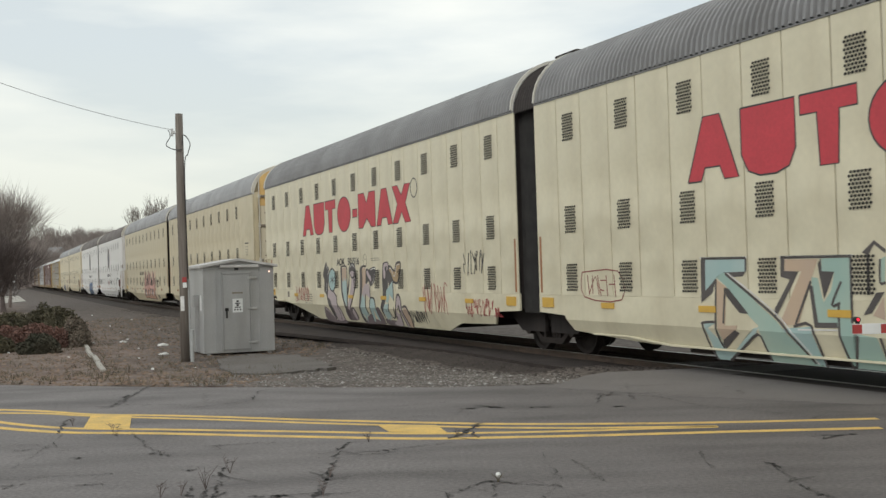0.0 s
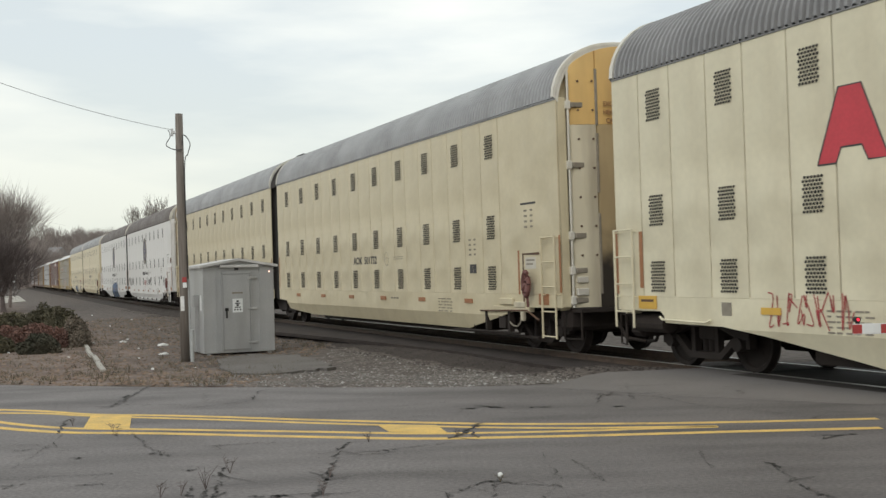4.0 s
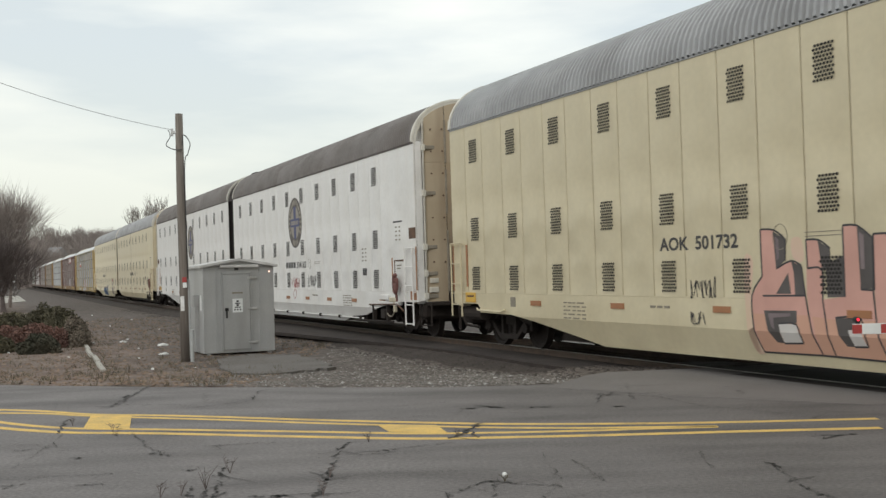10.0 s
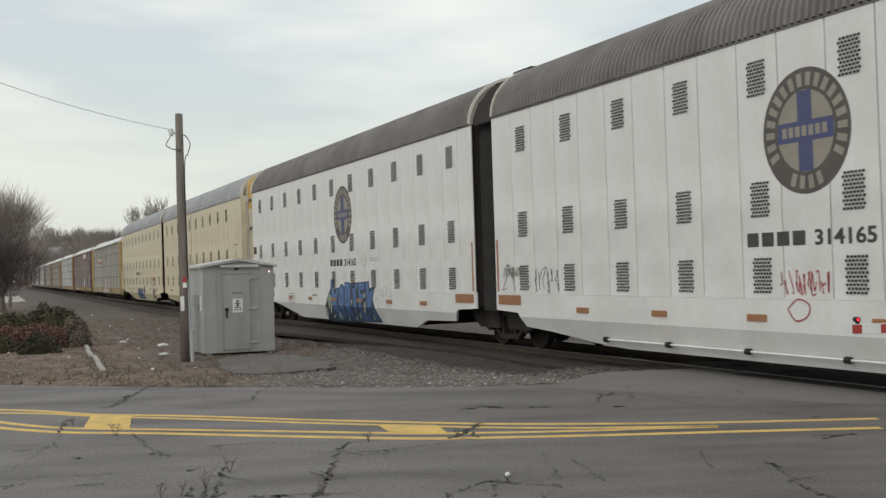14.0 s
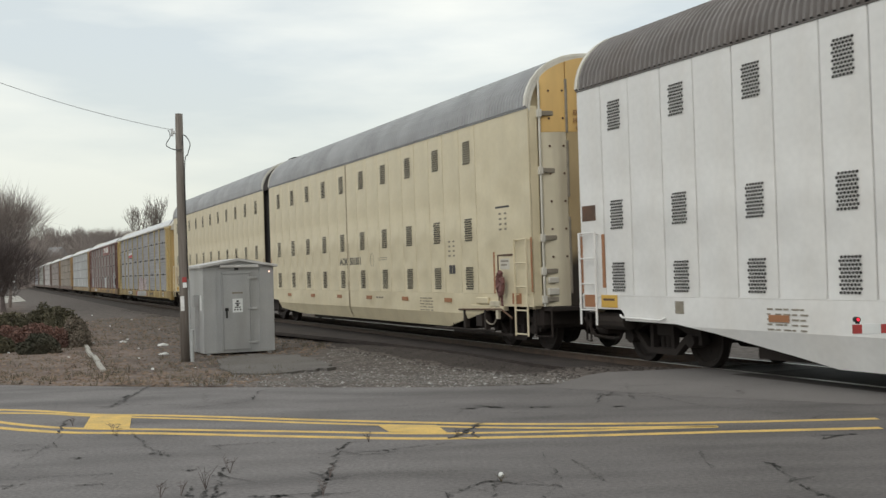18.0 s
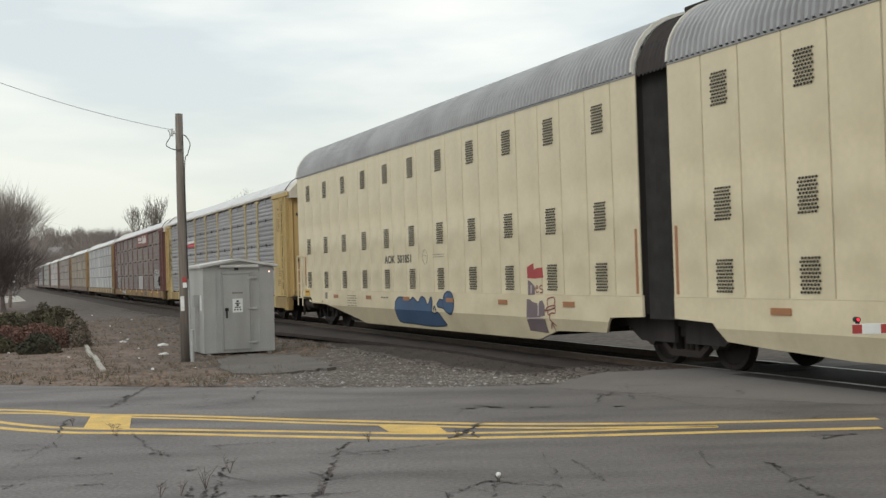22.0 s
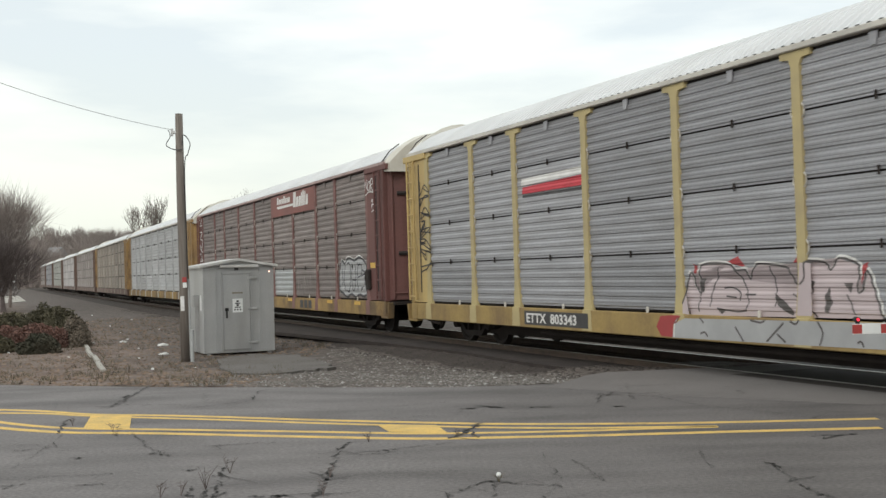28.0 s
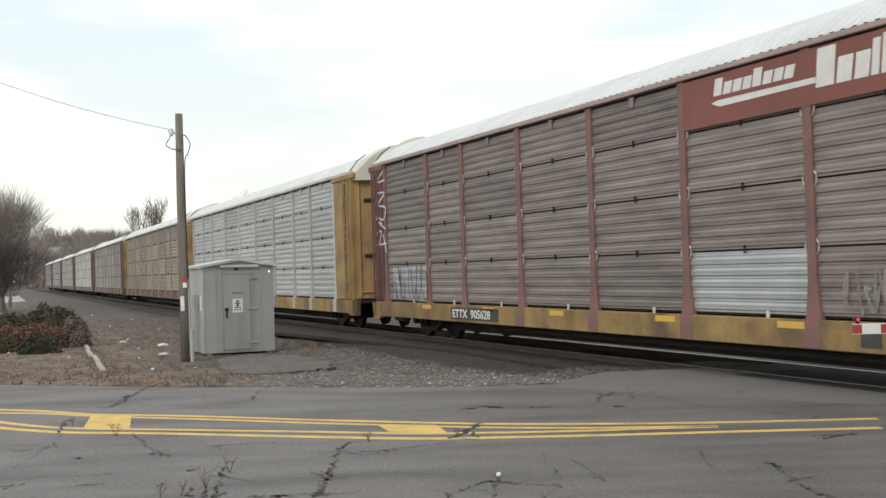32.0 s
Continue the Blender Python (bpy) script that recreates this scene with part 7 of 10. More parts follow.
brush("c2", SPRAY_INK, 0.03, 3, [(2.72, 1.05), (2.87, 1.13)])
brush("c2", SPRAY_INK, 0.03, 3, [(2.66, 0.65), (2.89, 0.85)])
brush("c2", SPRAY_INK, 0.03, 3, [(-0.05, 1.53), (-0.0, 1.25)])
brush("c2", SPRAY_INK, 0.03, 3, [(3.67, 1.31), (3.5, 0.97), (3.9, 0.33)])
brush("c2", SPRAY_GHOST, 0.016, 1, [(3.63, 1.25), (3.84, 1.14), (3.83, 0.96)])
brush("c2", SPRAY_GHOST, 0.016, 1, [(3.53, 0.95), (3.89, 1.0), (3.93, 0.71), (4.17, 0.38)])
brush("c2", SPRAY_GHOST, 0.016, 1, [(3.95, 1.14), (4.03, 0.71), (4.1, 0.57)])
brush("c2", SPRAY_GHOST, 0.016, 1, [(4.08, 1.04), (4.17, 1.29), (4.26, 1.04), (4.35, 1.28)])
brush("c2", SPRAY_GHOST, 0.016, 1, [(4.36, 1.04), (4.43, 1.31), (4.6, 1.33), (4.62, 1.15), (4.41, 1.08)])
brush("c2", SPRAY_GHOST, 0.016, 1, [(4.64, 1.09), (4.75, 1.31), (4.91, 1.26), (4.93, 1.06)])
brush("c2", SPRAY_GHOST, 0.016, 1, [(4.91, 1.25), (5.02, 0.99), (4.99, 0.85)])
brush("c2", SPRAY_GHOST, 0.016, 1, [(4.5, 0.84), (4.72, 0.79), (4.89, 0.83)])
scribble("c2", LETTER_GREY, 0.02, 11, 11.99, 12.66, 1.59, 1.75)
scribble("c1", SPRAY_RED, 0.025, 12, -1.4, -0.41, 1.3, 1.57)
scribble("c1", SPRAY_BLACK, 0.025, 13, 0.61, 1.6, 1.33, 1.64)
scribble("c1", SPRAY_BLACK, 0.02, 14, -8.63, -7.67, 1.28, 1.71)
scribble("c1", SPRAY_BLACK, 0.02, 15, -10.06, -9.52, 1.33, 1.78)
brush("c1", SPRAY_RED, 0.02, 1, [(-1.26, 1.07), (-1.05, 1.21), (-0.83, 1.13), (-0.88, 0.97), (-1.11, 0.91), (-1.26, 1.07)])
fill("a1", SPRAY_AQUA, 1, [(-5.01, 1.80), (-4.06, 1.78), (-4.07, 1.60), (-4.58, 1.59), (-4.76, 1.50), (-5.03, 1.31)])
fill("a1", SPRAY_MINT, 1, [(-4.58, 1.59), (-4.32, 1.46), (-3.83, 1.14), (-3.41, 0.88), (-3.09, 0.59), (-2.70, 0.29), (-3.72, 0.30), (-3.83, 0.82), (-4.02, 0.95), (-4.52, 1.38), (-4.76, 1.52)])
fill("a1", SPRAY_PEACH, 1, [(-4.76, 1.49), (-4.52, 1.37), (-4.59, 0.79), (-4.29, 0.80), (-4.37, 0.68), (-4.70, 0.52), (-4.76, 0.66)])
fill("a1", SPRAY_AQUA, 1, [(-5.10, 0.82), (-4.84, 0.84), (-4.71, 0.43), (-4.53, 0.39), (-3.94, 0.77), (-3.81, 0.80), (-3.90, 0.70), (-4.31, 0.45), (-4.68, 0.25), (-4.97, 0.25)])
fill("a1", SPRAY_DARK, 2, [(-5.12, 1.79), (-5.01, 1.80), (-5.03, 1.31), (-4.76, 1.50), (-4.85, 1.28), (-5.14, 1.13)])
fill("a1", SPRAY_DARK, 2, [(-4.58, 1.59), (-4.06, 1.60), (-4.13, 1.53), (-4.36, 1.52), (-4.46, 1.55)])
fill("a1", SPRAY_DARK, 2, [(-4.54, 1.36), (-4.47, 1.35), (-4.03, 0.98), (-4.23, 0.99), (-4.53, 1.24)])
fill("a1", SPRAY_DARK, 2, [(-4.70, 0.57), (-4.36, 0.73), (-4.27, 0.69), (-4.70, 0.43), (-4.74, 0.51)])
fill("a1", SPRAY_PEACH, 1, [(-3.23, 1.76), (-2.57, 1.75), (-2.65, 1.59), (-2.70, 1.50), (-2.99, 0.85), (-3.37, 0.85), (-2.89, 1.59), (-3.23, 1.60)])
fill("a1", SPRAY_MINT, 1, [(-2.50, 1.76), (-1.97, 1.76), (-1.98, 0.91), (-1.89, 0.78), (-2.08, 0.32), (-2.20, 0.42), (-2.24, 0.85), (-2.65, 0.86), (-2.70, 1.51), (-2.58, 1.50), (-2.49, 1.17), (-2.34, 1.33), (-2.27, 1.58), (-2.50, 1.59)])
fill("a1", SPRAY_AQUA, 1, [(-3.33, 0.79), (-2.75, 0.84), (-2.64, 0.29), (-2.78, 0.33), (-3.08, 0.65)])
fill("a1", SPRAY_DARK, 2, [(-3.30, 1.79), (-3.22, 1.77), (-3.23, 1.60), (-2.95, 1.59), (-3.13, 1.34), (-3.45, 0.93), (-3.46, 1.06), (-3.12, 1.48), (-3.31, 1.52)])
fill("a1", SPRAY_DARK, 2, [(-2.75, 1.41), (-2.68, 1.39), (-2.60, 0.90), (-2.25, 0.91), (-2.25, 0.84), (-2.67, 0.83)])
fill("a1", SPRAY_DARK, 2, [(-2.57, 1.69), (-2.51, 1.76), (-2.50, 1.59), (-2.27, 1.58), (-2.47, 1.22), (-2.54, 1.52)])
brush("a1", SPRAY_DARK, 0.04, 3, [(-5.11, 1.81), (-4.05, 1.80)])
brush("a1", SPRAY_DARK, 0.04, 3, [(-4.53, 1.57), (-3.87, 1.20), (-3.36, 0.89), (-3.01, 0.54), (-2.82, 0.32)])
brush("a1", SPRAY_DARK, 0.04, 3, [(-4.76, 1.49), (-4.81, 0.66), (-4.73, 0.44)])
brush("a1", SPRAY_DARK, 0.04, 3, [(-5.16, 0.79), (-5.10, 0.82), (-4.84, 0.84)])
brush("a1", SPRAY_DARK, 0.04, 3, [(-5.13, 0.81), (-5.07, 0.43), (-4.96, 0.24)])
brush("a1", SPRAY_DARK, 0.04, 3, [(-4.68, 0.25), (-4.31, 0.45), (-3.86, 0.69), (-3.77, 0.50), (-3.71, 0.30)])
brush("a1", SPRAY_DARK, 0.04, 3, [(-4.55, 1.36), (-4.62, 0.82)])
brush("a1", SPRAY_DARK, 0.04, 3, [(-3.30, 1.79), (-1.95, 1.78)])
brush("a1", SPRAY_DARK, 0.04, 3, [(-1.97, 1.77), (-1.98, 0.91)])
brush("a1", SPRAY_DARK, 0.04, 3, [(-2.21, 1.14), (-2.21, 0.69), (-2.13, 0.29)])
brush("a1", SPRAY_DARK, 0.04, 3, [(-3.08, 0.83), (-2.73, 0.85), (-2.62, 0.29)])
brush("a1", SPRAY_DARK, 0.04, 3, [(-3.04, 0.86), (-2.71, 1.46)])
brush("a1", SPRAY_DARK, 0.04, 3, [(-1.89, 0.75), (-2.08, 0.31)])
brush("a1", SPRAY_DARK, 0.04, 3, [(-1.51, 0.74), (-1.49, 0.30)])
brush("a1", SPRAY_DARK, 0.04, 3, [(-2.18, 1.17), (-2.33, 1.14), (-2.15, 1.45)])
brush("a1", SPRAY_DARK, 0.04, 3, [(-4.05, 1.79), (-4.06, 1.60)])
brush("a1", LETTER_WHITE, 0.022, 3, [(-5.15, 1.82), (-4.03, 1.81)])
brush("a1", LETTER_WHITE, 0.022, 3, [(-4.48, 1.58), (-3.83, 1.23), (-3.32, 0.92), (-2.96, 0.57), (-2.76, 0.31)])
brush("a1", LETTER_WHITE, 0.022, 3, [(-3.00, 0.79), (-2.24, 0.81)])
brush("a1", LETTER_WHITE, 0.022, 3, [(-3.32, 1.80), (-1.93, 1.79)])
fill("a1", SPRAY_MINT, 1, [(-1.97, 0.78), (-1.57, 0.74), (-1.50, 0.31), (-2.08, 0.31)])
fill("a1", SPRAY_DARK, 2, [(-1.77, 1.82), (-1.56, 1.97), (-1.37, 1.85), (-1.38, 1.80), (-1.56, 1.92), (-1.65, 1.80), (-1.65, 1.28), (-1.71, 1.28), (-1.69, 1.79)])
fill("a1", SPRAY_DARK, 2, [(-1.78, 1.02), (-1.55, 1.31), (-1.41, 1.32), (-1.64, 1.05)])
fill("a1", SPRAY_MINT, 1, [(-1.46, 1.73), (-1.38, 1.77), (-1.40, 1.44), (-1.47, 1.44)])
brush("a1", SPRAY_DARK, 0.035, 3, [(-1.47, 1.73), (-1.48, 1.44), (-1.39, 1.44)])
fill("a1", SPRAY_PEACH, 1, [(-1.62, 1.02), (-1.43, 1.26), (-1.42, 0.97)])
brush("a1", SPRAY_OXIDE, 0.022, 1, [(-8.70, 1.63), (-7.49, 1.64), (-7.40, 1.14), (-8.64, 1.18), (-8.70, 1.63)])
brush("a1", SPRAY_OXIDE, 0.022, 1, [(-8.51, 1.58), (-8.46, 1.22)])
brush("a1", SPRAY_OXIDE, 0.022, 1, [(-8.46, 1.23), (-8.24, 1.55), (-8.13, 1.22)])
brush("a1", SPRAY_OXIDE, 0.022, 1, [(-8.17, 1.57), (-8.06, 1.20)])
brush("a1", SPRAY_OXIDE, 0.022, 1, [(-8.08, 1.48), (-7.88, 1.48)])
brush("a1", SPRAY_OXIDE, 0.022, 1, [(-8.09, 1.32), (-7.96, 1.29)])
brush("a1", SPRAY_OXIDE, 0.022, 1, [(-7.88, 1.57), (-7.84, 1.20)])
brush("a1", SPRAY_OXIDE, 0.022, 1, [(-7.79, 1.41), (-7.60, 1.41)])
brush("a1", SPRAY_OXIDE, 0.022, 1, [(-7.62, 1.58), (-7.58, 1.19)])
brush("a1", SPRAY_OXIDE, 0.022, 1, [(-8.34, 1.57), (-8.34, 1.23)])
spray("a2", SPRAY_DARK, 0, [(-2.88, 2.10), (-2.76, 1.97), (-2.59, 1.88), (-2.64, 1.66), (-2.72, 1.22), (-2.56, 1.01), (-2.40, 0.71), (-2.34, 0.37), (-2.47, 0.30), (-2.59, 0.49), (-2.83, 0.91), (-2.95, 1.09), (-3.13, 1.18), (-3.10, 1.53), (-3.23, 1.67), (-3.13, 1.84)])
spray("a2", SPRAY_MAUVE, 0, [(-3.32, 0.57), (-3.16, 0.69), (-2.89, 0.61), (-2.59, 0.44), (-2.34, 0.28), (-1.52, 0.32), (-1.54, 0.20), (-3.33, 0.24)])
spray("a2", SPRAY_LILAC, 1, [(-2.67, 1.22), (-2.20, 1.21), (-1.92, 1.02), (-1.89, 0.81), (-1.64, 0.61), (-1.53, 0.32), (-2.26, 0.29), (-2.32, 0.58), (-2.48, 0.88), (-2.78, 1.00)])
spray("a2", SPRAY_AQUA, 2, [(-2.24, 1.88), (-2.01, 1.78), (-1.92, 1.57), (-2.02, 1.34), (-2.24, 1.19), (-2.52, 1.29), (-2.63, 1.53), (-2.52, 1.77)])
brush("a2", SPRAY_DARK, 0.05, 3, [(-2.24, 1.89), (-1.99, 1.78), (-1.91, 1.57), (-2.01, 1.32), (-2.24, 1.18), (-2.52, 1.27), (-2.64, 1.53), (-2.52, 1.78), (-2.24, 1.89)])
brush("a2", SPRAY_DARK, 0.03, 3, [(-2.43, 1.59), (-2.10, 1.48)])
brush("a2", SPRAY_DARK, 0.03, 3, [(-2.09, 1.59), (-2.46, 1.46)])
brush("a2", SPRAY_DARK, 0.03, 3, [(-2.27, 1.63), (-2.25, 1.42)])
brush("a2", SPRAY_DARK, 0.05, 3, [(-2.20, 1.18), (-1.89, 1.00), (-1.87, 0.81), (-1.62, 0.63), (-1.52, 0.32)])
brush("a2", SPRAY_DARK, 0.04, 3, [(-1.90, 0.72), (-1.79, 0.52), (-1.84, 0.31)])
brush("a2", SPRAY_DARK, 0.04, 3, [(-2.32, 0.67), (-2.26, 0.29)])
brush("a2", SPRAY_LILAC, 0.04, 2, [(-3.16, 0.64), (-2.85, 0.52), (-2.47, 0.34)])
brush("a2", LETTER_WHITE, 0.02, 3, [(-2.83, 1.95), (-2.66, 1.83), (-2.73, 1.66)])
brush("a2", LETTER_WHITE, 0.02, 3, [(-2.84, 1.44), (-2.88, 1.20), (-2.99, 1.17)])
spray("a2", SPRAY_DARK, 0, [(-1.42, 1.90), (-1.30, 1.93), (-1.27, 1.52), (-1.26, 1.20), (-1.15, 0.91), (-0.89, 0.70), (-0.78, 0.72), (-0.84, 0.36), (-1.01, 0.35), (-1.17, 0.79), (-1.39, 1.11), (-1.42, 1.52)])
fill("a2", SPRAY_PEACH, 1, [(-1.28, 1.88), (-0.89, 1.90), (-0.87, 1.58), (-0.98, 1.48), (-1.08, 1.60), (-1.17, 1.46), (-1.28, 1.52)])
fill("a2", SPRAY_AQUA, 1, [(-1.28, 1.51), (-1.17, 1.46), (-1.09, 1.60), (-0.98, 1.48), (-0.87, 1.57), (-0.89, 0.72), (-1.15, 0.92), (-1.27, 1.19)])
brush("a2", SPRAY_DARK, 0.05, 2, [(-1.34, 1.92), (-0.86, 1.92), (-0.82, 1.56), (-0.86, 0.71)])
spray("a2", SPRAY_DARK, 0, [(-0.62, 1.86), (-0.43, 1.99), (-0.21, 2.03), (-0.04, 1.92), (-0.03, 1.73), (-0.52, 1.73), (-0.61, 1.44), (-0.76, 1.10), (-0.83, 1.18), (-0.65, 1.58)])
spray("a2", SPRAY_LILAC, 1, [(-0.50, 1.75), (-0.09, 1.76), (-0.07, 1.44), (-0.36, 1.01), (-0.64, 0.68), (-0.86, 0.68), (-0.57, 1.16), (-0.40, 1.52)])
brush("a2", SPRAY_DARK, 0.05, 2, [(-0.04, 1.75), (-0.04, 1.42), (-0.33, 1.00), (-0.64, 0.66)])
brush("a2", SPRAY_DARK, 0.05, 2, [(-0.50, 1.68), (-0.34, 1.58), (-0.13, 1.63)])
brush("a2", LETTER_WHITE, 0.022, 3, [(-0.51, 1.87), (-0.32, 1.98), (-0.09, 1.89)])
spray("a2", SPRAY_MAUVE, 0, [(-1.14, 0.67), (-0.73, 0.69), (-0.49, 0.71), (-0.29, 0.70), (-0.16, 0.37), (-1.05, 0.34)])
spray("a2", SPRAY_LILAC, 1, [(-0.55, 0.61), (-0.36, 0.67), (-0.23, 0.39), (-0.42, 0.38)])
brush("a2", SPRAY_DARK, 0.04, 2, [(-0.57, 0.59), (-0.35, 0.69), (-0.18, 0.37)])
spray("a2", SPRAY_DARK, 0, [(0.40, 1.88), (0.86, 1.94), (0.89, 1.88), (0.58, 1.85), (0.59, 1.48), (0.47, 1.10), (0.36, 0.80), (0.31, 0.60), (0.47, 0.31), (0.25, 0.33), (0.16, 0.60), (0.28, 1.02), (0.36, 1.52)])
fill("a2", SPRAY_PEACH, 1, [(0.58, 1.85), (0.86, 1.88), (0.87, 1.59), (0.83, 1.42), (0.63, 1.29), (0.52, 1.10), (0.59, 1.48)])
fill("a2", SPRAY_LILAC, 1, [(0.83, 1.42), (1.14, 1.40), (1.18, 1.00), (0.87, 1.11), (0.68, 1.02), (0.52, 1.10), (0.63, 1.29)])
fill("a2", SPRAY_AQUA, 1, [(0.52, 1.09), (0.68, 1.02), (0.76, 0.96), (0.78, 0.62), (0.90, 0.50), (0.68, 0.51), (0.57, 0.30), (0.45, 0.57), (0.37, 0.42), (0.30, 0.60), (0.36, 0.80)])
spray("a2", SPRAY_DARK, 0, [(0.88, 1.77), (0.99, 1.84), (1.17, 1.81), (1.29, 1.85), (1.69, 1.87), (1.65, 1.58), (1.46, 1.40), (1.21, 1.34), (1.12, 1.48), (0.84, 1.41)])
spray("a2", SPRAY_LILAC, 1, [(0.94, 1.73), (1.04, 1.79), (1.17, 1.68), (1.29, 1.62), (1.31, 1.49), (1.10, 1.58)])
brush("a2", LETTER_WHITE, 0.025, 2, [(1.30, 1.80), (1.65, 1.84), (1.61, 1.62), (1.42, 1.42)])
brush("a2", SPRAY_DARK, 0.05, 2, [(0.82, 1.11), (0.77, 0.84), (0.87, 0.55)])
brush("a2", SPRAY_DARK, 0.045, 2, [(1.20, 1.34), (1.20, 0.98)])
spray("a2", SPRAY_AQUA, 1, [(1.18, 0.96), (1.36, 1.01), (1.54, 0.94), (1.64, 0.59), (1.72, 0.40), (1.57, 0.40), (1.41, 0.69), (1.28, 0.39), (1.16, 0.38)])
brush("a2", SPRAY_DARK, 0.05, 2, [(1.13, 0.38), (1.16, 0.95), (1.36, 1.02), (1.55, 0.95), (1.65, 0.59), (1.73, 0.38)])
spray("a2", SPRAY_MAUVE, 0, [(0.41, 0.30), (0.77, 0.49), (1.15, 0.56), (1.30, 0.43), (1.57, 0.40), (1.74, 0.36), (2.07, 0.33), (2.02, 0.30), (0.50, 0.26)])
spray("a2", SPRAY_MAUVE, 0, [(1.64, 0.69), (1.77, 0.76), (1.94, 0.67), (2.06, 0.32), (1.72, 0.34)])
brush("a2", SPRAY_DARK, 0.03, 1, [(1.64, 0.69), (1.77, 0.76), (1.94, 0.67), (2.06, 0.32)])
spray("a2", SPRAY_DARK, 0, [(2.28, 1.89), (2.36, 1.99), (2.71, 2.00), (2.74, 1.87), (2.72, 1.57), (2.63, 1.27), (2.46, 1.00), (2.22, 0.68), (2.15, 0.47), (2.07, 0.61), (2.05, 0.81), (2.23, 1.09), (2.22, 1.51)])
spray("a2", SPRAY_LILAC, 1, [(2.36, 1.93), (2.68, 1.96), (2.65, 1.79), (2.50, 1.76), (2.46, 1.58), (2.35, 1.58)])
spray("a2", SPRAY_DARK, 2, [(2.45, 1.86), (2.61, 1.88), (2.58, 1.79), (2.48, 1.76)])
spray("a2", SPRAY_DARK, 0, [(2.74, 1.91), (2.96, 1.81), (3.12, 1.73), (3.29, 1.46), (3.04, 1.42), (2.90, 1.38), (2.75, 1.32), (2.71, 1.61)])
spray("a2", SPRAY_TAN, 1, [(2.75, 1.81), (2.86, 1.87), (3.06, 1.78), (3.23, 1.76), (3.33, 1.93), (3.61, 1.95), (3.57, 1.76), (3.44, 1.50), (3.29, 1.45), (3.09, 1.50), (2.95, 1.67)])
brush("a2", SPRAY_DARK, 0.06, 2, [(2.74, 1.80), (2.85, 1.89), (3.06, 1.79), (3.23, 1.77), (3.32, 1.94), (3.63, 1.97), (3.60, 1.76), (3.46, 1.49), (3.29, 1.43), (3.07, 1.48)])
brush("a2", LETTER_WHITE, 0.022, 3, [(2.81, 1.82), (2.94, 1.82), (3.11, 1.62), (3.25, 1.67), (3.36, 1.89), (3.57, 1.92)])
fill("a2", SPRAY_AQUA, 1, [(2.73, 1.33), (3.02, 1.50), (3.04, 0.98), (2.73, 1.14), (2.65, 0.90), (2.47, 0.92), (2.52, 1.23)])
brush("a2", SPRAY_DARK, 0.045, 2, [(3.03, 1.50), (3.06, 0.96)])
fill("a2", SPRAY_AQUA, 1, [(2.34, 0.85), (2.65, 0.88), (2.63, 0.60), (2.74, 0.46), (2.59, 0.53), (2.52, 0.39), (2.44, 0.52), (2.35, 0.41), (2.26, 0.54), (2.16, 0.64)])
brush("a2", SPRAY_DARK, 0.045, 2, [(2.67, 0.88), (2.64, 0.66), (2.84, 0.49), (2.99, 0.57), (3.04, 0.78)])
brush("a2", SPRAY_DARK, 0.03, 3, [(2.40, 0.69), (2.43, 0.65)])
brush("a2", SPRAY_DARK, 0.03, 3, [(2.55, 0.69), (2.56, 0.65)])
spray("a2", SPRAY_LILAC, 1, [(3.18, 0.72), (3.27, 1.05), (3.42, 1.12), (3.55, 0.99), (3.63, 0.67), (3.84, 0.31), (3.66, 0.31), (3.45, 0.80), (3.39, 0.79), (3.38, 0.31), (2.75, 0.33), (3.04, 0.45)])
brush("a2", SPRAY_DARK, 0.06, 2, [(2.99, 0.51), (3.18, 0.74), (3.26, 1.05), (3.42, 1.13), (3.56, 1.00), (3.64, 0.68), (3.85, 0.30)])
brush("a2", SPRAY_DARK, 0.045, 2, [(3.67, 0.31), (3.45, 0.79), (3.38, 0.84), (3.39, 0.78), (3.30, 0.72)])
brush("a2", SPRAY_DARK, 0.05, 2, [(3.45, 0.73), (3.39, 0.31)])
spray("a2", SPRAY_PEACH, 1, [(3.73, 0.74), (3.87, 0.82), (4.05, 0.72), (4.12, 0.51), (4.09, 0.29), (3.89, 0.29), (3.70, 0.58)])
brush("a2", SPRAY_DARK, 0.06, 2, [(3.66, 0.79), (3.85, 0.83), (4.05, 0.74), (4.13, 0.51), (4.09, 0.29)])
spray("a2", SPRAY_MAUVE, 0, [(2.14, 0.46), (2.57, 0.43), (3.04, 0.41), (3.42, 0.30), (2.72, 0.28), (2.19, 0.31)])
spray("a2", SPRAY_MAUVE, 2, [(3.07, 0.53), (3.14, 0.55), (3.15, 0.48), (3.08, 0.47)])
spray("d2", SPRAY_DEEP, 1, [(-1.31, 0.93), (-1.09, 1.05), (-0.76, 1.06), (-0.24, 1.00), (-0.04, 1.07), (0.30, 0.95), (0.49, 1.08), (0.74, 1.06), (0.94, 0.90), (1.13, 1.09), (1.22, 0.99), (1.17, 0.75), (1.34, 0.69), (1.57, 0.72), (1.76, 0.53), (1.79, 0.41), (0.80, 0.36), (-0.31, 0.39), (-1.26, 0.41), (-1.36, 0.66)])
brush("d2", SPRAY_INK, 0.035, 2, [(-1.31, 0.93), (-1.09, 1.05), (-0.76, 1.06), (-0.24, 1.00), (-0.04, 1.07), (0.30, 0.95), (0.49, 1.08), (0.74, 1.06), (0.94, 0.90), (1.13, 1.09), (1.22, 0.99), (1.17, 0.75), (1.34, 0.69), (1.57, 0.72), (1.76, 0.53), (1.79, 0.41), (0.80, 0.36), (-0.31, 0.39), (-1.26, 0.41), (-1.36, 0.66), (-1.31, 0.93)])
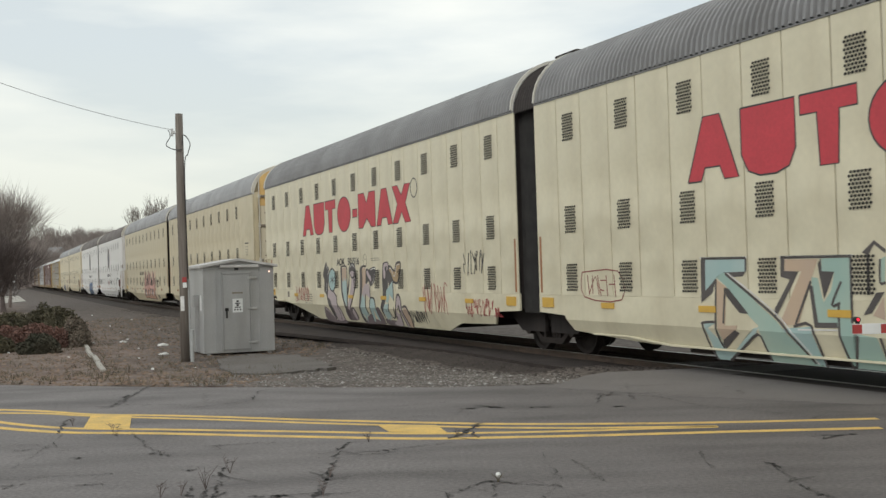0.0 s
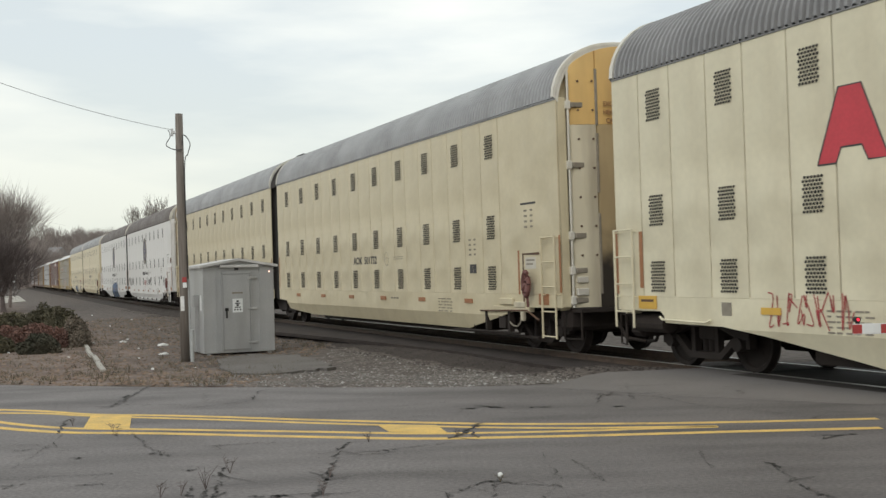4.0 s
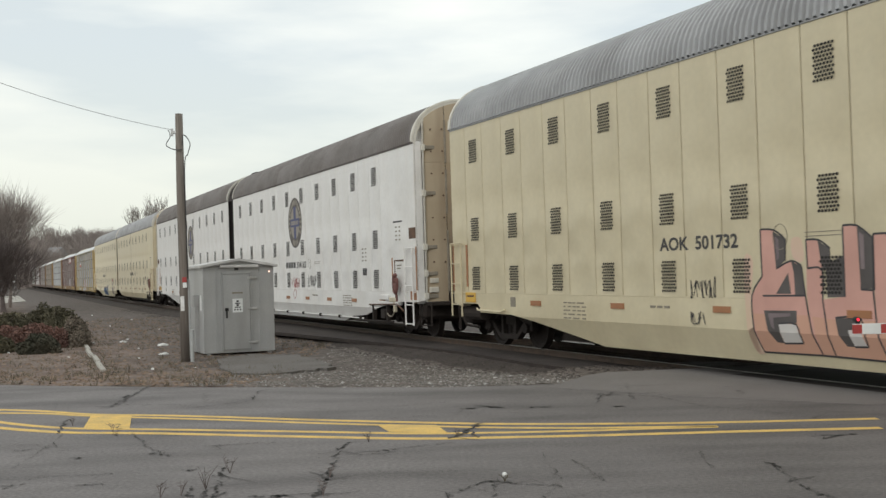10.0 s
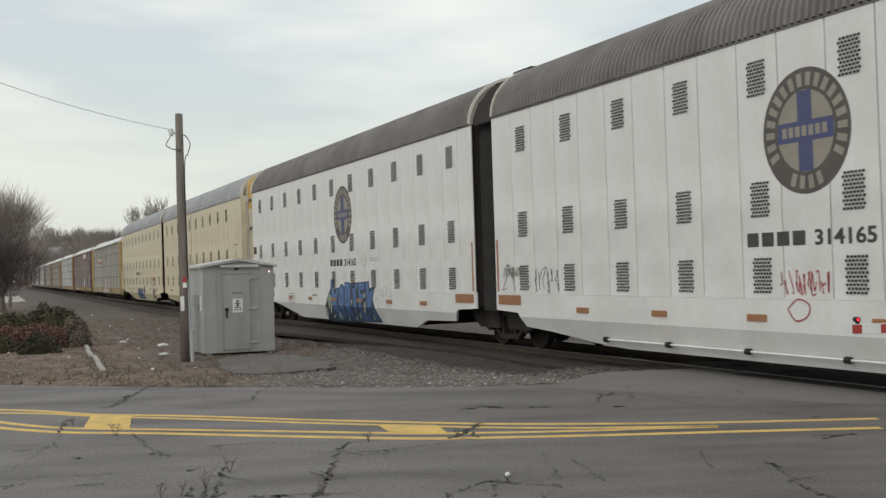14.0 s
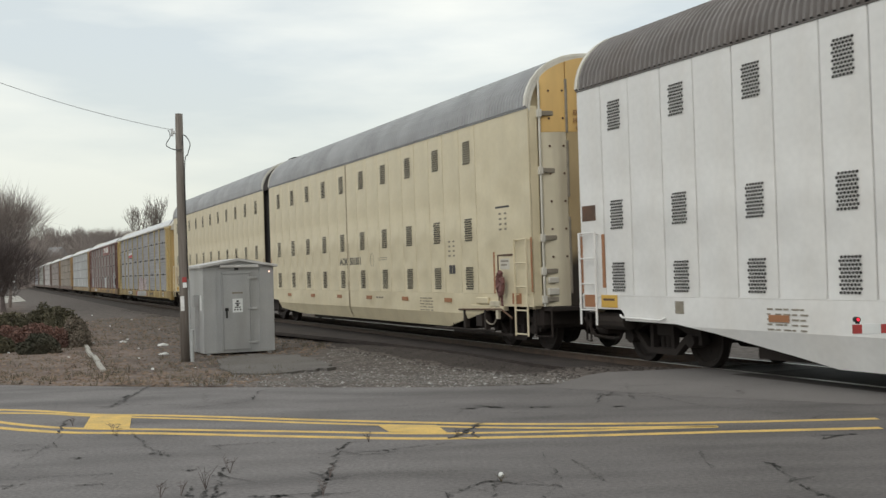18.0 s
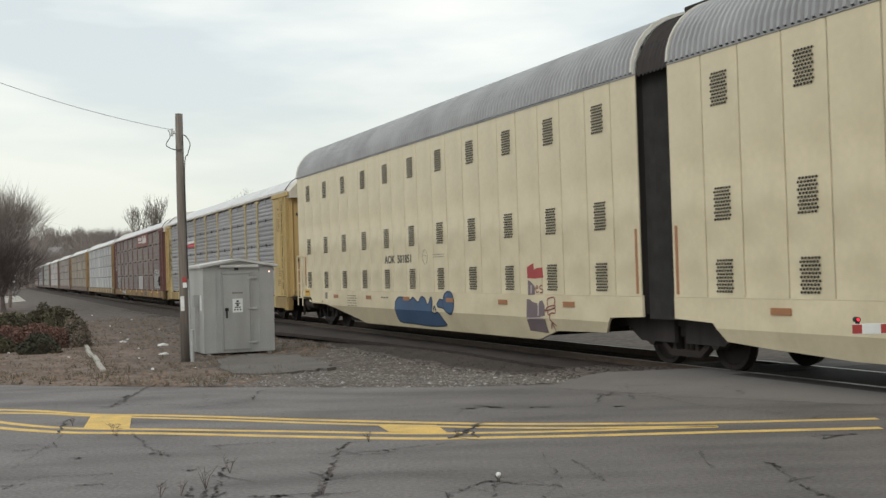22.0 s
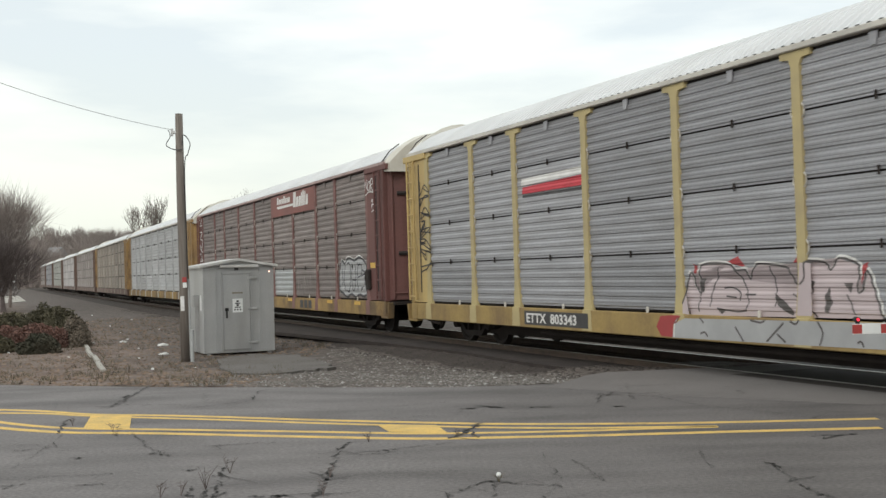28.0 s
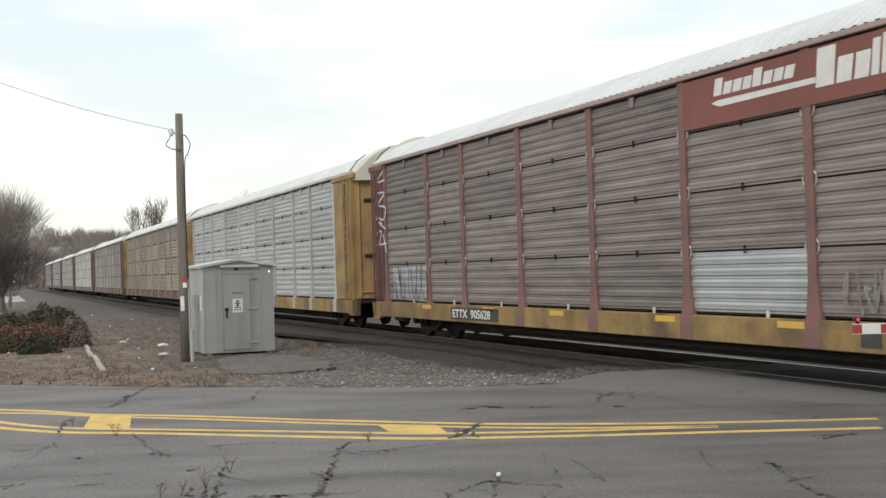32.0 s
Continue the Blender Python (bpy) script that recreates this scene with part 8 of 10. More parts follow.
spray("d2", SPRAY_DEEP, 1, [(1.51, 0.92), (1.69, 1.04), (1.88, 1.03), (1.98, 1.16), (2.20, 1.23), (2.41, 1.19), (2.52, 1.02), (2.48, 0.81), (2.29, 0.69), (2.08, 0.74), (1.90, 0.83), (1.58, 0.86)])
brush("d2", SPRAY_INK, 0.035, 2, [(1.51, 0.92), (1.69, 1.04), (1.88, 1.03), (1.98, 1.16), (2.20, 1.23), (2.41, 1.19), (2.52, 1.02), (2.48, 0.81), (2.29, 0.69), (2.08, 0.74), (1.90, 0.83), (1.58, 0.86), (1.51, 0.92)])
brush("d2", SPRAY_NAVY, 0.03, 2, [(-0.85, 0.94), (-0.92, 0.47)])
brush("d2", SPRAY_NAVY, 0.03, 2, [(-0.28, 0.94), (-0.23, 0.46)])
brush("d2", SPRAY_NAVY, 0.03, 2, [(0.29, 0.93), (0.34, 0.40)])
brush("d2", SPRAY_NAVY, 0.03, 2, [(0.77, 0.90), (0.81, 0.40)])
brush("d2", SPRAY_NAVY, 0.03, 2, [(1.21, 0.71), (1.26, 0.41)])
brush("d2", SPRAY_INK, 0.03, 2, [(1.90, 0.83), (1.88, 1.01), (1.98, 1.16)])
brush("d2", SPRAY_BLUE, 0.05, 2, [(2.04, 1.12), (2.17, 1.19)])
brush("d2", SPRAY_INK, 0.05, 2, [(1.28, 0.77), (1.35, 0.87), (1.44, 0.76)])
fill("d2", SPRAY_MAUVE, 1, [(6.20, 1.11), (6.34, 1.10), (6.45, 1.05), (6.63, 1.03), (6.66, 0.95), (6.74, 1.07), (6.85, 1.09), (6.94, 0.99), (6.93, 0.79), (6.69, 0.75), (6.16, 0.73)])
fill("d2", SPRAY_MAUVE, 1, [(6.15, 0.70), (6.92, 0.72), (6.89, 0.44), (6.13, 0.46)])
fill("d2", SPRAY_MAUVE, 1, [(6.27, 1.49), (6.37, 1.47), (6.50, 1.40), (6.56, 1.36), (6.55, 1.20), (6.26, 1.19)])
brush("d2", SPRAY_LILAC, 0.05, 2, [(6.41, 1.39), (6.39, 1.22)])
brush("d2", SPRAY_LILAC, 0.04, 2, [(6.68, 0.98), (6.66, 0.78)])
brush("d2", SPRAY_LILAC, 0.03, 2, [(6.24, 0.72), (6.87, 0.74)])
fill("d2", SPRAY_RED, 1, [(6.25, 1.76), (6.53, 1.83), (6.54, 1.70), (6.67, 1.73), (6.89, 1.74), (6.93, 1.54), (6.58, 1.52), (6.25, 1.53)])
brush("d2", SPRAY_OXIDE, 0.025, 2, [(6.59, 1.31), (6.70, 1.34), (6.65, 1.38), (6.59, 1.31), (6.62, 1.25), (6.72, 1.26)])
brush("d2", SPRAY_OXIDE, 0.025, 2, [(6.88, 1.38), (6.80, 1.38), (6.76, 1.33), (6.88, 1.30), (6.88, 1.25), (6.77, 1.24)])
brush("d2", SPRAY_OXIDE, 0.025, 2, [(7.06, 0.99), (7.08, 1.12), (7.34, 1.15), (7.34, 1.00)])
brush("d2", SPRAY_OXIDE, 0.025, 2, [(6.95, 0.88), (7.06, 0.96), (7.34, 1.00), (7.33, 0.95), (6.95, 0.88)])
brush("d2", SPRAY_OXIDE, 0.025, 2, [(7.05, 0.89), (7.35, 0.94), (7.35, 0.85), (7.21, 0.85), (7.08, 0.81), (7.05, 0.89)])
brush("d2", SPRAY_OXIDE, 0.025, 2, [(7.15, 0.82), (7.13, 0.72), (7.20, 0.67), (7.31, 0.60)])
brush("d2", SPRAY_OXIDE, 0.025, 2, [(7.20, 0.68), (7.07, 0.54)])
brush("d2", SPRAY_OXIDE, 0.025, 2, [(7.20, 0.65), (7.21, 0.50)])
fill("e", SPRAY_LILAC, 5, [(-1.56, 1.55), (-1.47, 1.57), (-1.35, 1.31), (-1.24, 1.33), (-1.28, 1.70), (-0.63, 1.72), (-0.43, 1.62), (-0.19, 1.62), (-0.10, 1.48), (0.00, 1.66), (0.14, 1.71), (0.68, 1.65), (0.76, 1.58), (0.92, 1.40), (1.03, 1.51), (1.02, 1.72), (1.43, 1.71), (1.56, 1.60), (1.71, 1.76), (2.06, 1.65), (2.01, 1.32), (2.12, 1.35), (2.17, 1.54), (2.24, 1.54), (2.44, 0.97), (-1.59, 0.92), (-1.68, 1.28)])
brush("e", SPRAY_DARK, 0.03, 6, [(-1.68, 1.28), (-1.56, 1.55), (-1.47, 1.57), (-1.35, 1.31), (-1.24, 1.33), (-1.28, 1.70), (-0.63, 1.72), (-0.43, 1.62), (-0.19, 1.62), (-0.10, 1.48), (0.00, 1.66), (0.14, 1.71), (0.68, 1.65), (0.76, 1.58), (0.92, 1.40), (1.03, 1.51), (1.02, 1.72), (1.43, 1.71), (1.56, 1.60), (1.71, 1.76), (2.06, 1.65), (2.01, 1.32), (2.12, 1.35), (2.17, 1.54), (2.24, 1.54), (2.44, 0.97)])
brush("e", LETTER_WHITE, 0.035, 5, [(-1.60, 1.58), (-1.52, 1.60), (-1.39, 1.34), (-1.29, 1.36), (-1.32, 1.72), (-0.67, 1.75), (-0.42, 1.65), (-0.18, 1.65), (-0.09, 1.51), (0.01, 1.69), (0.15, 1.73), (0.69, 1.68), (0.77, 1.61), (0.93, 1.42), (1.04, 1.53), (1.03, 1.74), (1.44, 1.74), (1.57, 1.63), (1.72, 1.79), (2.10, 1.67), (2.02, 1.34), (2.15, 1.37), (2.20, 1.57), (2.27, 1.57), (2.47, 1.00)])
brush("e", SPRAY_DARK, 0.026, 6, [(-0.86, 1.66), (-0.84, 1.53), (-0.98, 1.32), (-1.07, 1.06)])
brush("e", SPRAY_DARK, 0.026, 6, [(-1.24, 1.33), (-1.34, 1.12), (-1.37, 0.98)])
brush("e", SPRAY_DARK, 0.026, 6, [(-0.48, 1.64), (-0.20, 1.41), (-0.22, 1.02), (-0.89, 1.04)])
brush("e", SPRAY_DARK, 0.026, 6, [(0.32, 1.67), (0.47, 1.41), (0.43, 1.09)])
brush("e", SPRAY_DARK, 0.026, 6, [(0.81, 1.28), (1.07, 1.13), (1.27, 0.96)])
brush("e", SPRAY_DARK, 0.026, 6, [(1.03, 1.16), (1.19, 1.29), (1.17, 1.45), (1.07, 1.48)])
brush("e", SPRAY_DARK, 0.026, 6, [(1.84, 1.28), (1.97, 1.01)])
brush("e", SPRAY_DARK, 0.026, 6, [(-0.21, 1.26), (0.03, 1.26)])
brush("e", SPRAY_DARK, 0.026, 6, [(-0.72, 1.35), (-0.50, 1.36), (-0.31, 1.27), (-0.36, 1.17)])
brush("e", SPRAY_DARK, 0.026, 6, [(-0.65, 1.23), (-0.41, 1.21)])
fill("e", SPRAY_DARK, 6, [(-1.29, 1.50), (-1.15, 1.50), (-1.22, 1.28), (-1.30, 1.31)])
fill("e", SPRAY_DARK, 6, [(-0.92, 1.04), (-0.69, 1.02), (-0.80, 0.95)])
fill("e", SPRAY_DARK, 6, [(0.44, 1.29), (0.82, 1.04), (0.79, 0.97), (0.69, 1.00), (0.47, 1.12)])
fill("e", SPRAY_DARK, 6, [(1.09, 1.48), (1.26, 1.45), (1.19, 1.33)])
fill("e", SPRAY_DARK, 6, [(1.43, 1.25), (1.51, 1.38), (1.56, 1.17), (1.49, 1.02), (1.42, 1.04)])
fill("e", SPRAY_DARK, 6, [(1.79, 1.43), (1.96, 1.43), (1.89, 1.29)])
fill("e", SPRAY_RED, 4, [(-0.60, 1.75), (-0.37, 1.83), (-0.28, 1.75), (-0.19, 1.64), (-0.09, 1.60), (-0.15, 1.55), (-0.28, 1.67), (-0.53, 1.72)])
fill("e", SPRAY_RED, 4, [(-1.46, 1.73), (-1.38, 1.71), (-1.32, 1.42), (-1.43, 1.41)])
fill("e", SPRAY_RED, 4, [(0.79, 1.67), (0.93, 1.81), (0.99, 1.47), (0.92, 1.45), (0.87, 1.58)])
fill("e", SPRAY_RED, 4, [(2.10, 1.65), (2.21, 1.70), (2.19, 1.57), (2.13, 1.54), (2.10, 1.37), (2.03, 1.36)])
fill("e", SPRAY_SILVER, 8, [(-1.90, 0.78), (-1.63, 0.87), (2.52, 0.93), (2.57, 0.89), (2.80, 0.75), (2.79, 0.60), (2.14, 0.59), (0.31, 0.57), (-1.99, 0.55)])
fill("e", SPRAY_RED, 9, [(-1.96, 0.91), (-1.74, 0.91), (-1.85, 0.79), (-1.94, 0.76), (-1.97, 0.56), (-2.28, 0.56), (-2.42, 0.71), (-2.29, 0.89)])
fill("e", SPRAY_RED, 9, [(2.82, 0.75), (3.11, 0.75), (3.11, 0.61), (2.83, 0.60)])
brush("e", SPRAY_DARK, 0.03, 9, [(-0.38, 0.78), (-0.20, 0.57)])
brush("e", SPRAY_DARK, 0.03, 9, [(0.68, 0.87), (0.31, 0.59)])
brush("e", SPRAY_DARK, 0.03, 9, [(0.54, 0.71), (0.71, 0.60)])
brush("e", SPRAY_DARK, 0.03, 9, [(-0.04, 0.89), (0.19, 0.86), (0.29, 0.90)])
brush("e", SPRAY_DARK, 0.03, 9, [(-1.23, 0.64), (-1.12, 0.67), (-1.05, 0.60)])
brush("e", SPRAY_DARK, 0.03, 9, [(1.35, 0.91), (1.45, 0.76), (1.38, 0.59)])
brush("e", SPRAY_DARK, 0.03, 9, [(0.81, 0.90), (0.92, 0.86), (0.99, 0.92)])
brush("e", SPRAY_DARK, 0.03, 9, [(2.07, 0.65), (2.13, 0.68), (2.18, 0.61)])
brush("e", SPRAY_DARK, 0.03, 9, [(-1.24, 0.89), (-1.14, 0.81)])
brush("e", LETTER_WHITE, 0.03, 9, [(-1.80, 0.88), (-1.90, 0.78), (-1.93, 0.66), (-1.93, 0.56)])
brush("e", LETTER_WHITE, 0.03, 9, [(2.52, 0.94), (2.59, 0.89), (2.81, 0.76), (2.81, 0.59)])
fill("f", SPRAY_SILVER, 5, [(9.11, 1.97), (9.31, 2.10), (9.55, 2.01), (9.78, 2.14), (10.11, 2.16), (10.48, 2.09), (10.89, 2.18), (11.29, 2.09), (11.48, 1.98), (11.54, 1.80), (11.37, 1.52), (11.53, 1.16), (11.28, 1.04), (10.92, 1.10), (10.54, 1.01), (10.15, 1.11), (9.74, 1.01), (9.35, 1.12), (9.03, 1.22), (9.00, 1.61)])
brush("f", SPRAY_BLACK, 0.07, 6, [(9.11, 1.97), (9.31, 2.10), (9.55, 2.01), (9.78, 2.14), (10.11, 2.16), (10.48, 2.09), (10.89, 2.18), (11.29, 2.09), (11.48, 1.98), (11.54, 1.80), (11.37, 1.52), (11.53, 1.16), (11.28, 1.04), (10.92, 1.10), (10.54, 1.01), (10.15, 1.11), (9.74, 1.01), (9.35, 1.12), (9.03, 1.22), (9.00, 1.61), (9.11, 1.97)])
brush("f", LETTER_WHITE, 0.03, 5, [(9.11, 2.02), (9.31, 2.16), (9.55, 2.06), (9.78, 2.20), (10.11, 2.21), (10.48, 2.14), (10.89, 2.23), (11.29, 2.14), (11.48, 2.03)])
brush("f", SPRAY_BLACK, 0.05, 6, [(9.59, 1.99), (9.46, 1.53), (9.58, 1.18)])
brush("f", SPRAY_BLACK, 0.05, 6, [(9.77, 1.99), (10.01, 2.02), (10.08, 1.68), (9.96, 1.19), (9.68, 1.22)])
brush("f", SPRAY_BLACK, 0.05, 6, [(10.27, 1.98), (10.18, 1.53), (10.36, 1.19), (10.57, 1.53), (10.49, 1.97)])
brush("f", SPRAY_BLACK, 0.05, 6, [(10.25, 1.53), (10.54, 1.51)])
brush("f", SPRAY_BLACK, 0.05, 6, [(10.79, 2.03), (10.70, 1.52), (10.78, 1.20)])
brush("f", SPRAY_BLACK, 0.05, 6, [(10.79, 1.96), (11.10, 1.95), (11.06, 1.67), (10.80, 1.60)])
brush("f", SPRAY_BLACK, 0.05, 6, [(11.08, 1.63), (11.44, 1.73), (11.15, 1.81)])
brush("f", SPRAY_BLACK, 0.05, 6, [(11.03, 1.31), (11.20, 1.24)])
brush("f", SPRAY_BLACK, 0.05, 6, [(11.21, 1.34), (11.03, 1.20)])
brush("f", SPRAY_BLACK, 0.05, 6, [(9.29, 1.85), (9.34, 1.37)])
brush("f", LETTER_WHITE, 0.03, 7, [(11.72, 4.06), (11.78, 4.30), (11.92, 4.07), (11.93, 4.34)])
brush("f", LETTER_WHITE, 0.03, 7, [(12.04, 4.26), (11.97, 4.06), (12.14, 4.07), (12.18, 4.27), (12.04, 4.26)])
brush("f", LETTER_WHITE, 0.03, 7, [(12.21, 3.99), (12.23, 4.30), (12.37, 4.34), (12.40, 4.20), (12.24, 4.16), (12.41, 4.00)])
brush("f", LETTER_WHITE, 0.03, 7, [(12.55, 4.31), (12.47, 4.16), (12.54, 3.98)])
brush("f", LETTER_WHITE, 0.03, 7, [(12.47, 4.16), (12.58, 4.18)])
brush("f", LETTER_WHITE, 0.03, 7, [(11.79, 3.91), (12.08, 3.99), (12.51, 3.95)])
brush("f", LETTER_WHITE, 0.03, 7, [(12.23, 3.69), (12.37, 3.77), (12.27, 3.53)])
brush("f", LETTER_WHITE, 0.03, 7, [(12.45, 3.76), (12.59, 3.79), (12.49, 3.55)])
brush("f", LETTER_WHITE, 0.03, 7, [(12.26, 3.61), (12.58, 3.64)])
brush("f", LETTER_WHITE, 0.03, 7, [(12.27, 3.42), (12.43, 3.46), (12.59, 3.38)])
brush("f", LETTER_WHITE, 0.05, 7, [(-13.15, 4.49), (-12.47, 4.50), (-13.04, 4.21), (-12.41, 4.22)])
brush("f", LETTER_WHITE, 0.05, 7, [(-13.20, 3.90), (-13.13, 3.22), (-12.68, 3.05)])
brush("f", LETTER_WHITE, 0.05, 7, [(-13.07, 3.89), (-12.44, 3.87), (-12.97, 3.58), (-12.39, 3.47), (-12.58, 3.15), (-13.08, 3.27)])
brush("f", LETTER_WHITE, 0.05, 7, [(-12.93, 3.07), (-12.44, 2.90)])
brush("f", LETTER_WHITE, 0.05, 7, [(-13.21, 2.78), (-12.74, 2.84), (-13.08, 2.33)])
brush("f", LETTER_WHITE, 0.05, 7, [(-12.62, 2.76), (-12.41, 2.24)])
brush("f", LETTER_WHITE, 0.05, 7, [(-13.15, 2.48), (-12.39, 2.50)])
fill("e", RACK_INK, 7, [(12.04, 4.08), (12.24, 4.06), (12.25, 4.12), (12.04, 4.14)], "stencil_bar")
fill("e", RACK_INK, 7, [(12.29, 4.07), (12.55, 4.04), (12.56, 4.10), (12.29, 4.13)], "stencil_bar")
fill("e", RACK_INK, 7, [(12.17, 3.91), (12.31, 3.90), (12.32, 3.93), (12.17, 3.95)], "stencil_bar")
fill("e", RACK_INK, 7, [(12.19, 3.84), (12.47, 3.81), (12.47, 3.85), (12.19, 3.88)], "stencil_bar")
fill("e", RACK_INK, 7, [(12.11, 3.65), (12.48, 3.61), (12.48, 3.64), (12.12, 3.68)], "stencil_bar")
fill("e", RACK_INK, 7, [(12.11, 3.56), (12.39, 3.54), (12.39, 3.57), (12.11, 3.60)], "stencil_bar")
fill("e", RACK_INK, 7, [(12.10, 3.49), (12.47, 3.46), (12.47, 3.49), (12.11, 3.52)], "stencil_bar")
fill("e", RACK_INK, 7, [(12.10, 3.42), (12.32, 3.40), (12.32, 3.43), (12.10, 3.45)], "stencil_bar")
fill("e", RACK_INK, 7, [(12.07, 1.93), (12.21, 1.93), (12.21, 1.97), (12.07, 1.97)], "stencil_bar")
fill("e", RACK_INK, 7, [(12.08, 1.85), (12.41, 1.84), (12.42, 1.87), (12.08, 1.88)], "stencil_bar")
fill("e", RACK_INK, 7, [(12.08, 1.77), (12.41, 1.76), (12.41, 1.79), (12.08, 1.80)], "stencil_bar")
fill("e", RACK_INK, 7, [(12.07, 1.69), (12.40, 1.68), (12.41, 1.72), (12.07, 1.72)], "stencil_bar")
fill("e", RACK_INK, 7, [(12.02, 1.48), (12.42, 1.48), (12.42, 1.51), (12.02, 1.51)], "stencil_bar")
fill("e", RACK_INK, 7, [(12.03, 1.41), (12.46, 1.41), (12.46, 1.44), (12.03, 1.44)], "stencil_bar")
fill("e", RACK_INK, 7, [(11.95, 3.75), (12.55, 3.69), (12.55, 3.71), (11.96, 3.77)], "stencil_bar")
fill("e", RACK_INK, 7, [(11.95, 3.33), (12.54, 3.28), (12.54, 3.30), (11.95, 3.36)], "stencil_bar")
fill("e", RACK_INK, 7, [(11.93, 3.34), (11.97, 3.33), (12.00, 3.77), (11.96, 3.77)], "stencil_bar")
fill("e", RACK_INK, 7, [(11.98, 1.53), (12.52, 1.53), (12.52, 1.54), (11.98, 1.55)], "stencil_bar")
fill("e", RACK_INK, 7, [(11.96, 1.33), (12.51, 1.34), (12.51, 1.35), (11.97, 1.35)], "stencil_bar")
fill("e", RACK_INK, 7, [(11.96, 1.33), (12.00, 1.33), (12.01, 1.55), (11.98, 1.55)], "stencil_bar")
fill("e", LETTER_WHITE, 8, [(10.03, 0.63), (10.6, 0.63), (10.58, 0.88), (10.03, 0.88)], "placard", "white placard on the sill")
fill("e", LETTER_BLACK, 9, [(10.13, 0.67), (10.49, 0.67), (10.48, 0.83), (10.12, 0.84)], "placard_bar")
fill("e", LETTER_BLACK, 8, [(4.72, 0.67), (5.04, 0.67), (5.05, 0.81), (4.73, 0.81)], "name_bar", "worn dark bar of a painted mark")
fill("e", LETTER_BLACK, 8, [(5.18, 0.69), (5.49, 0.68), (5.5, 0.82), (5.19, 0.82)], "name_bar", "worn dark bar of a painted mark")
fill("e", LETTER_BLACK, 8, [(5.62, 0.7), (5.92, 0.69), (5.93, 0.83), (5.63, 0.83)], "name_bar", "worn dark bar of a painted mark")
fill("e", SPRAY_LILAC, 7, [(1.0, 1.71), (1.22, 1.71), (1.22, 0.98), (0.92, 0.98)])
brush("e", SPRAY_DARK, 0.03, 7.5, [(0.99, 1.41), (1.09, 1.51), (1.09, 1.71), (1.25, 1.71)])
fill("e", SPRAY_LILAC, 7, [(-1.72, 1.12), (-1.62, 1.27), (-1.56, 0.93), (-1.73, 0.92)])
brush("e", SPRAY_DARK, 0.03, 7.5, [(-1.73, 1.1), (-1.61, 1.28), (-1.52, 1.51)])
fill("f", REFLECTOR_YELLOW, 7, [(12.03, 1.85), (12.54, 1.85), (12.54, 2.00), (12.03, 2.00)], "warning_label", "yellow warning label")
part("brake_box", boxes((11.76, 12.06, -RACK_HALF - 0.09, -RACK_HALF + 0.02, 1.25, 1.82), bevel=0.03), UNDER, rk["f"], "sooty hand brake housing")
part("brake_hub", tube(bmesh.new(), [(11.91, -RACK_HALF - 0.1, 1.60), (11.91, -RACK_HALF - 0.02, 1.60)], 0.16, n=14), UNDER, rk["f"], "black hand brake wheel")
# stripes of the painted mark on the panels
fill("e", LETTER_WHITE, 4, [(-7.21, 3.56), (-4.75, 3.61), (-4.76, 3.47), (-7.21, 3.42)])
fill("e", LETTER_RED, 5, [(-7.17, 3.39), (-4.76, 3.45), (-4.81, 3.25), (-7.17, 3.25)])
fill("e", LETTER_BLACK, 4, [(-7.18, 3.23), (-4.81, 3.23), (-4.81, 3.16), (-7.18, 3.17)])
scribble("e", SPRAY_BLACK, 0.045, 20, -12.55, -12.0, 2.6, 3.95)
scribble("e", SPRAY_BLACK, 0.045, 21, -12.6, -11.95, 1.7, 2.78)
fill("f", SPRAY_SILVER, 5, [(-12.09, 1.83), (-9.49, 1.87), (-9.55, 0.96), (-12.06, 1)])
scribble("f", SPRAY_BLACK, 0.05, 24, -12.01, -9.62, 1.03, 1.78)
scribble("f", PANEL_DULL, 0.05, 26, 4.37, 6.38, 1.09, 1.64)


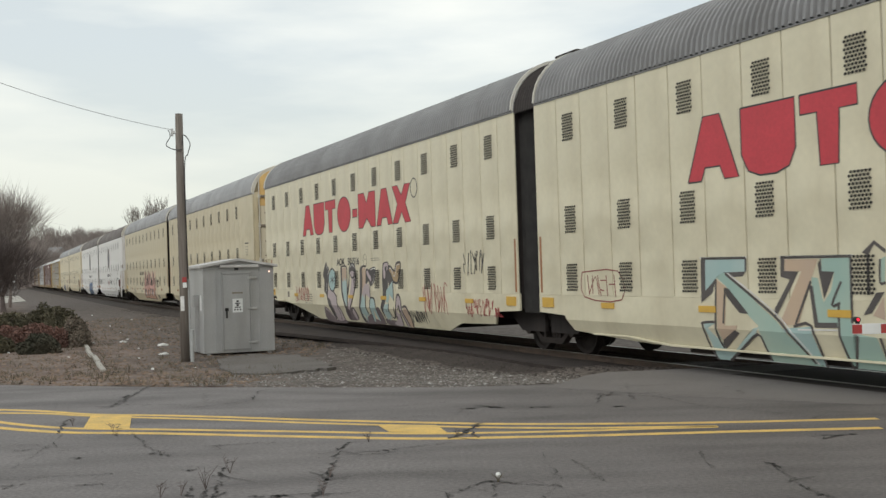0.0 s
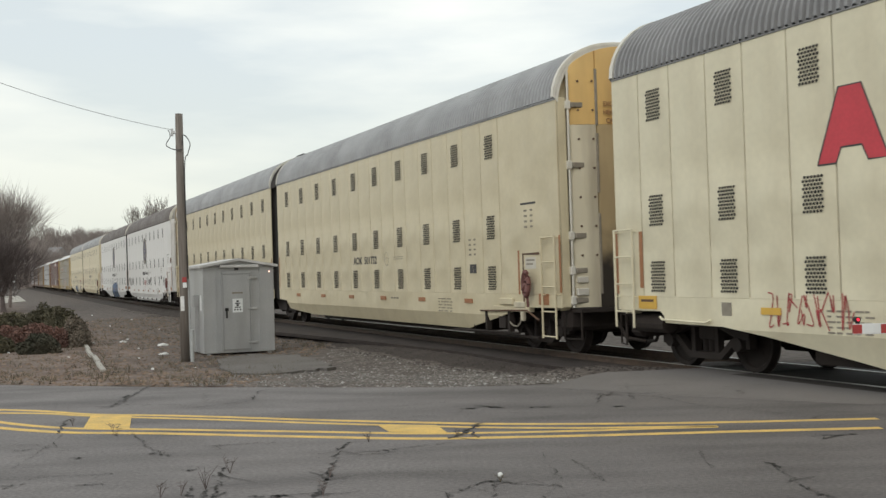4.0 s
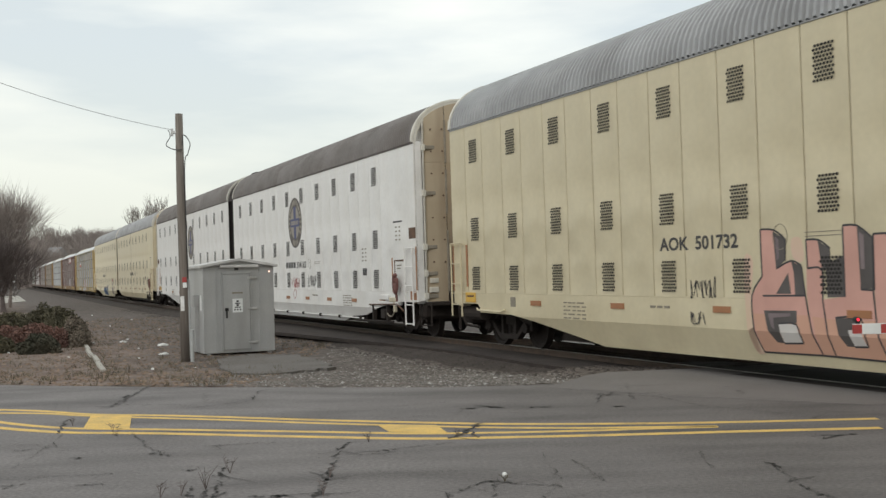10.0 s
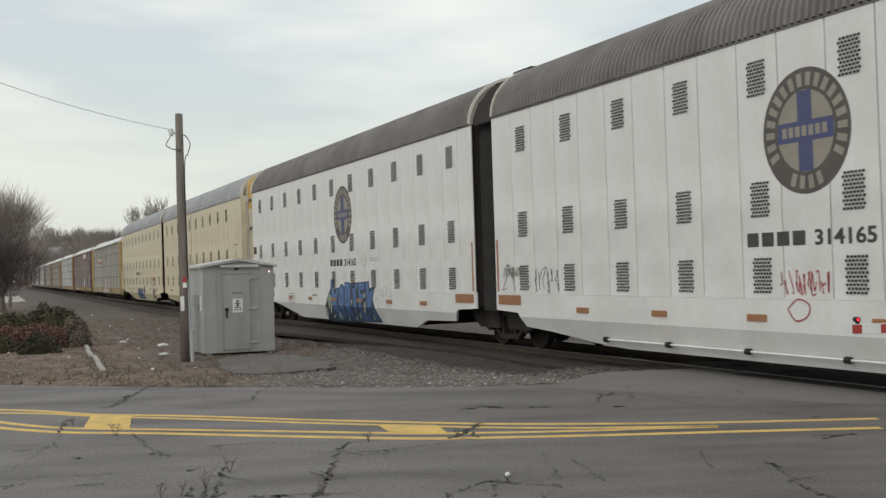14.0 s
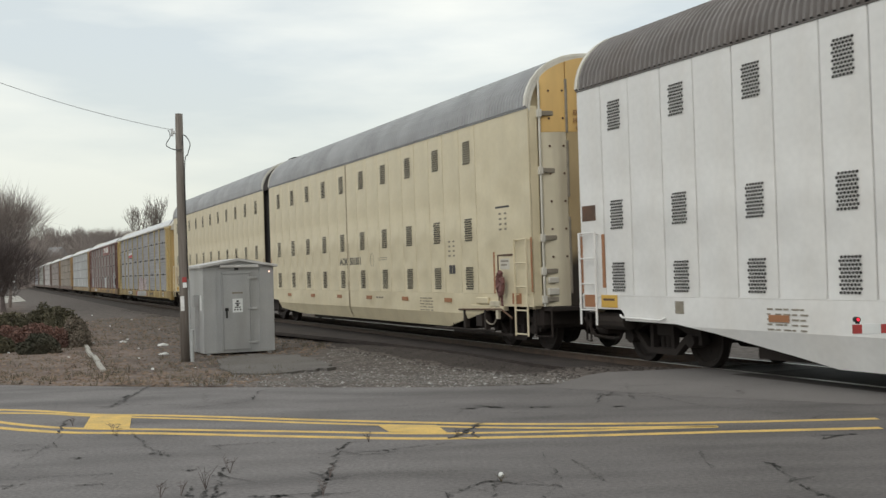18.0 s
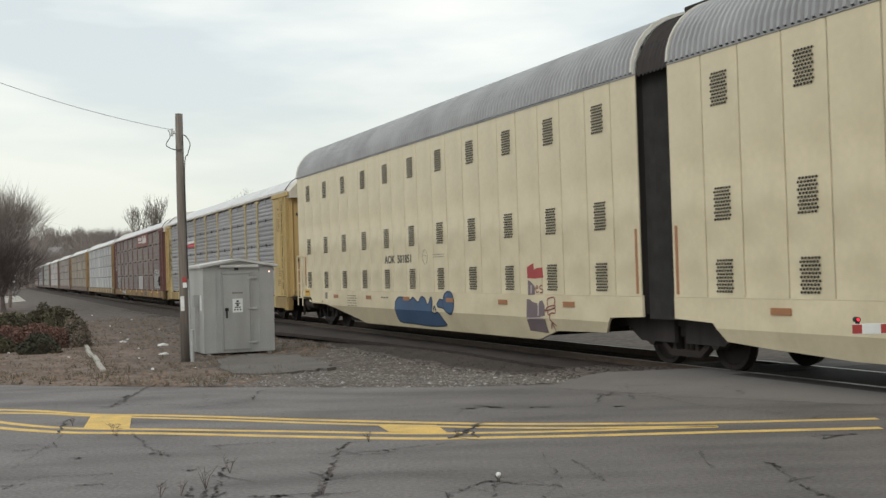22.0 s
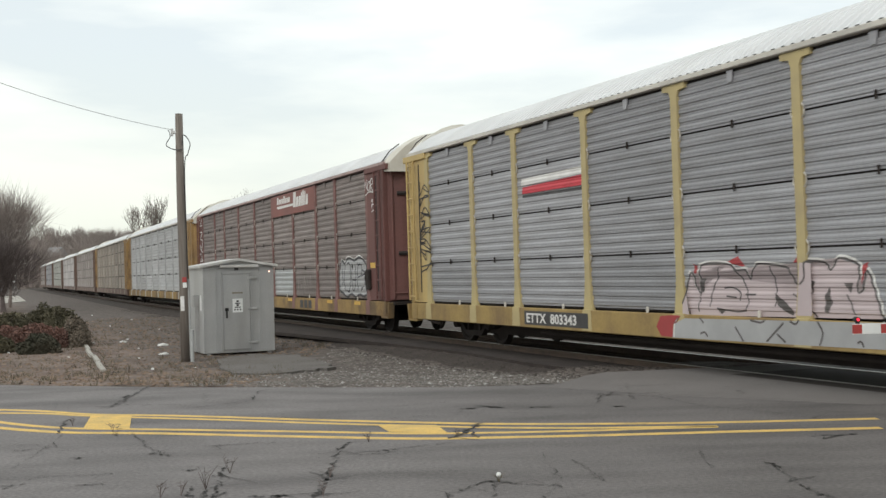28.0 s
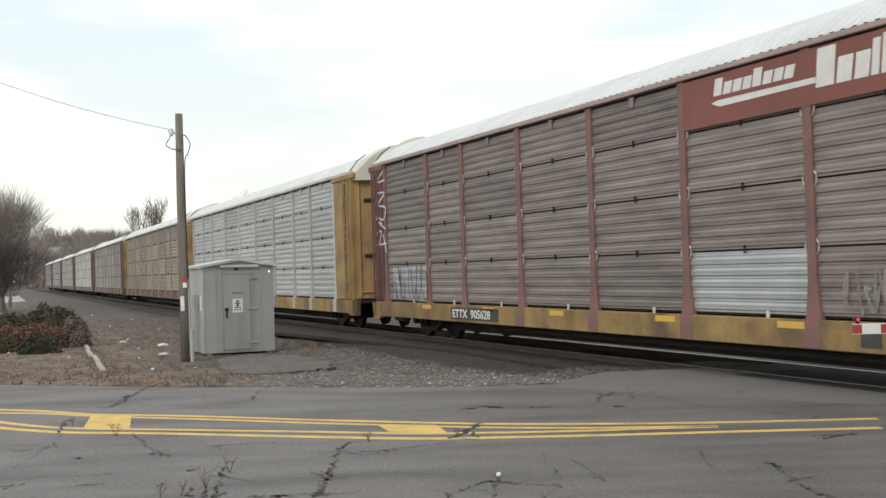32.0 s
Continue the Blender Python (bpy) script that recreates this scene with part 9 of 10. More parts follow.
# ---- beside the road ----
def signal_shed():
    shed = thing("signal_shed", "grey galvanised steel signal shed with closed door and white sign", "shed")
    shed.matrix_world = Matrix.Translation((-6.1, 28.15, -0.30)) @ pose(0, 0, 0, 0, 0, 23.9)
    W, D, H = 1.82, 1.75, 2.27
    part("body", boxes((0, W, 0, D, 0.06, H), bevel=0.012), SHED, shed)
    for x in (0.0, 0.32, W - 0.36, W - 0.02):
        part("corner_trim", boxes((x, x + 0.03, -0.02, 0.0, 0.07, H - 0.03)), SHED, shed)
    roof = bmesh.new()
    prism(roof, [(-0.1, H - 0.03), (-0.1, H + 0.03), (W / 2, H + 0.2), (W + 0.1, H + 0.03), (W + 0.1, H - 0.03), (W / 2, H + 0.14)], -0.12, D + 0.1)
    part("roof", roof, SHED_ROOF, shed, "pale low gable roof with dirty edge")
    gable = prism(bmesh.new(), [(0.0, H), (W, H), (W / 2, H + 0.15)], 0.0, 0.03)
    part("gable", gable, SHED, shed)
    part("drip_cap", boxes((0.42, 1.42, -0.11, -0.03, H - 0.035, H + 0.035), bevel=0.01), SHED_ROOF, shed, "pale drip cap under the gable")
    door = part("door", boxes((0.5, 1.2, -0.035, -0.004, 0.14, 2.07), bevel=0.008), SHED, shed, "closed grey steel door")
    part("door_frame", boxes((0.465, 0.495, -0.045, 0.0, 0.1, 2.12), (1.205, 1.235, -0.045, 0.0, 0.1, 2.12), (0.465, 1.235, -0.045, 0.0, 2.08, 2.125)), SHED, door)
    for z in (0.28, 1.15, 1.94):
        part("hinge", boxes((1.14, 1.38, -0.055, -0.036, z, z + 0.06), bevel=0.006), CHROME, door, "pale strap hinge")
    h = bmesh.new()
    tube(h, [(0.58, -0.09, 0.95), (0.58, -0.09, 1.18)], 0.02, n=6)
    box(h, 0.55, 0.63, -0.07, -0.035, 1.13, 1.21)
    part("handle", h, BLACK, door, "black lever handle")
    part("sign", boxes((0.74, 1.0, -0.046, -0.036, 1.09, 1.44)), SIGN_WHITE, door, "white notice with dark bars")
    bars = bmesh.new()
    for x0, x1, z0, z1 in ((0.84, 0.9, 1.35, 1.4), (0.8, 0.94, 1.31, 1.335), (0.84, 0.9, 1.25, 1.3), (0.79, 0.95, 1.21, 1.235), (0.78, 0.82, 1.14, 1.18), (0.85, 0.89, 1.14, 1.18), (0.92, 0.96, 1.14, 1.18)):
        box(bars, x0, x1, -0.05, -0.046, z0, z1)
    part("sign_bars", bars, LETTER_BLACK, door)
    part("plate", boxes((0.73, 1.01, -0.042, -0.036, 1.57, 1.61)), LETTER_GREY, door, "small plate with faded line")
    part("vent", boxes((0.81, 0.91, -0.02, 0.0, 2.17, 2.23)), LETTER_BLACK, shed, "small dark vent")
    part("lamp", boxes((W - 0.12, W - 0.085, -0.04, 0.0, 2.1, 2.135), bevel=0.008), AMBER_LAMP, shed, "small glowing power lamp")
    part("side_box", boxes((-0.14, 0.0, 0.5, 0.75, 1.25, 1.55), (-0.1, 0.0, 0.55, 0.7, 0.1, 1.25)), SHED, shed, "meter box on the side")
    part("side_plate", boxes((-0.012, 0.0, 0.2, 0.34, 1.15, 1.55)), SIGN_WHITE, shed)
    for x in (0.1, W - 0.15):
        for y in (0.05, D - 0.15):
            part("foot", boxes((x, x + 0.08, y, y + 0.1, -0.05, 0.07)), CHROME, shed)
    return shed


signal_shed()
rng = random.Random(17)
outline = [p + Vector((rng.gauss(0, 0.06), rng.gauss(0, 0.1))) for p in smooth_line([(-5.29, 26.29), (-4.99, 27.43), (-4.32, 27.58), (-3.51, 26.77), (-2.37, 23.71), (-2.5, 23.06), (-3.06, 22.43), (-3.81, 22.13), (-4.59, 23.23)], 6, True)]
tagged(flat_sheet("pavement_patch", outline, -0.232, 0.1, PATCH), "worn grey asphalt patch in front of the shed", "pavement", kind="structure")


def utility_pole():
    pole = thing("utility_pole", "weathered grey wooden utility pole with cables and small signs", "utility pole")
    pole.matrix_world = Matrix.Translation((-6.2, 26.6, -0.33)) @ pose(0, 0, 0, 0, -0.55, 0)
    part("shaft", tube(bmesh.new(), [(0, 0, 0), (0.01, 0, 2), (-0.01, 0, 4), (0, 0, 5.97)], 0.125, 0.088, n=14), POLE, pole, smooth=True)
    c = bmesh.new()
    tube(c, [(0.13, -0.04, 0.1), (0.12, -0.04, 2.0)], 0.028, n=8)
    part("conduit", c, PVC, pole, "grey cable conduit")
    w = bmesh.new()
    tube(w, smooth_line([(0.12, -0.05, 2.0), (0.11, -0.04, 4.6), (0.2, -0.05, 5.0), (0.26, -0.06, 5.25), (0.12, -0.1, 5.45), (0.08, -0.1, 5.2)], 5), 0.012, n=5)
    tube(w, smooth_line([(0.08, -0.12, 5.1), (-0.1, -0.13, 5.1), (-0.3, -0.1, 5.22), (-0.2, -0.1, 5.42), (-0.24, -0.1, 5.58)], 5), 0.011, n=5)
    part("drip_loop", w, WIRE, pole, "looped black service cable")
    b = boxes((-0.17, -0.06, -0.06, 0.06, 5.5, 5.56), (-0.2, -0.15, -0.03, 0.03, 5.44, 5.62))
    part("insulator", b, CHROME, pole)
    part("red_sign", boxes((0.0, 0.1, -0.145, -0.125, 1.93, 2.05)), SIGN_RED, pole, "small red sign plate")
    part("white_tag", boxes((0.01, 0.1, -0.142, -0.124, 1.8, 1.92)), SIGN_WHITE, pole, "small white tag")
    part("paper", boxes((-0.06, 0.03, -0.138, -0.122, 1.25, 1.6)), PAPER, pole, "torn pale notice")
    p = thing("marker_pipe", "pale grey plastic pipe standing in the dirt", "pipe")
    p.matrix_world = Matrix.Translation((-6.0, 26.4, -0.34))
    part("pipe", tube(bmesh.new(), [(0, 0, 0), (0, 0, 0.82)], 0.045, n=10), PVC, p)
    return pole


utility_pole()
line = bmesh.new()
a, b = Vector((-6.42, 26.5, 5.25)), Vector((-12.4, 23.5, 7.3))
tube(line, [a.lerp(b, k / 24) - Vector((0, 0, 1.0 * (k / 24) * (1 - k / 24))) for k in range(25)], 0.0055, n=5)
tagged(part("overhead_cable", line, WIRE), "thin black overhead cable sagging from the pole", "cable")


def crossing_gate():
    gate = thing("crossing_gate", "lowered crossing gate arm with red and white stripes", "crossing gate")
    gate.matrix_world = Matrix.Translation((4.33, 11.82, 0.99)) @ pose(0, 0, 0, 0, 0, 0)
    ends = [0.0, 0.09] + [0.29 + 0.2 * i for i in range(10)] + [2.24]
    for i, (a, b) in enumerate(zip(ends, ends[1:])):
        part("stripe", boxes((a, b, -0.02, 0.02, -0.048, 0.048)), SIGN_WHITE if i % 2 else SIGN_RED, gate)
    part("edge", boxes((0, 2.26, -0.016, 0.016, 0.048, 0.056), (0, 2.26, -0.016, 0.016, -0.056, -0.048)), SIGN_WHITE, gate)
    lamp = part("gate_lamp", tube(bmesh.new(), [(0.05, -0.02, 0.10), (0.05, 0.06, 0.10)], 0.03, n=14), BLACK, gate, "round gate lamp")
    part("lens", tube(bmesh.new(), [(0.05, -0.028, 0.10), (0.05, -0.02, 0.10)], 0.014, n=14), RED_LAMP, lamp, "glowing red lens")
    part("lamp_bracket", boxes((0.03, 0.07, -0.01, 0.01, 0.05, 0.09)), BLACK, gate)
    stand = thing("gate_stand", "grey steel gate mast with counterweight", "gate mast")
    stand.matrix_world = Matrix.Translation((6.75, 11.85, 0))
    part("mast", tube(bmesh.new(), [(0, 0, 0), (0, 0, 2.6)], 0.06, n=12), PVC, stand)
    part("mechanism", boxes((-0.2, 0.2, -0.16, 0.16, 0.75, 1.25), bevel=0.02), PVC, stand)
    part("base", boxes((-0.3, 0.3, -0.3, 0.3, 0, 0.1)), PALE, stand)


crossing_gate()


# ---- plants ----
def bare_tree(name, label, x, y, z, height, spread, mat, seed, depth=5, trunk=0.16, low=0.25, twig=0.012, forks=3, lift=0.3):
    """A leafless tree: a tapered trunk, limbs and many fine twigs."""
    rng = random.Random(seed)
    tree = thing(name, label, "tree")
    tree.matrix_world = Matrix.Translation((x, y, z))
    verts, faces, tv, tf = [], [], [], []

    def limb(p, q, r0, r1, out_v, out_f):
        way = (q - p).normalized()
        s = way.orthogonal().normalized()
        u = way.cross(s)
        b = len(out_v)
        for c, r in ((p, r0), (q, r1)):
            for k in range(3 if r0 < 0.05 else 5):
                a = 2 * math.pi * k / (3 if r0 < 0.05 else 5)
                out_v.append(c + s * r * math.cos(a) + u * r * math.sin(a))
        n = 3 if r0 < 0.05 else 5
        for k in range(n):
            out_f.append((b + k, b + (k + 1) % n, b + n + (k + 1) % n, b + n + k))

    def grow(p, way, length, r, level):
        bend = p
        dirn = way
        for seg in range(2):
            dirn = (dirn + Vector((rng.uniform(-0.22, 0.22), rng.uniform(-0.22, 0.22), rng.uniform(-0.05, 0.2)))).normalized()
            q = bend + dirn * length / 2
            limb(bend, q, r * (1 - 0.2 * seg), r * (0.8 - 0.2 * seg), verts if level else tv, faces if level else tf)
            bend = q
            if level >= 1:
                for _ in range(1 if level < depth - 1 else 2):
                    if level < depth:
                        side = (dirn + Vector((rng.uniform(-1, 1), rng.uniform(-1, 1), rng.uniform(-0.2, 0.8))) * 0.9).normalized()
                        grow(bend, side, length * rng.uniform(0.5, 0.75), max(twig, r * 0.45), level + 2)
        if level < depth:
            for k in range(forks):
                a = rng.uniform(0, 6.28)
                side = Vector((math.cos(a) * spread, math.sin(a) * spread, rng.uniform(lift, 1.0)))
                grow(bend, (dirn * 0.6 + side).normalized(), length * rng.uniform(0.7, 0.95), max(twig, r * 0.6), level + 1)

    grow(Vector((0, 0, 0)), Vector((0, 0, 1)), height * low, trunk, 0)
    top = max(v.z for v in verts)
    for vs, fs, nm in ((tv, tf, "trunk"), (verts, faces, "crown")):
        k = height / top
        me = bpy.data.meshes.new(nm)
        me.from_pydata([(v.x * k, v.y * k, v.z * k) for v in vs], [], fs)
        me.materials.append(mat)
        ob = new(nm, me)
        ob.parent = tree
    return tree


DARK_TREE = "dark leafless ornamental tree with dense twigs"
for x, y, h, seed in ((-29.3, 74, 4.9, 3), (-31.2, 77, 5.4, 13)):
    bare_tree("bare_tree", DARK_TREE, x, y, -0.3, h, 0.7, BARK_DARK, seed, 6, 0.2, 0.2, 0.008, 3, 0.45)
for x, y, h, seed in ((-34.6, 84, 8.8, 5), (-33.6, 86, 8.2, 15)):
    bare_tree("bare_tree", "tall leafless tree with pale upright twigs", x, y, -0.3, h, 0.4, BARK_FAR, seed, 6, 0.16, 0.2, 0.008, 3, 0.8)
bare_tree("bare_tree", "leafless tree behind the train", -39.6, 150, -0.3, 13.4, 0.55, BARK, 7, 5, 0.24, 0.22, 0.014, 3, 0.6)
bare_tree("bare_tree", "leafless tree behind the train", -37.0, 200, -0.3, 18.0, 0.45, BARK, 9, 5, 0.24, 0.3, 0.02, 3, 0.6)
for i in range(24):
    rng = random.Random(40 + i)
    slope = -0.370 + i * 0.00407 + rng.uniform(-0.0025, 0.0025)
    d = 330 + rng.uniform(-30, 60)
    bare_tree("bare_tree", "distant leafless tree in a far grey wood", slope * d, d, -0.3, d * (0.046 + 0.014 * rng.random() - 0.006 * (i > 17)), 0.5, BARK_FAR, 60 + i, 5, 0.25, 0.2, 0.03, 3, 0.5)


def thicket(name, label, count, place, mat, width, seed):
    """Dense bare undergrowth: many thin leaning stems in one mesh."""
    rng = random.Random(seed)
    verts, faces = [], []
    for _ in range(count):
        x, y, h = place(rng)
        lean_x, lean_y, b = rng.gauss(0, 0.22) * h, rng.gauss(0, 0.22) * h, len(verts)
        z = -0.3 + rng.random() ** 2 * h * 0.6
        verts += [(x - width, y, z), (x + width, y, z), (x + lean_x, y + lean_y, z + (h + 0.3 - z) * rng.uniform(0.5, 1))]
        faces.append((b, b + 1, b + 2))
    me = bpy.data.meshes.new(name)
    me.from_pydata(verts, [], faces)
    me.materials.append(mat)
    tagged(new(name, me), label, "undergrowth", kind="stuff")


def far_wood(rng):
    d = rng.uniform(300, 345)
    return rng.uniform(-0.383, -0.279) * d, d, rng.uniform(3, 9)


thicket("far_thicket", "grey leafless undergrowth of a far wood", 4500, far_wood, BARK_FAR, 0.13, 71)


def twig_cloud(name, label, count, middle, radii, length, width, mat, seed):
    """The fine outer twigs of bare crowns, pointing up and outwards, in one mesh."""
    rng = random.Random(seed)
    verts, faces = [], []
    for _ in range(count):
        d = Vector((rng.gauss(0, 1), rng.gauss(0, 1), rng.gauss(0, 1))).normalized()
        k = rng.random() ** 0.45
        c = Vector(middle) + Vector((d.x * radii[0], d.y * radii[1], d.z * radii[2])) * k * (0.85 + 0.3 * noise.noise(d * 2.5))
        w = (Vector((d.x * 0.6, d.y * 0.6, 0.7 + d.z * 0.4)) + Vector((rng.gauss(0, 0.4), rng.gauss(0, 0.4), rng.gauss(0, 0.3)))).normalized()
        q, s, b = c + w * length * rng.uniform(0.4, 1.2), w.orthogonal().normalized() * width, len(verts)
        verts += [c - s, c + s, q]
        faces.append((b, b + 1, b + 2))
    me = bpy.data.meshes.new(name)
    me.from_pydata(verts, [], faces)
    me.materials.append(mat)
    tagged(new(name, me), label, "twigs", kind="stuff")


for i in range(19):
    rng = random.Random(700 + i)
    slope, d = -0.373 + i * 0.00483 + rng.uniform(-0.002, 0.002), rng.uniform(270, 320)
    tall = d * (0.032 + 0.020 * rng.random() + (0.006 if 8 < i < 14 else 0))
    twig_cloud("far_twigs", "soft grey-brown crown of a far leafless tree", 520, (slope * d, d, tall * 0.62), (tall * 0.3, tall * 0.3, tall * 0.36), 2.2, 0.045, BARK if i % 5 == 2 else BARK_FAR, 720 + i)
twig_cloud("dark_twigs", "dense fine dark twigs of bare ornamental trees", 4600, (-29.6, 74, 2.6), (3.0, 2.4, 2.2), 1.1, 0.014, BARK_DARK, 72)
twig_cloud("pale_twigs", "fine pale upright twigs of tall bare trees", 2300, (-31.4, 80, 5.8), (2.9, 2.4, 2.2), 1.8, 0.014, BARK_FAR, 73)


def shrub(label, x, y, rx, ry, rz, mats, seed, count=1500, leaf=0.05, z=-0.3):
    """A low shrub: stems and many small leaf clumps over an uneven mound."""
    rng = random.Random(seed)
    bush = thing("shrub", label, "shrub", "shrubs beside the road")
    bush.matrix_world = Matrix.Translation((x, y, z))
    st = bmesh.new()
    for k in range(9):
        a = rng.uniform(0, 6.28)
        tube(st, [(0.12 * rx * math.cos(a), 0.12 * ry * math.sin(a), 0), (0.6 * rx * math.cos(a), 0.6 * ry * math.sin(a), rz * rng.uniform(0.5, 0.85))], 0.018, 0.008, n=4)
    part("stems", st, BARK_DARK, bush)
    verts, faces = [], []
    for _ in range(count):
        a, e = rng.uniform(0, 6.28), math.asin(rng.uniform(-0.1, 1))
        k = 0.86 + 0.2 * noise.noise((math.cos(a) * 2 + seed, math.sin(a) * 2, e * 2)) + rng.uniform(-0.16, 0.06)
        c = Vector((rx * k * math.cos(a) * math.cos(e), ry * k * math.sin(a) * math.cos(e), rz * (0.12 + 0.88 * k * math.sin(e))))
        for _ in range(3):
            u = Vector((rng.uniform(-1, 1), rng.uniform(-1, 1), rng.uniform(-1, 1))).normalized()
            v = u.orthogonal().normalized()
            s = leaf * rng.uniform(0.6, 1.3)
            b = len(verts)
            o = c + Vector((rng.uniform(-1, 1), rng.uniform(-1, 1), rng.uniform(-1, 1))) * leaf
            verts += [o - u * s, o + v * s * 0.5, o + u * s, o - v * s * 0.5]
            faces.append((b, b + 1, b + 2, b + 3))
    me = bpy.data.meshes.new("foliage")
    me.from_pydata(verts, [], faces)
    me.materials.append(mats)
    ob = new("foliage", me)
    ob.parent = bush
    core = bmesh.new()
    bmesh.ops.create_icosphere(core, subdivisions=2, radius=1.0)
    for v in core.verts:
        k = 0.74 + 0.2 * noise.noise(v.co * 2 + Vector((seed, 0, 0)))
        v.co = Vector((v.co.x * rx * k, v.co.y * ry * k, max(0.0, rz * (0.12 + 0.88 * v.co.z * k))))
    part("inner_foliage", core, LEAF_DARK, bush)


shrub("clipped dark box shrub with bare stems", -11.2, 30.7, 0.62, 0.5, 0.56, LEAF_DARK, 1, 2000, 0.04)
shrub("rust-brown barberry shrub beside the box", -12.2, 33.4, 1.0, 0.8, 0.74, LEAF_RED, 2, 3200, 0.04)
shrub("rust-brown barberry shrub beside the box", -13.6, 34.0, 0.9, 0.8, 0.72, LEAF_RED, 5, 2200, 0.04)
shrub("dark green juniper shrub", -12.75, 31.5, 0.6, 0.6, 0.5, LEAF_GREEN, 3, 1500, 0.04)
shrub("spreading green juniper shrub", -14.2, 40.2, 1.2, 1.1, 1.15, LEAF_GREEN, 4, 3400)
shrub("spreading green juniper shrub", -14.9, 38.2, 1.0, 0.9, 1.0, LEAF_GREEN, 10, 2600)
shrub("spreading green juniper shrub", -15.7, 38.8, 1.2, 1.0, 0.9, LEAF_GREEN, 6, 2600)
shrub("spreading green juniper shrub", -12.9, 37.2, 0.85, 0.9, 0.75, LEAF_GREEN, 8, 2000)
shrub("dry brown leafless shrub", -11.5, 34.6, 0.45, 0.6, 0.9, LEAF_BROWN, 7, 1100, 0.045)
shrub("dry brown leafless shrub", -10.95, 33.4, 0.35, 0.4, 0.5, LEAF_BROWN, 9, 600, 0.045)

# ---- litter ----
def lump(name, label, category, x, y, sx, sy, sz, mat, turn=0, seed=0, z=None):
    bm = bmesh.new()
    bmesh.ops.create_icosphere(bm, subdivisions=2, radius=1.0)
    for v in bm.verts:
        k = 1 + 0.3 * noise.noise(v.co * 1.7 + Vector((seed, 3, 0)))
        v.co = Vector((v.co.x * sx * k, v.co.y * sy * k, max(-0.3, v.co.z) * sz * k))
    ob = part(name, bm, mat)
    ob.matrix_world = Matrix.Translation((x, y, (ground_z(x, y) if z is None else z) + sz * 0.2)) @ pose(0, 0, 0, 0, 0, turn)
    return tagged(ob, label, category)


lump("plastic_bag", "crumpled white plastic bag on dirt", "litter", -8.37, 33.0, 0.16, 0.1, 0.07, PAPER, 20, 1)
for i, (x, y, w) in enumerate(((-10.22, 35.39, 0.2), (-11.24, 43.8, 0.06), (-11.12, 35.17, 0.09), (-11.52, 32.29, 0.07), (-8.76, 31.8, 0.06), (-10.45, 36.64, 0.07), (-14.3, 47.55, 0.06), (-15.43, 54.85, 0.08), (-19.76, 62.39, 0.09), (-12.06, 41.36, 0.05), (-9.74, 28.79, 0.05), (-7.65, 27.77, 0.07), (-12.24, 31.2, 0.07), (-11.58, 31.41, 0.08), (-11.08, 30.4, 0.05), (-7.38, 29.19, 0.22), (-6.43, 24.42, 0.06), (-5.54, 24.6, 0.06))):
    rng = random.Random(90 + i)
    w *= 0.7
    lump("paper_scrap", "small pale scrap of paper on dirt", "litter", x, y, w * rng.uniform(0.8, 1.1), w * rng.uniform(0.5, 0.9), 0.02 + 0.2 * w, PAPER, i * 40, i)
lump("red_cup", "crushed red cup beside the rail", "litter", 1.15, 25.2, 0.06, 0.06, 0.09, RUST_CAN, 0, 5)
kerb = thing("kerb", "pale broken concrete kerb lying in dirt", "kerb", m=Matrix.Translation((-9.22, 29.05, -0.25)) @ pose(0, 0, 0, 0, 0, 20.1))
for y0, y1, dx in ((-5.4, -2.6, 0.0), (-2.55, -0.4, 0.03), (-0.3, 2.2, -0.02), (2.3, 5.3, 0.02)):
    part("kerb_stone", boxes((dx - 0.055, dx + 0.055, y0, y1, -0.09, 0.035), bevel=0.015), PALE, kerb)

house = thing("house", "distant house with a grey gable roof among bare trees", "house")
house.matrix_world = Matrix.Translation((-91.2, 262, -0.3)) @ pose(0, 0, 0, 0, 0, 60)
part("wall", boxes((-1.5, 1.5, -2, 2, 0, 8.0)), BARK_FAR, house)
part("roof", prism(bmesh.new(), [(-1.8, 7.9), (1.8, 7.9), (0, 9.9)], -2.2, 2.2), SHINGLE, house)
part("window", boxes((-0.5, 0.5, -2.06, -1.98, 5.6, 7.0)), LETTER_BLACK, house)
for i, x in enumerate((-85.3, -84.1, -82.7, -81.0)):
    twig_cloud("far_twigs", "soft grey-brown crown of a far leafless tree", 380, (x, 235, 5.6 + 0.8 * (i % 2)), (1.9, 1.9, 2.6), 1.8, 0.035, BARK_FAR, 760 + i)
lot = flat_sheet("parking_lot", [(-40.92, 103.28), (-41.62, 110.73), (-58.88, 153.96), (-59.91, 151.62)], -0.24, 0.1, PALE)
tagged(lot, "pale concrete forecourt far along the track", "pavement", kind="structure")


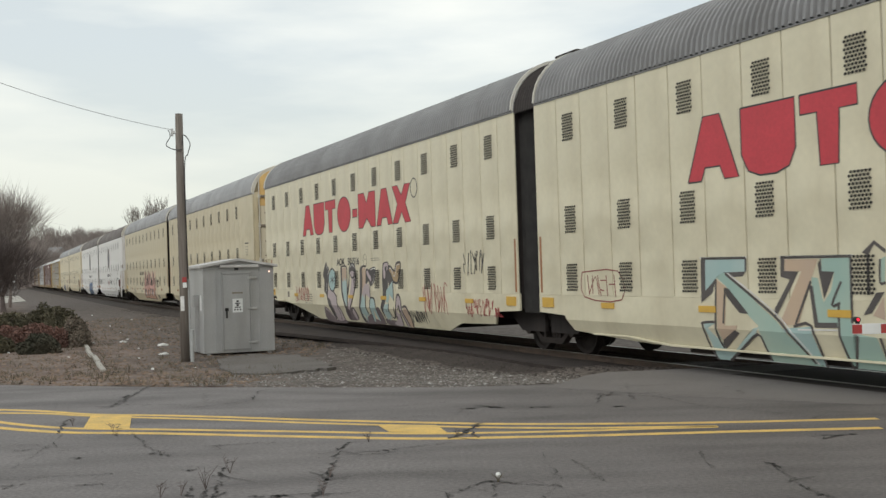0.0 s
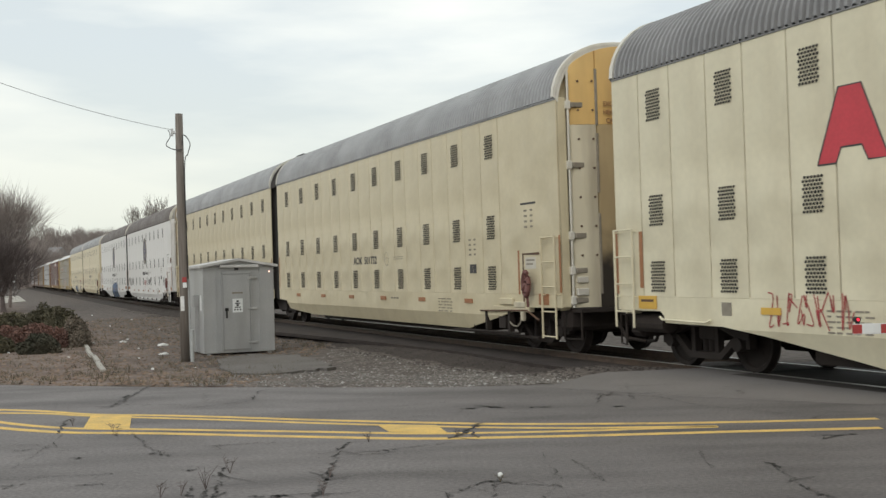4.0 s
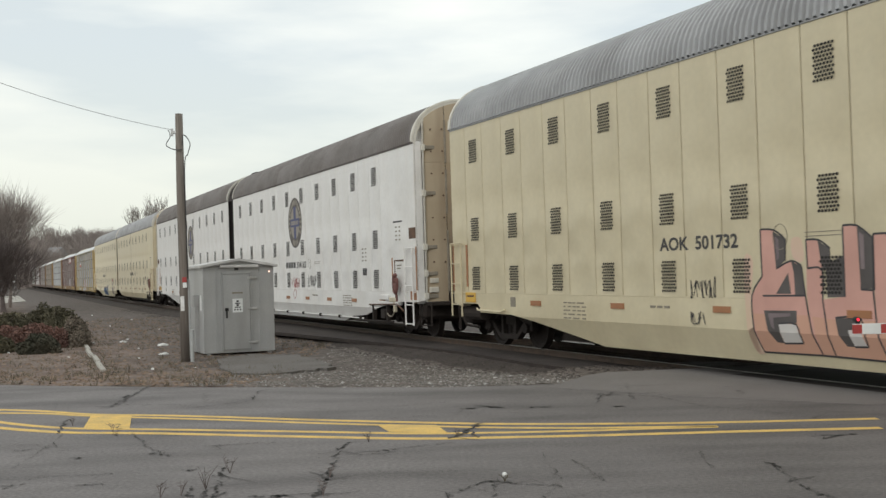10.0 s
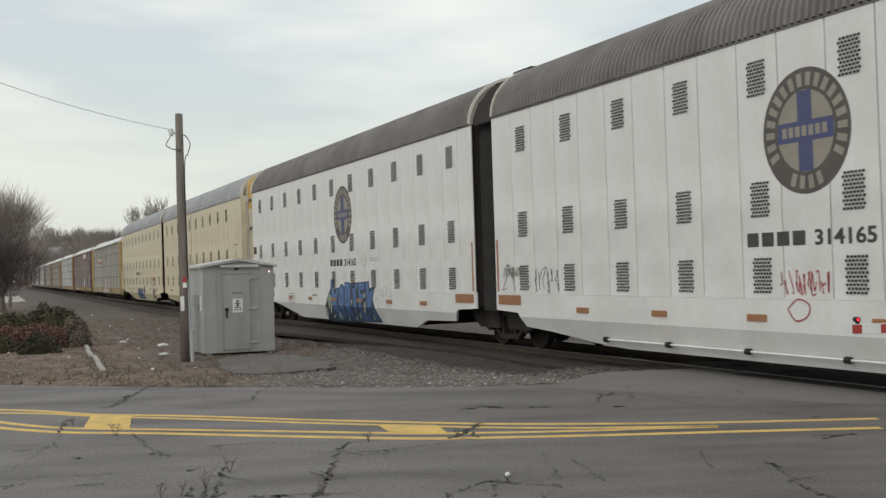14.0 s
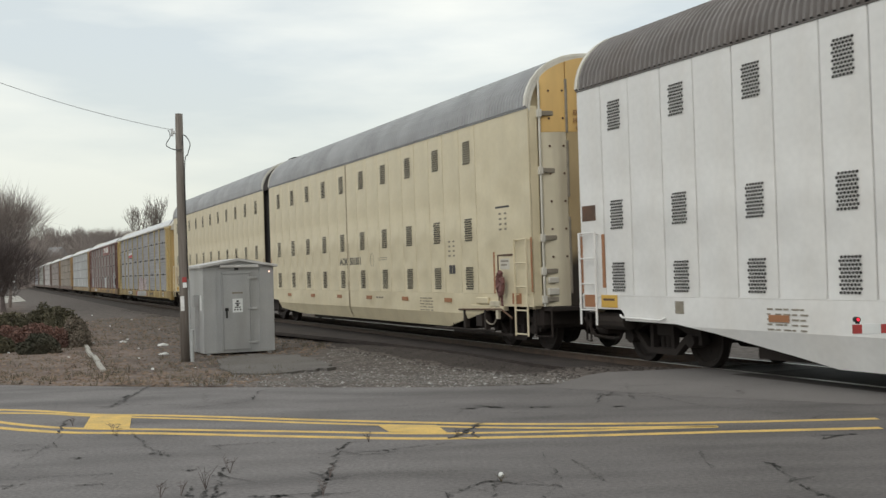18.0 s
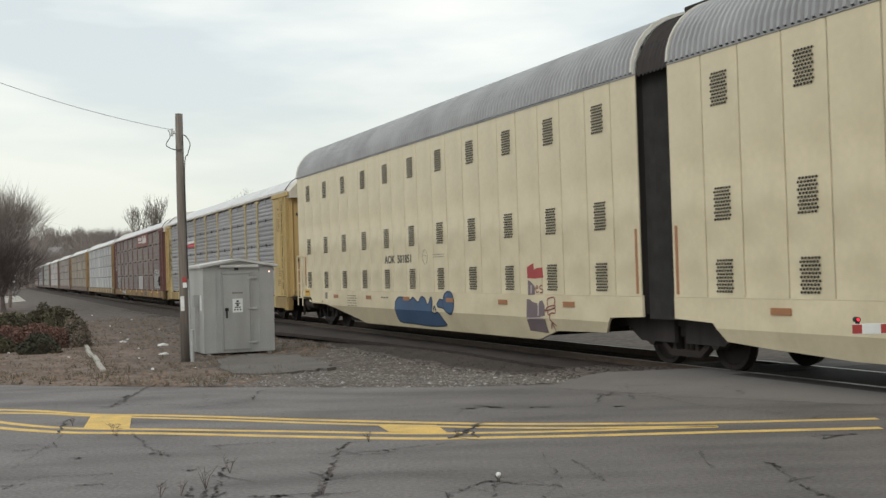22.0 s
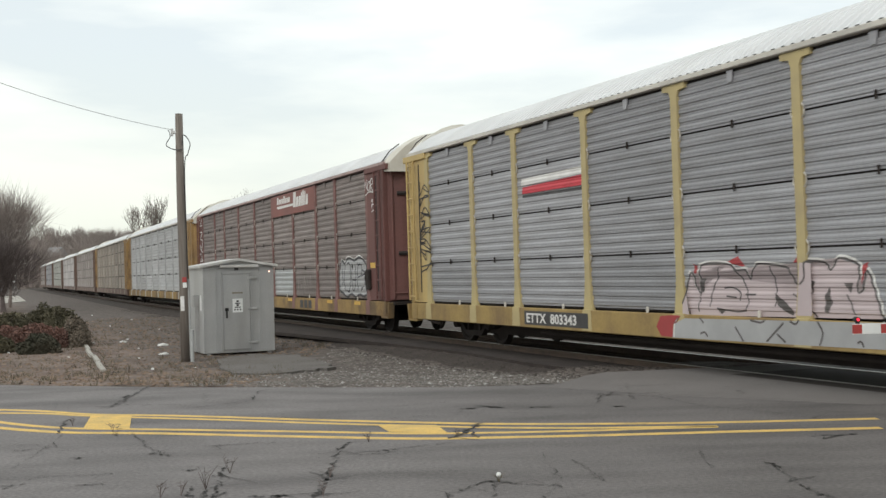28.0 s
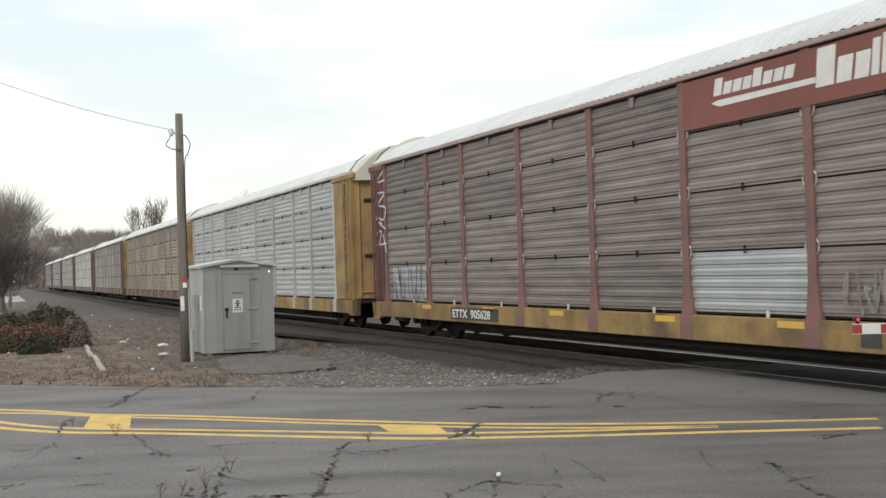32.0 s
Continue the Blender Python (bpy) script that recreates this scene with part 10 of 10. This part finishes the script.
# ---- weeds in the road's cracks ----
def weed(label, x, y, tall, seed, head=None):
    """A thin dry stalk with side twigs."""
    rng = random.Random(seed)
    plant = thing("weed", label, "weed", "weeds in the cracked road")
    plant.matrix_world = Matrix.Translation((x, y, 0.0))
    st = bmesh.new()
    for k in range(4):
        a, r = rng.uniform(0, 6.28), rng.uniform(0.2, 0.5)
        mid = Vector((math.cos(a) * tall * r * 0.4, math.sin(a) * tall * r * 0.4, tall * 0.5 * rng.uniform(0.6, 1.1)))
        tip = Vector((math.cos(a) * tall * r, math.sin(a) * tall * r, tall * rng.uniform(0.6, 1.0)))
        tube(st, [(0, 0, 0), mid, tip], 0.004, 0.0015, n=4)
        for j in range(3):
            q = mid.lerp(tip, rng.random())
            tube(st, [q, q + Vector((rng.uniform(-0.05, 0.05), rng.uniform(-0.05, 0.05), rng.uniform(0, 0.05)))], 0.0025, 0.001, n=3)
    part("stalks", st, BARK_DARK if head is None else GRASS, plant)
    if head:
        hd = bmesh.new()
        bmesh.ops.create_icosphere(hd, subdivisions=2, radius=0.022, matrix=Matrix.Translation((0, 0, tall)))
        part("seed_head", hd, PAPER, plant, "white fluffy seed head")
        tube(st := bmesh.new(), [(0, 0, 0), (0, 0, tall)], 0.002, n=4)
        part("stem", st, GRASS, plant)
    return plant


for i, (x, y, tall) in enumerate(((-1.96, 9.0, 0.2), (-1.9, 9.7, 0.16), (-2.1, 8.75, 0.12), (-2.25, 8.7, 0.1), (-0.97, 8.6, 0.12), (-1.0, 9.4, 0.1), (-3.75, 12.5, 0.1), (-4.4, 13.1, 0.1), (-0.8, 11.3, 0.1), (0.1, 11.6, 0.08))):
    weed("dry brown weed growing from a crack", x, y, tall, 300 + i)
DANDELION = weed("thin weed with a white seed head", 0.4, 9.0, 0.06, 320, True)


# ---- what moves ----
def motions():
    times = [0.5 * i for i in range(65)]
    gone = [travel(t) for t in times]
    for car, q in CARS:
        walk(car, [(t, track_pose(q - g, 0.01)) for t, g in zip(times, gone)])
    sway = [(0, 0), (3, 0.01), (6, 0.03), (7.5, 0.04), (9, 0.065), (11, 0.04), (13, 0.095), (14.5, 0.06), (19, 0.02), (23, 0.0), (25, 0.02), (28, 0.005), (31.2, 0.03), (32, 0.005)]
    walk(DANDELION, [(t, pose(0.4 + a, 9.0, 0.0)) for t, a in sway])
    fine = [0.1 * i for i in range(321)]
    turns = [math.degrees(travel(t) / 0.46) for t in fine]
    for wheels, dx in SPINNING:
        walk(wheels, [(t, pose(dx, 0, 0.467, 0, a, 0)) for t, a in zip(fine, turns)])


motions()
